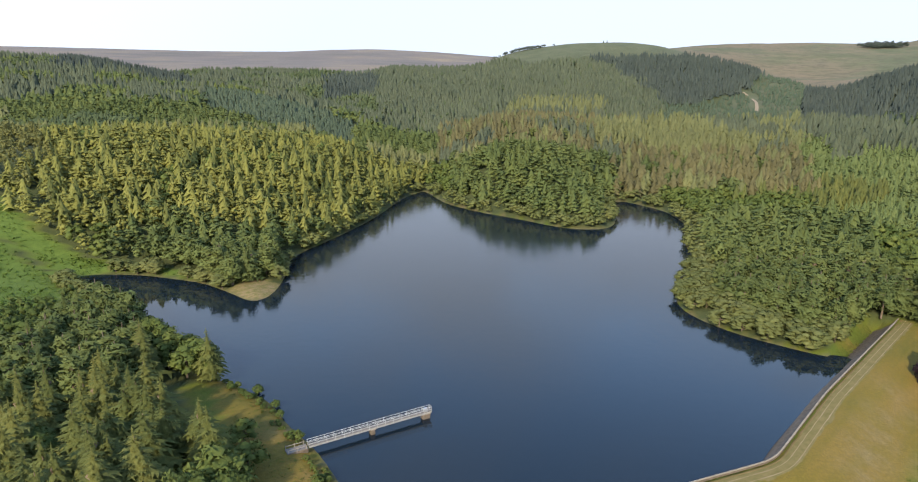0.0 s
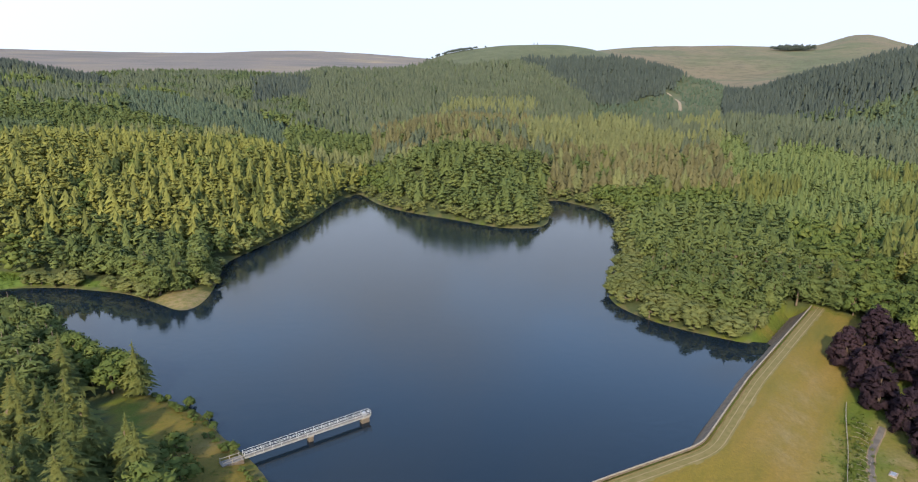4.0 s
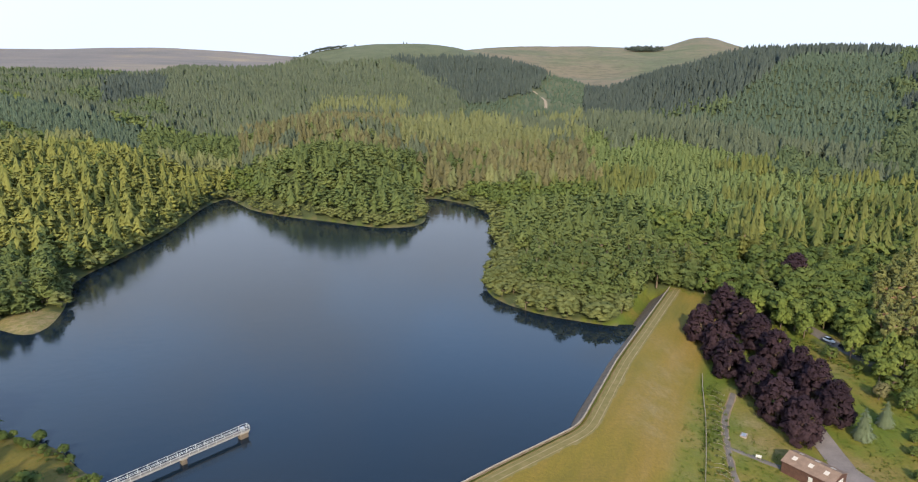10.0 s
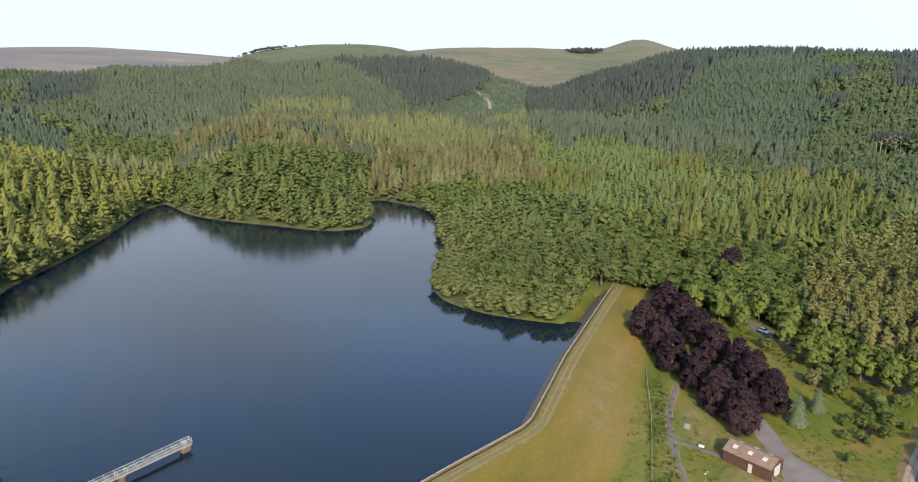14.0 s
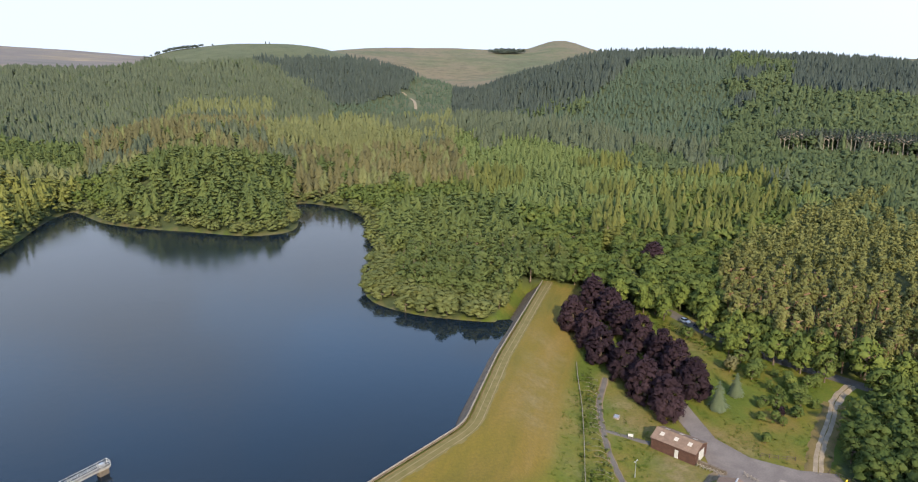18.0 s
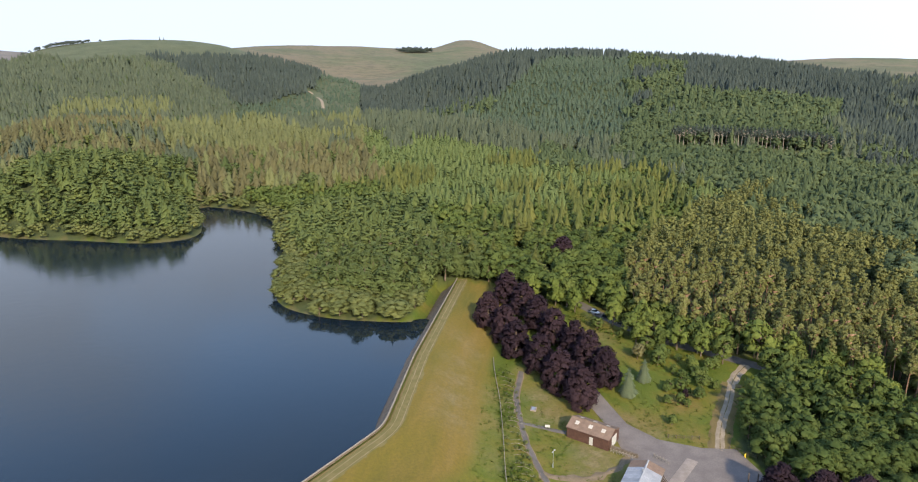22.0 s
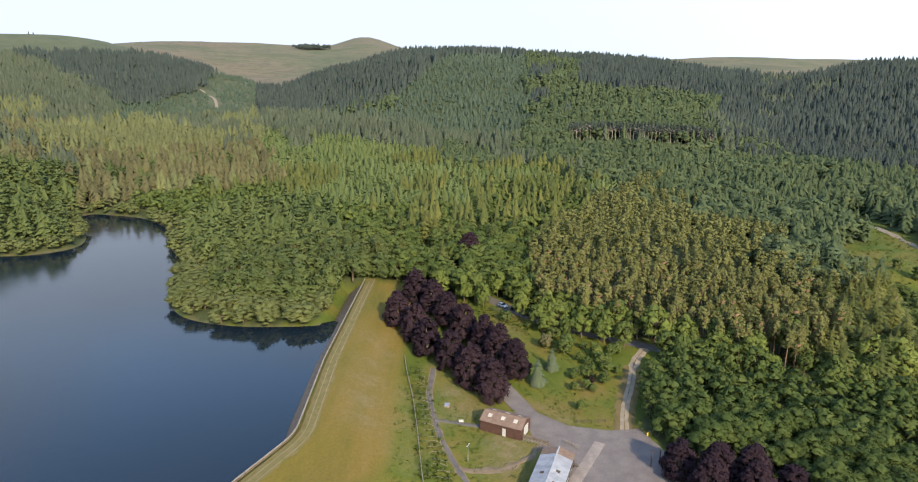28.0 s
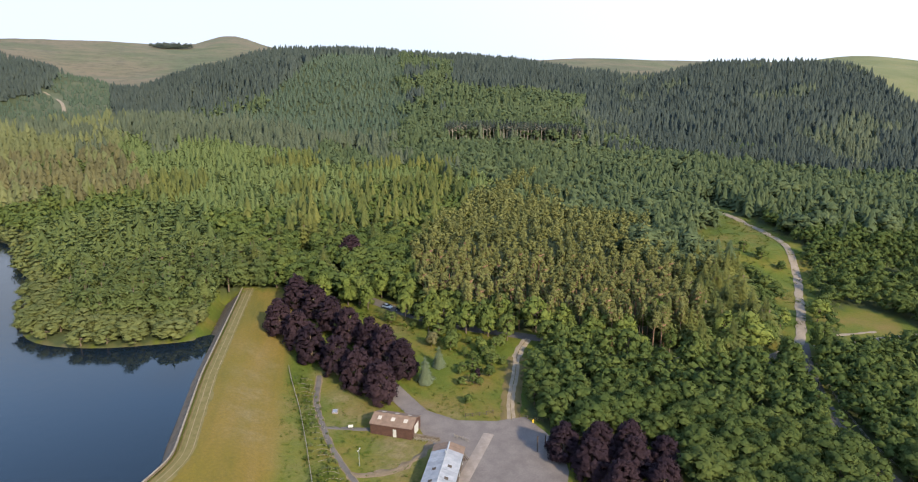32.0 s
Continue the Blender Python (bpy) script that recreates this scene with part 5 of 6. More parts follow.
def patch(name, poly, mat, label, lift=0.1, step=2.0, category="yard"):
    """A paved or bare area with the outline given, laid on the ground."""
    bm = bmesh.new()
    face = bm.faces.new([bm.verts.new((px, py, 0)) for px, py in poly])
    if face.normal.z < 0:
        face.normal_flip()
    for axis in (0, 1):
        lo, hi = min(p[axis] for p in poly), max(p[axis] for p in poly)
        v = lo + step
        while v < hi:
            co, no = [0, 0, 0], [0, 0, 0]
            co[axis], no[axis] = v, 1
            bmesh.ops.bisect_plane(bm, geom=bm.verts[:] + bm.edges[:] + bm.faces[:], plane_co=co, plane_no=no)
            v += step
    xs, ys = np.array([v.co.x for v in bm.verts]), np.array([v.co.y for v in bm.verts])
    for v, z in zip(bm.verts, height(xs, ys)):
        v.co.z = z + lift
    bmesh.ops.recalc_face_normals(bm, faces=bm.faces)
    if sum(f.normal.z for f in bm.faces) < 0:
        bmesh.ops.reverse_faces(bm, faces=bm.faces)
    return tagged(part(name, bm, mat), label, category, kind="structure")


ASPHALT = two_tone("grey_asphalt", (0.085, 0.076, 0.068), (0.125, 0.11, 0.096), 0.35, 0.9)
FOREST_GRIT = two_tone("forest_road_grit", (0.19, 0.155, 0.115), (0.25, 0.205, 0.155), 0.12, 0.95)
YARD_TAR = two_tone("worn_pinkish_tarmac", (0.128, 0.108, 0.098), (0.172, 0.146, 0.132), 0.25, 0.9)
GRAVEL = two_tone("pale_gravel", (0.215, 0.168, 0.115), (0.3, 0.24, 0.168), 0.5, 0.95, bump=0.6)
EARTH = two_tone("bare_brown_earth", (0.135, 0.1, 0.06), (0.195, 0.145, 0.092), 0.4, 0.95)
DRY_TURF = two_tone("dry_brown_turf", (0.115, 0.088, 0.028), (0.15, 0.108, 0.045), 0.3, 0.95)
WORN_TURF = two_tone("trodden_turf", (0.115, 0.1, 0.03), (0.165, 0.13, 0.052), 0.5, 0.95)
WORN = two_tone("worn_earth", (0.19, 0.145, 0.075), (0.25, 0.195, 0.11), 0.4, 0.95)
CONCRETE = two_tone("weathered_concrete", (0.2, 0.165, 0.14), (0.27, 0.225, 0.19), 0.6, 0.9)
STONE = two_tone("gritstone_pitching", (0.095, 0.075, 0.056), (0.165, 0.132, 0.1), 1.1, 0.9, bump=0.8, fine=5)
COPING = two_tone("pale_coping_stone", (0.2, 0.168, 0.125), (0.28, 0.238, 0.185), 0.8, 0.9)
PALE_PAINT = two_tone("weathered_white_paint", (0.36, 0.36, 0.34), (0.5, 0.49, 0.47), 1.5, 0.5)
GIRDER = two_tone("grey_girder_paint", (0.22, 0.215, 0.2), (0.3, 0.29, 0.27), 1.2, 0.6)
DECKING = two_tone("silvered_decking", (0.13, 0.12, 0.11), (0.2, 0.185, 0.165), 2.0, 0.85)
BROWN_SHEET = two_tone("brown_cladding", (0.065, 0.034, 0.026), (0.09, 0.048, 0.036), 1.0, 0.6)
TAN_ROOF = two_tone("tan_sheet_roof", (0.16, 0.108, 0.076), (0.215, 0.146, 0.105), 0.9, 0.7, vary=0.25)
ROOF_LIGHT = two_tone("milky_rooflight", (0.4, 0.36, 0.3), (0.48, 0.43, 0.37), 2.0, 0.4)
GREY_ROOF = two_tone("pale_grey_sheet_roof", (0.24, 0.25, 0.27), (0.36, 0.36, 0.37), 0.7, 0.55, vary=0.35)
DARK_WOOD = two_tone("dark_timber", (0.06, 0.045, 0.035), (0.10, 0.078, 0.06), 1.5, 0.85)
POST_WOOD = two_tone("grey_fence_wood", (0.20, 0.175, 0.145), (0.28, 0.25, 0.21), 2.0, 0.85)
STEEL = two_tone("galvanised_steel", (0.42, 0.43, 0.44), (0.52, 0.53, 0.54), 3.0, 0.4, 0.7)
WHITE_CAR = two_tone("white_car_paint", (0.62, 0.62, 0.62), (0.68, 0.68, 0.68), 0.5, 0.35, bump=0.0)
BLACK_CAR = two_tone("dark_blue_car_paint", (0.02, 0.024, 0.035), (0.028, 0.032, 0.045), 0.5, 0.25, bump=0.0)
RUBBER = two_tone("tyre_rubber", (0.02, 0.02, 0.02), (0.03, 0.03, 0.03), 3.0, 0.8)
YELLOW = two_tone("yellow_marker_paint", (0.75, 0.5, 0.04), (0.8, 0.55, 0.06), 3.0, 0.5)
WINDOW = Mat("car_glass", 0.08).color((0.015, 0.018, 0.02)).m


# ---- dam: wall, stone face, crest tracks ----
def build_dam():
    x, y, dx, dy = along_line(CREST, 2.0)
    wall = thing("dam_wall", 0, 0, 0, 0, "low stone parapet along the crest of the dam", "wall", kind="structure")
    rng = np.random.RandomState(5)
    course = bmesh.new()
    lx, ly = [], []
    for i in range(len(x) - 1):
        a = math.atan2(y[i + 1] - y[i], x[i + 1] - x[i])
        ln = math.hypot(x[i + 1] - x[i], y[i + 1] - y[i])
        m = Matrix.Translation(((x[i] + x[i + 1]) / 2, (y[i] + y[i + 1]) / 2, 2.22)) @ Matrix.Rotation(a, 4, "Z") @ Matrix.Diagonal((ln, 0.3, 0.5, 1))
        bmesh.ops.create_cube(course, size=1, matrix=m)
    part("masonry", course, STONE, wall)
    stone = None
    for i in range(len(x) - 1):
        a = math.degrees(math.atan2(y[i + 1] - y[i], x[i + 1] - x[i]))
        if stone is None:
            bm = slab(-0.97, -0.19, 0, 0.97, 0.19, 0.12, 0.02)
            stone = part("coping_stone", bm, COPING, wall).data
            ob = bpy.context.scene.objects["coping_stone"]
        else:
            ob = new("coping_stone", stone)
            ob.parent = wall
        ob.matrix_basis = pose((x[i] + x[i + 1]) / 2, (y[i] + y[i + 1]) / 2, 2.46 + 0.02 * rng.rand(), 0, rng.randn() * 0.4, a + rng.randn() * 0.5)
    # sloping stone face down into the water
    face = []
    cols = 7
    for j in range(cols):
        s = -0.2 - 7.2 * j / (cols - 1)
        px, py = x + dy * -s, y - dx * -s
        face.append(np.stack([px, py, 2.14 + 0.8 * s + 0.05 * rng.randn(len(x))], 1))
    face = np.stack(face, 1)
    n = len(x)
    idx = np.arange(n * cols).reshape(n, cols)
    F = np.stack([idx[:-1, :-1], idx[:-1, 1:], idx[1:, 1:], idx[1:, :-1]], -1).reshape(-1, 4)
    tagged(new("dam_face", mesh_of("dam_face", face.reshape(-1, 3), F, [STONE])), "sloping gritstone pitching on the water side of the dam", "dam", kind="structure")
    ribbon("crest_track", CREST, 3.9, WORN_TURF, "dry trodden turf of the track along the dam", 0.05, shift=-2.6, category="track", cells=6, ragged=0.12)
    ribbon("crest_verge", CREST, 0.6, DRY_TURF, "worn earth strip behind the crest wall", 0.08, shift=-0.9, category="path", ragged=0.08)
    for off in (-2.1, -3.7):
        ribbon("wheel_rut", CREST, 0.6, WORN, "pale wheel rut of the track along the dam", 0.08, shift=off, category="track", cells=2, ragged=0.1)


build_dam()


# ---- footbridge to the valve platform ----
def build_pier():
    ax, ay, bx, by = -34.4, 125.8, -8.1, 141.5
    ln = math.hypot(bx - ax, by - ay)
    pier = thing("footbridge", ax, ay, 0, math.degrees(math.atan2(by - ay, bx - ax)), "white-railed footbridge on stone piers over the water", "bridge")
    for side in (-0.58, 0.58):
        part("girder", slab(0, side - 0.09, 1.3, ln, side + 0.09, 1.68, 0.02), GIRDER, pier, "grey painted steel girder")
    for i in range(int(ln / 0.6)):
        ob = part("deck_board", slab(i * 0.6 + 0.02, -0.6, 1.66, i * 0.6 + 0.58, 0.6, 1.72), DECKING, pier) if i == 0 else new("deck_board", board)
        if i == 0:
            board = ob.data
        else:
            ob.parent = pier
            ob.location.x = i * 0.6
    n = 15
    post = None
    for side in (-0.66, 0.66):
        for k in range(n + 1):
            if post is None:
                bm = rod(bmesh.new(), (0, 0, 1.6), (0, 0, 2.8), 0.045, sides=6)
                ob = part("rail_post", bm, PALE_PAINT, pier)
                post = ob.data
            else:
                ob = new("rail_post", post)
                ob.parent = pier
            ob.location = (ln * k / n, side, 0)
        for z in (2.78, 2.25):
            part("handrail", rod(bmesh.new(), (0, side, z), (ln, side, z), 0.05, sides=6), PALE_PAINT, pier)
    part("end_rail", rod(bmesh.new(), (ln, -0.66, 2.78), (ln, 0.66, 2.78), 0.045, sides=6), PALE_PAINT, pier)
    part("end_rail", rod(bmesh.new(), (ln, -0.66, 2.25), (ln, 0.66, 2.25), 0.045, sides=6), PALE_PAINT, pier)
    for d, w in ((15.2, 0.55), (ln - 1.4, 1.0)):
        part("stone_pier", slab(d - w, -0.7, -4, d + w, 0.7, 1.2, 0.06), STONE, pier, "dark wet gritstone pier")
        part("pier_cap", slab(d - w - 0.1, -0.8, 1.15, d + w + 0.1, 0.8, 1.3, 0.03), COPING, pier)
    part("valve_box", slab(ln - 1.9, -0.5, 1.72, ln - 1.0, 0.5, 2.5, 0.04), STEEL, pier, "grey steel valve housing")
    abut = thing("bridge_abutment", -36.9, 124.3, 0, 30.8, "stone abutment with a timber gate at the footbridge", "abutment")
    part("masonry", slab(-2.0, -1.2, -2, 2.6, 1.2, 1.55, 0.08), STONE, abut)
    part("paving", slab(-2.0, -1.0, 1.55, 2.6, 1.0, 1.64), DECKING, abut)
    for side in (-1.0, 1.0):
        part("side_rail", slab(-1.9, side - 0.05, 2.2, 2.4, side + 0.05, 2.32), POST_WOOD, abut)
        for d in (-1.8, 0.2, 2.2):
            part("gate_post", slab(d - 0.07, side - 0.07, 1.6, d + 0.07, side + 0.07, 2.5), POST_WOOD, abut)


build_pier()


# ---- roads, yard and paths below the dam ----
PATH = [(121.0, 134.0), (117.5, 130.6), (111.1, 125.3), (106.5, 119.1), (102.7, 113.5), (97.9, 106.4), (93.7, 97.6), (90.9, 90.6), (84.2, 77.4)]
ribbon("path_verge", PATH, 2.3, EARTH, "worn brown verge along the asphalt path", 0.06, category="path", ragged=0.25)
ribbon("path", PATH, 1.5, ASPHALT, "narrow grey asphalt path over the meadow", category="path", ragged=0.05)
ribbon("path_branch", [(102.8, 112.7), (105.9, 108.6), (109.6, 103.8)], 1.5, ASPHALT, "short asphalt path to the brown shed", 0.11, category="path", ragged=0.1)
ribbon("dirt_loop", [(92.4, 95.0), (93.6, 92.6), (95.5, 90.2), (100.9, 86.7), (108.4, 85.8), (114.4, 87.7)], 1.9, EARTH, "worn bare track curving to the yard", 0.11, category="track", ragged=0.35)
YARD = [(133.5, 116.5), (128.5, 119.5), (124.0, 108.5), (118.9, 96.3), (114.6, 89.7), (113.0, 84.3), (101.0, 73.4), (92.0, 59.4), (104.1, 47.0), (122.1, 53.9), (129.1, 58.8), (134.2, 65.9), (138.0, 74.2), (131.8, 79.3), (126.3, 88.0), (125.5, 97.5)]
patch("yard", YARD, YARD_TAR, "grey asphalt yard between the sheds")
ribbon("slab_strip", [(125.4, 77.7), (115.0, 74.8), (104.5, 71.9), (92.0, 67.5)], 3.2, CONCRETE, "pale concrete strip across the yard", 0.17, category="pavement")
FARM_TRACK = [(134.4, 76.2), (141.6, 80.8), (150.8, 85.3), (159.0, 88.9), (167.2, 93.4), (174.4, 95.9), (181.6, 96.9)]
ribbon("track_verge", FARM_TRACK[:5], 6.4, DRY_TURF, "dry brown turf on both sides of the track", 0.05, category="verge", cells=8, ragged=0.6)
ribbon("farm_track", FARM_TRACK, 2.9, GRAVEL, "pale stony track up to the road", 0.1, category="track", ragged=0.12)
ribbon("track_crown", FARM_TRACK, 0.4, DRY_TURF, "strip of dry turf between the wheel ruts", 0.14, category="track", cells=2, ragged=0.14)
ribbon("road", ROAD, 4.6, ASPHALT, "narrow grey country road under the trees", 0.15, step=3)
ribbon("forest_road", FOREST_ROAD, 3.4, FOREST_GRIT, "pale gravel forest road climbing the valley", 0.25, step=3, ragged=0.2)
ribbon("lower_road", LOWER_ROAD, 4.4, ASPHALT, "grey road with a low wall beside it", 0.15, step=3)
ribbon("footpath", [(236.0, 17.0), (241.8, 10.0), (256.0, -0.5), (270.7, -13.7), (284.0, -26.0)], 1.5, FOREST_GRIT, "pale footpath over rough grass", 0.2, category="path", ragged=0.25)
ribbon("footpath", [(246.0, 14.5), (250.7, 11.8), (255.9, 6.7), (264.0, -0.1)], 1.3, FOREST_GRIT, "pale footpath over rough grass", 0.2, category="path", ragged=0.25)
ribbon("hill_track", HILL_TRACK, 4.5, GRAVEL, "pale track on the felled hillside", 0.9, category="track", step=6)


# ---- sheds ----
def gable_shed(name, x, y, turn, length, width, eave, ridge, wall_mat, roof_mat, label, lights=(), sheets=8, tail=None):
    """A shed along its own x axis, with the roof laid in sheets."""
    z = ground_z(x, y)
    shed = thing(name, x, y, z, turn, label, "shed")
    h = width / 2
    for s in (-1, 1):
        part("side_wall", slab(-length / 2, s * h - 0.1, -0.3, length / 2, s * h + 0.1, eave), wall_mat, shed)
        part("gable_wall", prism([(-h + 0.1, -0.3), (h - 0.1, -0.3), (h - 0.1, eave), (0, ridge), (-h + 0.1, eave)], s * length / 2 - 0.1, s * length / 2 + 0.1), wall_mat, shed)
        n = sheets
        for k in range(n):
            x0, x1 = -length / 2 - 0.25 + (length + 0.5) * k / n, -length / 2 - 0.25 + (length + 0.5) * (k + 1) / n
            lift = 0.02 * (k % 2)
            e = h + 0.3
            drop = (ridge - eave) / h * 0.3
            bm = prism([(0, ridge + 0.06 + lift), (s * e, eave - drop + 0.06 + lift), (s * e, eave - drop + 0.14 + lift), (0, ridge + 0.14 + lift)], x0, x1 + 0.04)
            part("roof_sheet", bm, tail if tail and k >= n - 2 else roof_mat, shed)
        for c in lights:
            t0, t1 = 0.3, 0.62
            zz = lambda t: ridge + (eave - ridge) * t + 0.2
            bm = prism([(s * h * t0, zz(t0)), (s * h * t1, zz(t1)), (s * h * t1, zz(t1) + 0.04), (s * h * t0, zz(t0) + 0.04)], c - 0.5, c + 0.5)
            part("rooflight", bm, ROOF_LIGHT, shed, "milky plastic rooflight")
    part("ridge_cap", prism([(-0.3, ridge + 0.02), (0, ridge + 0.24), (0.3, ridge + 0.02)], -length / 2 - 0.28, length / 2 + 0.28), roof_mat, shed)
    return shed


SHED_TURN = math.degrees(math.atan2(-10.3, 3.5))
shed = gable_shed("shed", 113.3, 98.3, SHED_TURN, 11.0, 6.6, 2.9, 4.1, BROWN_SHEET, TAN_ROOF, "brown clad shed with a tan sheet roof and rooflights", lights=(-3.6, 0.0, 3.4))
part("side_door", slab(0.6, -3.46, 0, 1.5, -3.38, 2.1, 0.01), PALE_PAINT, shed, "pale painted side door")
part("roller_door", slab(5.6, -1.4, 0, 5.68, 1.5, 2.6, 0.01), PALE_PAINT, shed, "pale roller door in the gable")
part("gutter", rod(bmesh.new(), (-5.6, -3.66, 2.78), (5.6, -3.66, 2.78), 0.07, sides=6), BROWN_SHEET, shed)

LONG_TURN = math.degrees(math.atan2(6.9, 14.6))
long_shed = gable_shed("long_shed", 100.6, 74.9, LONG_TURN, 24.0, 7.0, 3.0, 4.1, DARK_WOOD, GREY_ROOF, "long dark shed with a weathered pale grey sheet roof", sheets=16, tail=TAN_ROOF)
for k in range(5):
    frame_ob = part("window", slab(-9 + 4.2 * k, -3.62, 1.1, -7.4 + 4.2 * k, -3.52, 2.1, 0.01), WINDOW, long_shed, "dark window in the long wall")
    part("sill", slab(-9.1 + 4.2 * k, -3.68, 1.02, -7.3 + 4.2 * k, -3.5, 1.09), PALE_PAINT, frame_ob)
for s, spots in ((1, (-7.5, -3.0, 1.5)), (-1, (-8.5, -5.0, -1.5, 3.0))):
    for c in spots:
        zz = lambda t: 4.1 - 1.1 * t + 0.2
        part("rooflight", prism([(s * 3.5 * 0.35, zz(0.35)), (s * 3.5 * 0.6, zz(0.6)), (s * 3.5 * 0.6, zz(0.6) + 0.04), (s * 3.5 * 0.35, zz(0.35) + 0.04)], c - 0.45, c + 0.45), DARK_WOOD, long_shed, "small dark rooflight")
part("flue", rod(bmesh.new(), (7.5, 0.2, 3.9), (7.5, 0.2, 4.9), 0.14, sides=10), STEEL, long_shed, "short metal flue")


# rough hurdles of crossed branches beside the sheds
def hurdle(points):
    x, y, dx, dy = along_line(points, 0.8)
    z = height(x, y) + 0.1
    ob = thing("hurdle_fence", 0, 0, 0, 0, "low hurdle fence of crossed pale branches", "fence", "hurdles by the sheds")
    for i in range(len(x) - 1):
        part("stake", rod(bmesh.new(), (x[i], y[i], z[i] - 0.2), (x[i], y[i], z[i] + 1.1), 0.05, sides=5), POST_WOOD, ob)
        for lo, hi in ((0.1, 1.0), (1.0, 0.1), (0.5, 0.75)):
            part("branch", rod(bmesh.new(), (x[i], y[i], z[i] + lo), (x[i + 1], y[i + 1], z[i + 1] + hi), 0.045, sides=5), POST_WOOD, ob)


hurdle([(112.1, 91.4), (113.3, 88.5), (114.6, 85.8)])
hurdle([(118.9, 83.9), (119.3, 82.0), (119.2, 79.8)])
pile = thing("timber_pile", 113.4, 76.8, ground_z(113.4, 76.8) + 0.1, 60, "loose pile of old boards against the long shed", "timber")
for k in range(9):
    part("board", slab(-1.4 + 0.2 * (k % 3), -0.7 + 0.16 * k, 0.06 * (k % 4), 1.2 + 0.25 * (k % 2), -0.56 + 0.16 * k, 0.06 * (k % 4) + 0.06), (POST_WOOD, DARK_WOOD, BROWN_SHEET)[k % 3], pile)


# ---- yard clutter ----
def lamp_post(x, y):
    z = ground_z(x, y)
    ob = thing("lamp_post", x, y, z, 20, "slim grey steel lamp post with two lanterns on the grass", "lamp post")
    part("pole", rod(bmesh.new(), (0, 0, -0.2), (0, 0, 4.1), 0.085, 0.05), STEEL, ob)
    part("base", rod(bmesh.new(), (0, 0, -0.2), (0, 0, 0.9), 0.13, 0.11), STEEL, ob)
    part("arm", rod(bmesh.new(), (0, 0, 4.05), (0.45, 0, 4.2), 0.04), STEEL, ob)
    part("lantern", slab(0.35, -0.12, 4.15, 0.75, 0.14, 4.3, 0.04), PALE_PAINT, ob)
    part("arm", rod(bmesh.new(), (0, 0, 4.05), (-0.45, 0, 4.2), 0.04), STEEL, ob)
    part("lantern", slab(-0.75, -0.12, 4.15, -0.35, 0.14, 4.3, 0.04), PALE_PAINT, ob)


lamp_post(96.4, 95.1)


def post_pair():
    for x, y, h in ((125.3, 63.8, 4.2), (127.5, 62.8, 3.6)):
        ob = thing("gate_post", x, y, ground_z(x, y), 25, "tall dark timber post at the yard's edge", "post")
        part("post", slab(-0.13, -0.13, -0.3, 0.13, 0.13, h, 0.03), DARK_WOOD, ob)
        part("cap", slab(-0.17, -0.17, h, 0.17, 0.17, h + 0.1, 0.03), DARK_WOOD, ob)


post_pair()
marker = thing("marker_post", 136.6, 71.0, ground_z(136.6, 71.0), 0, "short yellow marker post beside the track", "post")
part("post", slab(-0.12, -0.12, -0.2, 0.12, 0.12, 0.9, 0.03), YELLOW, marker)
part("cap", slab(-0.3, -0.06, 0.55, 0.3, 0.06, 0.95, 0.03), YELLOW, marker)
sign = thing("notice_board", 106.6, 107.6, ground_z(106.6, 107.6), 140, "small white notice board on two legs", "sign")
for s in (-0.45, 0.45):
    part("leg", slab(s - 0.04, -0.04, -0.2, s + 0.04, 0.04, 0.7), POST_WOOD, sign)
part("panel", slab(-0.65, -0.05, 0.5, 0.65, 0.05, 1.2, 0.02), PALE_PAINT, sign)
frame_box = thing("inspection_cover", 110.0, 116.6, ground_z(110.0, 116.6), 40, "pale concrete inspection cover in the grass", "cover")
part("kerb", slab(-1.1, -0.8, -0.2, 1.1, 0.8, 0.28, 0.04), CONCRETE, frame_box)
part("lid", slab(-0.8, -0.5, 0.28, 0.8, 0.5, 0.34, 0.02), STEEL, frame_box)


def stack_of_stone():
    rng = np.random.RandomState(3)
    heap = thing("stone_wall", 114.5, 89.4, ground_z(114.5, 89.4), -72, "low dry stone wall at the end of the shed", "wall")
    for row in range(3):
        for k in range(9):
            x0 = -3.6 + 0.8 * k + 0.2 * (row % 2)
            part("stone", slab(x0, -0.3 + 0.05 * rng.randn(), -0.1 + 0.34 * row, x0 + 0.74, 0.3, 0.22 + 0.34 * row, 0.05), STONE, heap)


stack_of_stone()


def rail_fence(name, points, label, gap=2.2, high=1.1, rails=(0.45, 0.95), mat=POST_WOOD):
    x, y, dx, dy = along_line(points, gap)
    z = height(x, y)
    fence = thing(name, 0, 0, 0, 0, label, "fence")
    data = None
    for i in range(len(x)):
        if data is None:
            ob = part("post", slab(-0.06, -0.06, -0.25, 0.06, 0.06, high, 0.01), mat, fence)
            data = ob.data
        else:
            ob = new("post", data)
            ob.parent = fence
        ob.location = (x[i], y[i], z[i])
        if i:
            for r in rails:
                part("rail", rod(bmesh.new(), (x[i - 1], y[i - 1], z[i - 1] + r), (x[i], y[i], z[i] + r), 0.045, sides=4), mat, fence)
    return fence


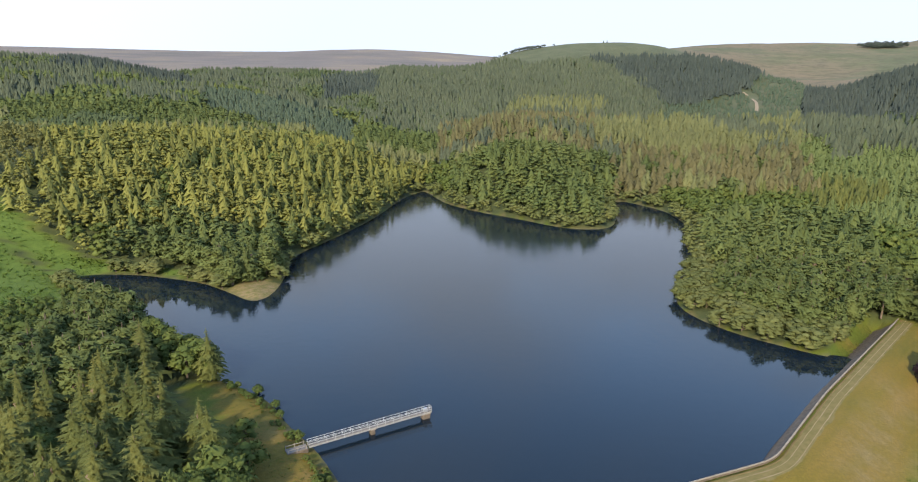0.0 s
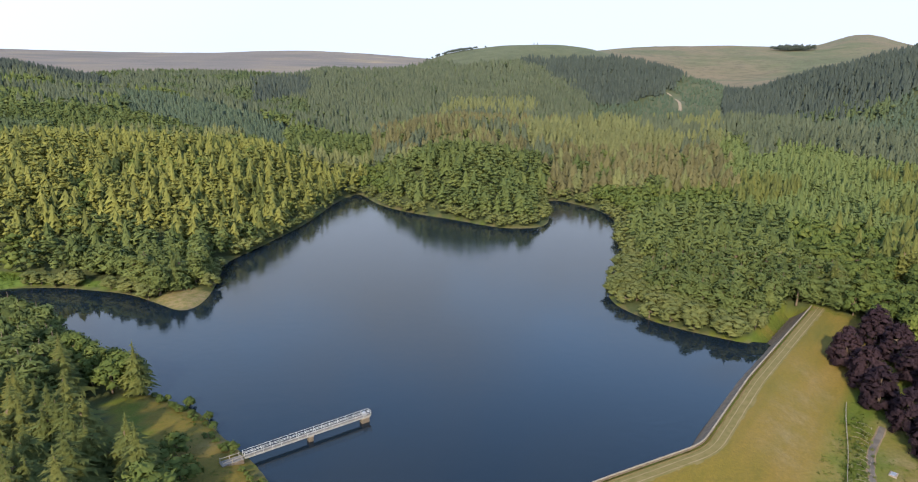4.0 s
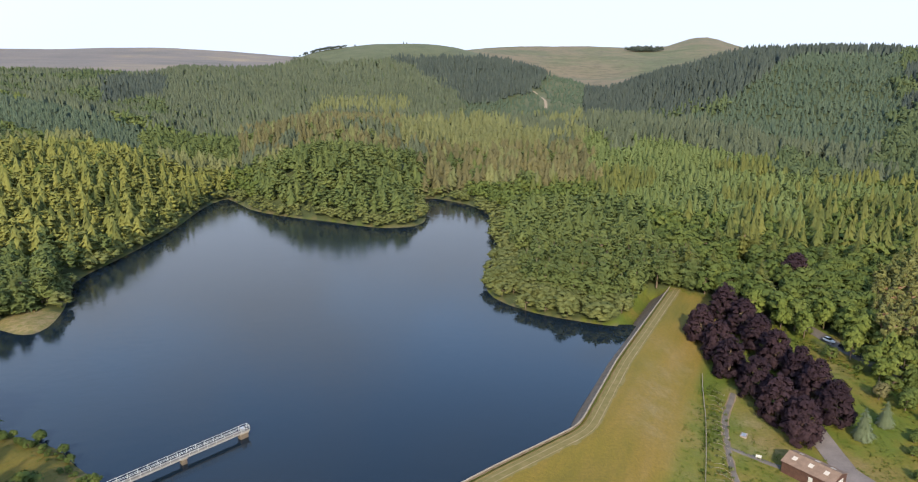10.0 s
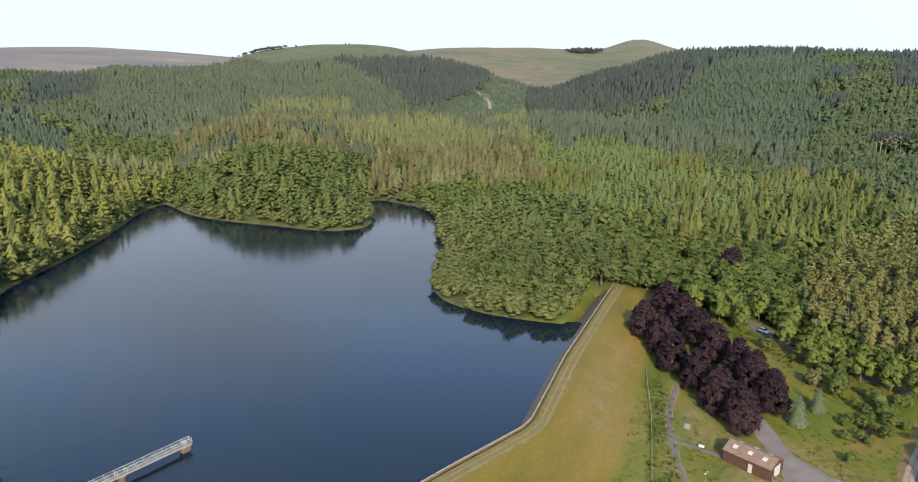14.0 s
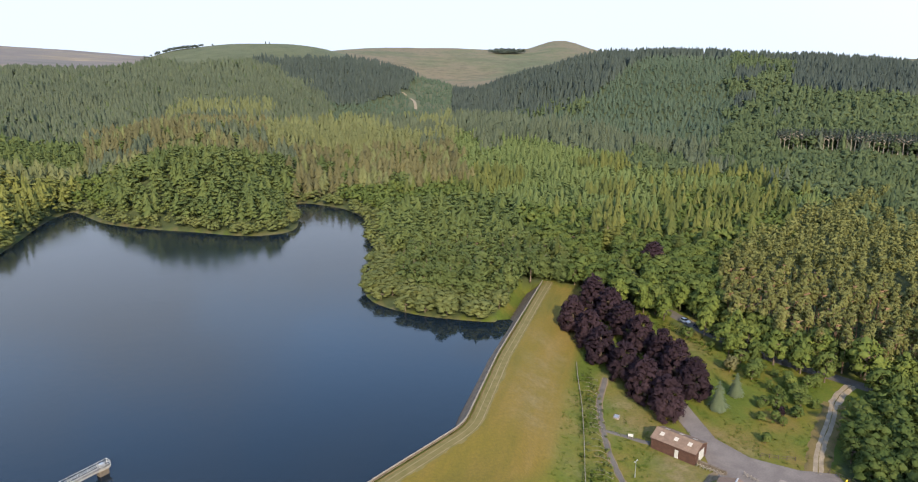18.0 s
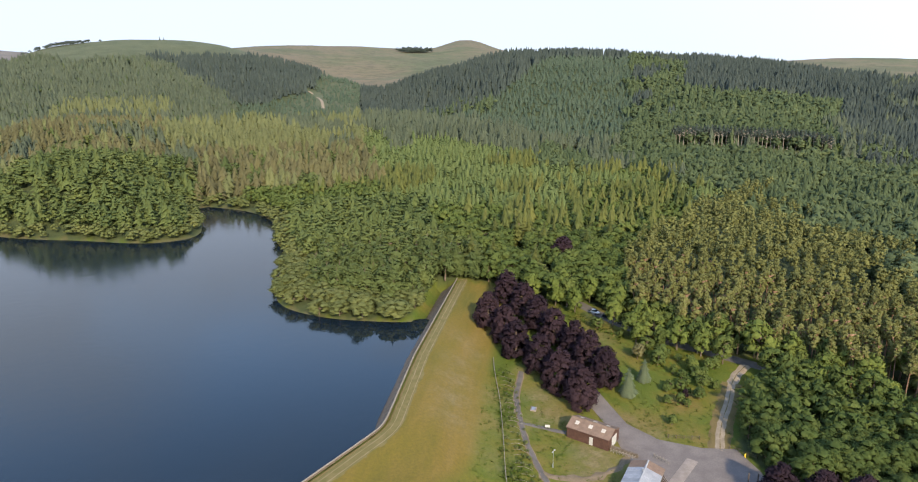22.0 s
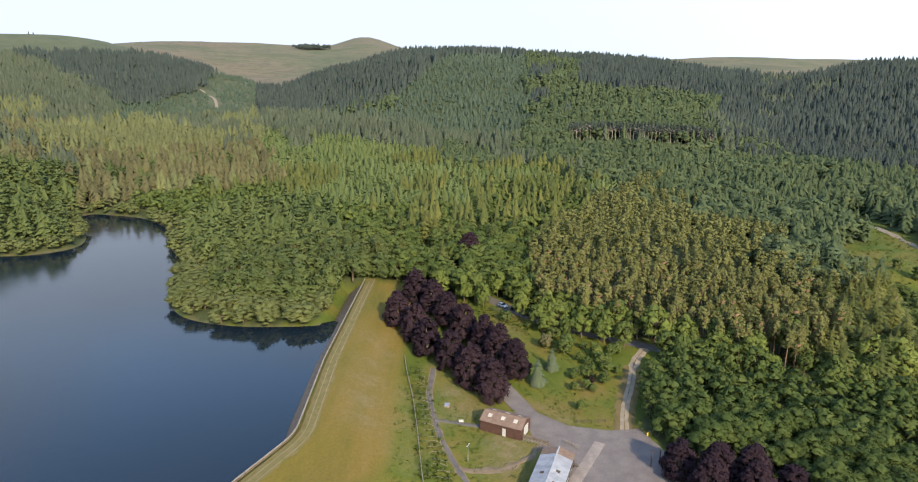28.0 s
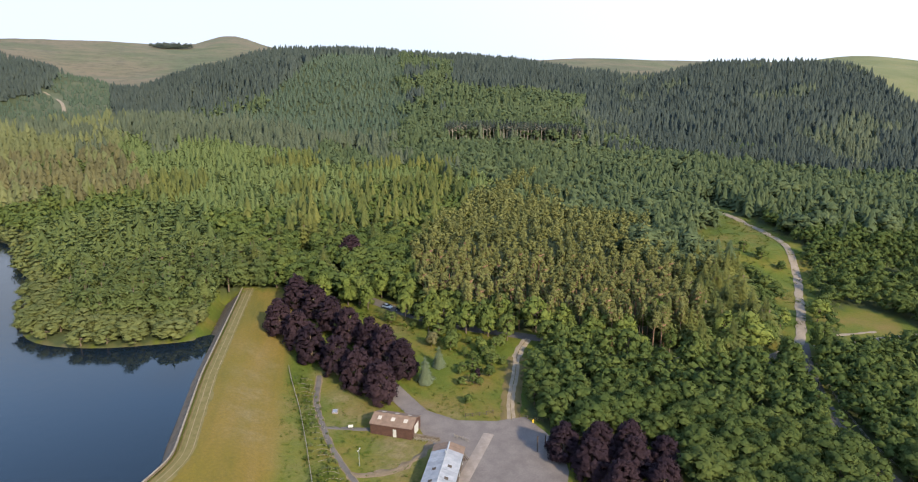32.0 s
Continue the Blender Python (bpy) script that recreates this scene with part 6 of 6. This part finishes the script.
rail_fence("rail_fence", [(129.0, 87.2), (131.4, 84.4), (134.7, 82.1)], "short dark timber rail fence at the meadow's corner", mat=DARK_WOOD)
rail_fence("rail_fence", [(136.8, 75.2), (137.8, 72.1), (138.0, 68.8)], "short dark timber rail fence beside the yard", mat=DARK_WOOD)
rail_fence("wire_fence", [(117.5, 143.1), (114.4, 139.0), (105.1, 125.0), (94.2, 110.5), (84.7, 98.4), (78.2, 89.4)], "grey post and wire fence at the foot of the dam", 2.6, 1.2, (0.5, 1.1))
rail_fence("road_wall_fence", [(222.0, 15.0), (195.5, 5.4), (178.5, -2.6), (165.4, -11.6)], "pale timber fence along the lower road", 2.6, 1.0, (0.5, 0.9))


# ---- parked cars ----
def car(x, y, turn, paint, label):
    z = ground_z(x, y) + 0.17
    ob = thing("car", x, y, z, turn, label, "car", "cars parked on the road")
    body = [(-2.1, 0.3), (-2.12, 0.75), (-1.9, 0.95), (-0.7, 0.98), (1.0, 0.95), (2.0, 0.78), (2.1, 0.5), (2.05, 0.28)]
    bm = prism([(p, q) for p, q in body], -0.86, 0.86, "y")
    bmesh.ops.bevel(bm, geom=bm.edges[:], offset=0.06, segments=2, affect="EDGES")
    part("body", bm, paint, ob)
    bm = prism([(-1.85, 0.95), (-1.5, 1.42), (0.1, 1.46), (0.95, 0.95)], -0.74, 0.74, "y")
    bmesh.ops.bevel(bm, geom=bm.edges[:], offset=0.07, segments=2, affect="EDGES")
    part("glasshouse", bm, WINDOW, ob, "dark tinted windows")
    part("roof", slab(-1.45, -0.66, 1.44, 0.1, 0.66, 1.5, 0.03), paint, ob)
    for wx in (-1.3, 1.3):
        for s in (-0.8, 0.8):
            w = part("wheel", rod(bmesh.new(), (wx, s - 0.1, 0.31), (wx, s + 0.1, 0.31), 0.31, sides=14), RUBBER, ob)
            part("rim", rod(bmesh.new(), (wx, s - 0.115, 0.31), (wx, s + 0.115, 0.31), 0.18, sides=10), STEEL, w)
    ob.scale = (0.88, 0.95, 0.95)
    for s in (-0.6, 0.6):
        part("headlight", slab(2.02, s - 0.16, 0.6, 2.1, s + 0.16, 0.74, 0.02), PALE_PAINT, ob)


car(171.8, 151.0, 272, WHITE_CAR, "white hatchback parked on the road under trees")
car(172.2, 145.3, 270, BLACK_CAR, "dark blue hatchback parked on the road")
car(172.3, 139.3, 269, BLACK_CAR, "dark hatchback parked beneath an overhanging tree")


# ---- trees that stand out ----
COPPER_CROWNS = [crown_mesh(leafy(400 + s, 140, 4200, 0.035, 0.44, -0.25, taper=0.4, slim=True, full=True, puff=0.42), COPPER) for s in range(3)]
COPPER_TRUNK = mesh_of("trunk", *trunk_shape(40, 0.75, 0.03, 6, 7, 0.25, 0.15), [BARK], True)
rng = np.random.RandomState(77)
for x, y, h in [(130.0, 161.5, 12.5), (128.2, 151.0, 13), (126.8, 141.0, 12.5), (125.3, 131.0, 13), (124.0, 121.0, 13), (122.3, 111.5, 12.5),
                (150.0, 175.0, 13), (147.2, 164.0, 13), (144.5, 153.0, 13), (142.2, 142.5, 13.5), (140.0, 132.0, 13), (138.2, 122.5, 13.5), (136.3, 114.5, 12)]:
    single_tree("copper_beech", "dark purple copper beech with foliage to the ground", COPPER_CROWNS, COPPER_TRUNK, x + rng.randn() * 0.6, y + rng.randn() * 0.6, h * 1.05, rng.uniform(0.96, 1.06), rng, "two rows of copper beeches")
for x, y, h in [(126.5, 57.5, 10), (123.5, 49.3, 10.5), (120.1, 40.7, 10), (130.6, 50.6, 10.5), (129.5, 41.6, 10.5), (136.5, 45.0, 10), (126.5, 33.6, 9.5), (136.5, 36.5, 9), (194.3, 190.4, 15)]:
    single_tree("copper_beech", "dark purple copper beech by the yard and wood", COPPER_CROWNS, COPPER_TRUNK, x, y, h, 1.2, rng)
BLUE_CROWNS = [crown_mesh(conifer(430 + s, 18, 15, 0.3, 0.0, core=0.74, feather=True, blunt=0.6), BLUE) for s in range(2)]
SPRUCE_TRUNK = mesh_of("trunk", *TRUNKS[0], [BARK], True)
for x, y, h in [(137.4, 107.1, 8.6), (147.5, 109.6, 7.2)]:
    single_tree("blue_spruce", "silvery blue spruce standing on the meadow", BLUE_CROWNS, SPRUCE_TRUNK, x, y, h, 1.0, rng)

# long grass on the meadow, bracken on the banks
def tufted(name, label, poly, step, tall, spread, mat, seed, cull=None):
    gx, gy = sow(seed, step, 0, 500, a0=-80, a1=120, poly=poly, check=False, wild=0.5)
    s_, al_ = crest_dist(gx, gy)
    ok = ~((s_ < 21) & al_ & (gx > 0))
    for line, gap in ((ROAD, 2.8), (FARM_TRACK, 1.9), (PATH, 1.5)):
        ok &= seg_dist(gx, gy, np.array(line, float), False)[0] > gap
    ok &= ~inside(gx, gy, YARD) & (np.hypot(gx - 107, gy - 92.5) > 6.5)
    g = np.random.RandomState(seed)
    clump = np.array([noise.noise(Vector((a * 0.09, b * 0.09, 5.0))) for a, b in zip(gx, gy)])
    ok &= g.rand(len(gx)) < 0.55 + 0.9 * clump
    return plant(name, label, TUFTS, gx[ok], gy[ok], tall, spread, mat, seed, sink=0.0)


TUFTS = [leafy(470 + s, 3, 7, 0.35, 0.5, 0.0, core=False, slim=True) for s in range(4)]


def upright(V, F, N):
    up = np.cross(V[F[:, 1]] - V[F[:, 0]], V[F[:, 2]] - V[F[:, 0]])[:, 2] < 0
    F = np.where(up[:, None], F[:, ::-1], F)
    return V, F, 0.2 * N + np.array([0, 0, 0.8])


TUFTS = [upright(*shape) for shape in TUFTS]
tufted("long_grass", "rough long grass on the meadow", CLEARING, 1.15, (0.1, 0.36), 3.6, GRASS, 801)
tufted("bracken", "bright green bracken on the bank", FERN_FIELD, 1.5, (0.6, 1.1), 1.9, FERN, 802)
tufted("bracken", "bright green bracken at the head of the inlet", FERN_LINK, 1.7, (0.6, 1.1), 1.9, FERN, 806)
tufted("bracken", "bright green bracken above the inlet", FERN_BANK, 1.4, (0.6, 1.1), 1.9, FERN, 803)
tufted("long_grass", "rough grass on the lake bank", BANK_LAWN, 1.3, (0.15, 0.45), 2.0, GRASS, 804)
tufted("long_grass", "rough grass beside the forest road", ROADSIDE, 1.9, (0.4, 1.0), 2.2, GRASS, 805)

tufted("wild_plants", "rank green weeds in the planted strip below the dam", region([(119.5, 139.5), (113.5, 139.5), (83.0, 97.5), (86.5, 90.5), (91.0, 92.5)]), 1.0, (0.5, 1.0), 1.6, GRASS, 809)

# broadleaved trees along the road
ROADSIDE_CROWNS, ROADSIDE_TRUNK = tree_maker(3, LEAF, BARK)
rx, ry, rdx, rdy = along_line(ROAD, 6.5)
for i in range(len(rx)):
    for side, chance in ((6.0, 0.75), (-5.5, 0.6), (11.0, 0.25)):
        px, py = rx[i] + rdy[i] * -side + rng.randn(), ry[i] - rdx[i] * -side + rng.randn()
        if rng.rand() < chance and not (side < 0 and 128 < py < 160):
            single_tree("broadleaved_tree", "green broadleaved tree beside the country road", ROADSIDE_CROWNS, ROADSIDE_TRUNK, px, py, rng.uniform(7.5, 13), rng.uniform(0.72, 0.95), rng, "roadside trees")

VERGE_CROWNS, VERGE_TRUNK = tree_maker(3, VERGE_LEAF, BARK)
for x, y, h in [(183.9, 110.0, 12), (187.1, 97.0, 14), (181.2, 86.4, 9), (203.3, 82.0, 13), (195.4, 68.3, 12), (210.0, 63.2, 14), (178.5, 146.0, 12), (180.4, 128.8, 11), (190.0, 89.0, 12), (168.5, 131.0, 10), (170.0, 124.0, 11), (172.0, 116.0, 11.5), (174.5, 108.5, 9.5), (165.5, 127.0, 8), (179.5, 84.5, 9), (183.0, 76.5, 11)]:
    single_tree("broadleaved_tree", "large round-crowned green tree at the road's edge", VERGE_CROWNS, VERGE_TRUNK, x, y, h, rng.uniform(0.95, 1.1), rng, "roadside trees")

for x, y, h, wide in [(166.4, 156.0, 11.0, 0.75), (164.8, 164.5, 13.0, 0.8), (160.0, 173.0, 12.0, 0.85), (155.0, 181.0, 11.0, 0.9), (168.6, 139.8, 11.5, 0.72), (171.5, 129.0, 13.5, 0.72), (177.5, 159.0, 12.5, 0.8), (179.0, 150.5, 13.0, 0.8), (172.0, 168.0, 12.0, 0.85)]:
    single_tree("broadleaved_tree", "tall fresh-green tree on the verge above parked cars", VERGE_CROWNS, VERGE_TRUNK, x, y, h, wide, rng, "roadside trees")

# shrubs and young trees on the meadow
SHRUBS, SHRUB_TRUNK = tree_maker(3, LEAF, BARK)
MEADOW = region([(139.6, 96.6), (150.9, 91.5), (165.2, 96.5), (173.4, 103.6), (167.6, 128.1), (163.9, 150.3), (156.2, 117.9), (148.9, 101.7)])
sx, sy = sow(501, 4.6, 0, 400, poly=MEADOW, check=False, wild=0.4)
tufted("wild_plants", "tall yellow-green wild plants on the rough meadow", MEADOW, 1.7, (0.5, 1.3), 1.5, FERN, 807)
tufted("wild_plants", "tall yellow-green wild plants on the road verge", region([(168.3, 158.6), (167.8, 132.1), (160.5, 130.0), (158.0, 150.0), (161.0, 176.0)]), 1.5, (0.5, 1.3), 1.5, GRASS, 808)
for x, y in zip(sx, sy):
    if rng.rand() < 0.55:
        single_tree("shrub", "rounded green shrub on the rough meadow", SHRUBS, SHRUB_TRUNK, x, y, rng.uniform(1.6, 4.6), rng.uniform(1.1, 1.5), rng, "meadow shrubs")
for x, y, h in [(-48.9, 127.3, 6), (-51.3, 121.1, 6.5), (-44.7, 140.7, 2.2), (-37.6, 130.4, 2.5), (-47.2, 145.8, 2.4), (-53.8, 152.9, 3.0), (-29.4, 111.8, 2.6), (-27.3, 107.4, 2.2), (-60.0, 155.9, 2.0)]:
    single_tree("shrub", "dark green shrub on the grassy lake bank", SHRUBS, SHRUB_TRUNK, x, y, h, 1.4, rng, "bank shrubs")

for x, y, h in [(161.1, 114.1, 6.5), (164.0, 105.5, 5.5), (154.1, 99.7, 4.2), (146.1, 95.9, 3.6), (147.8, 101.9, 3.2), (167.3, 101.5, 5), (158.0, 107.0, 3.5), (152.0, 94.5, 3)]:
    single_tree("shrub", "tall green bush on the rough meadow", SHRUBS, SHRUB_TRUNK, x, y, h, rng.uniform(0.75, 1.0), rng, "meadow shrubs")
DARK_BUSH = [COPPER_CROWNS[0]]
single_tree("shrub", "small dark maroon bush on the rough meadow", DARK_BUSH, SHRUB_TRUNK, 150.2, 97.2, 2.6, 1.0, rng, "meadow shrubs")
for x, y, h in [(148.1, 101.7, 2.6), (134.9, 90.4, 3.4), (145.9, 93.5, 3.0), (160.1, 94.3, 3.2), (158.4, 112.9, 6.5)]:
    single_tree("shrub", "leafy green bush among the long grass", SHRUBS, SHRUB_TRUNK, x, y, h, 1.0, rng, "meadow shrubs")
BRIGHT, BRIGHT_TRUNK = tree_maker(3, LIME_LEAF, BARK)
single_tree("small_tree", "bright yellow-green young tree on the meadow", BRIGHT, BRIGHT_TRUNK, 163.4, 103.8, 5.0, 0.9, rng)
RUSTY, RUSTY_TRUNK = tree_maker(3, RUSSET, BARK)
single_tree("small_tree", "small brownish-leaved tree beside the road verge", RUSTY, RUSTY_TRUNK, 156.7, 119.3, 6.0, 0.9, rng)
RUSTY_CONE, CONE_TRUNK = tree_maker(0, RUSSET, BARK)
single_tree("dead_conifer", "dying russet-brown conifer among the green spruces", RUSTY_CONE, CONE_TRUNK, -88.4, 161.8, 11.0, 0.9, rng)
for x, y, h in [(-83.0, 178.0, 8), (-44.1, 115.0, 8), (-80.5, 173.5, 6)]:
    single_tree("broadleaved_tree", "dark round-crowned tree on the lake bank", SHRUBS, SHRUB_TRUNK, x, y, h, 1.25, rng, "bank trees")
LIME, LIME_TRUNK = tree_maker(3, LIME_LEAF, BARK)
single_tree("broadleaved_tree", "bright yellow-green tree standing alone by the forest road", LIME, LIME_TRUNK, 260.4, 18.2, 9.5, 1.15, rng)
for x, y, h, wide in [(214.5, 41.5, 12.5, 0.85), (216.0, 33.5, 14.0, 1.15), (222.0, 37.0, 12.0, 1.1), (245.5, 28.5, 7.5, 1.1), (236.0, 33.0, 7.0, 1.2)]:
    single_tree("broadleaved_tree", "large sunlit yellow-green tree at the corner of the pine wood", LIME, LIME_TRUNK, x, y, h, wide, rng, "corner trees")
for (x, y), h in zip([(312.7, 38.7), (333.0, 30.4), (316.5, 48.1), (319.1, 56.4), (294.0, 14.3), (300.0, 52.0), (283.0, 36.5)], (5, 4.5, 7, 6, 5, 5, 6)):
    single_tree("broadleaved_tree", "green bushy tree on the verge of the forest road", SHRUBS, SHRUB_TRUNK, x, y, h, 1.1, rng, "verge trees")
for x, y, h in [(196.0, 74.0, 11.0), (208.0, 56.0, 8.0), (186.5, 118.0, 9.0), (180.0, 139.0, 9.5), (193.0, 62.0, 7.0)]:
    single_tree("broadleaved_tree", "fresh yellow-green broadleaved tree at the foot of the pines", LIME, LIME_TRUNK, x, y, h, rng.uniform(0.9, 1.05), rng, "roadside trees")
# a hedge of young trees screens the lower road
lx, ly, ldx, ldy = along_line([(219.0, 22.6), (213.0, 20.8), (195.0, 14.6), (178.0, 8.2)], 3.6)
for x, y in zip(lx, ly):
    single_tree("broadleaved_tree", "young green tree in the hedge by the lower road", SHRUBS, SHRUB_TRUNK, x + 0.6 * rng.randn(), y + 0.6 * rng.randn(), rng.uniform(5.5, 8.5), 0.95, rng, "lower road hedge")

# low scrub along the lake bank by the footbridge
bx, by, bdx, bdy = along_line([(-25, 110), (-27, 115.5), (-33, 124), (-39, 132), (-44.5, 139), (-49.5, 147.5), (-57, 154), (-66, 160)], 2.4)
for i in range(len(bx)):
    if not 8 < math.hypot(bx[i] + 36, by[i] - 125) < 8.1 and math.hypot(bx[i] + 35.5, by[i] - 125.5) > 2.6:
        for off in (0.9, 2.4):
            if rng.rand() < 0.75:
                single_tree("shrub", "brownish-green scrub at the edge of the lake bank", SHRUBS, SHRUB_TRUNK, bx[i] + bdy[i] * -off + 0.4 * rng.randn(), by[i] - bdx[i] * -off + 0.4 * rng.randn(), rng.uniform(0.7, 1.9), rng.uniform(1.3, 1.9), rng, "bank shrubs")

# floating weed off the cove
WEED = [leafy(460, 3, 8, 0.4, 0.5, 0.0, core=False)]
for cx, cy in ((112.5, 288), (109.5, 281), (92, 250)):
    ang = rng.rand(60) * 6.283
    rad = 4.5 * np.sqrt(rng.rand(60))
    plant("water_weed", "pale green weed floating on the water", WEED, cx + rad * np.cos(ang) - 3, cy + rad * np.sin(ang) * 0.6, (0.25, 0.5), 5.0, WILLOW, 700 + int(cx), sink=0.0)

# rows of planted whips between the fences at the foot of the dam
A, B = np.array([(114.9, 138.5), (84.7, 96.9)]), np.array([(117.4, 132.4), (88.7, 91.3)])
WHIP = [crown_mesh(leafy(450 + s, 6, 60, 0.14, 0.4, 0.0), WILLOW) for s in range(3)]
for k in range(17):
    f = k / 16
    p, q = A[0] + (A[1] - A[0]) * f, B[0] + (B[1] - B[0]) * f
    for j in range(4):
        if rng.rand() < 0.3:
            continue
        c = p + (q - p) * (0.12 + 0.25 * j) + rng.randn(2) * 0.2
        single_tree("sapling", "young planted sapling in a low row", WHIP, SHRUB_TRUNK, c[0], c[1], rng.uniform(0.7, 1.3), 1.3, rng, "planted rows below the dam")

# pale bent hoops across the planted strip
def hoop(x, y, turn, span):
    ob = thing("hoop", x, y, ground_z(x, y), turn, "pale bent hoop over a planted row", "hoop", "hoops below the dam")
    bm = bmesh.new()
    pts = [Vector((span * (k / 8 - 0.5), 0, 0.5 * math.sin(math.pi * k / 8))) for k in range(9)]
    for p, q in zip(pts[:-1], pts[1:]):
        rod(bm, p, q, 0.035, sides=5)
    bmesh.ops.remove_doubles(bm, verts=bm.verts, dist=0.03)
    part("bow", bm, POST_WOOD, ob)
    part("stake", rod(bmesh.new(), (span / 2, 0, -0.2), (span / 2, 0, 0.5), 0.05, sides=5), POST_WOOD, ob)


for k in range(22):
    f = k / 21
    p, q = A[0] + (A[1] - A[0]) * f, B[0] + (B[1] - B[0]) * f
    c = (p + q) / 2 + rng.randn(2) * 0.3
    hoop(c[0], c[1], math.degrees(math.atan2((q - p)[1], (q - p)[0])) + rng.randn() * 6, 3.6 + 0.6 * rng.rand())

# bare-stemmed pines at the edge of the gap on the far slope
gx, gy, gdx, gdy = along_line([(501, 360), (521, 332), (533, 308), (549, 276), (557, 248)], 3.2)
gx, gy = np.concatenate([gx, gx + 5, gx + 10]), np.concatenate([gy, gy + 3, gy + 6])
plant("edge_pines", "row of tall bare-stemmed pines at a forest edge", PINE_NEAR[:2], gx, gy, (15, 18), 1.0, HAZY_DARK_SPRUCE, 650)
plant("pine_stems", "bare pale stems along a forest edge", [TRUNKS[2]], gx, gy, (14, 17), 1.5, POST_WOOD, 651)

# a dark copse on the moor, and trees on the skyline of the round hill
def copse(name, label, az, r, long, wide, n, mat, tall, seed, shapes=CON_MID, spread=1.2):
    g = np.random.RandomState(seed)
    a = radians(az)
    c = np.array([math.sin(a) * r, math.cos(a) * r])
    t = np.array([math.cos(a), -math.sin(a)])
    o = np.array([math.sin(a), math.cos(a)])
    p = c + np.outer(long * 0.27 * g.randn(n), t) + np.outer(wide * 0.27 * g.randn(n), o)
    plant(name, label, shapes, p[:, 0], p[:, 1], tall, spread, mat, seed)


copse("copse", "small dark conifer copse on the open moor", 32.3, 2350, 95, 70, 110, HAZY_DARK_SPRUCE, (9, 20), 611, LEAF_MID, 1.2)
copse("skyline_trees", "scattered trees along the hill's skyline", 5.5, 1625, 130, 50, 80, HAZY_DARK_SPRUCE, (4, 9), 612, LEAF_MID, 1.5)
copse("skyline_trees", "scattered trees along the hill's skyline", 12.1, 1650, 10, 10, 3, HAZY_DARK_SPRUCE, (5, 8), 613)
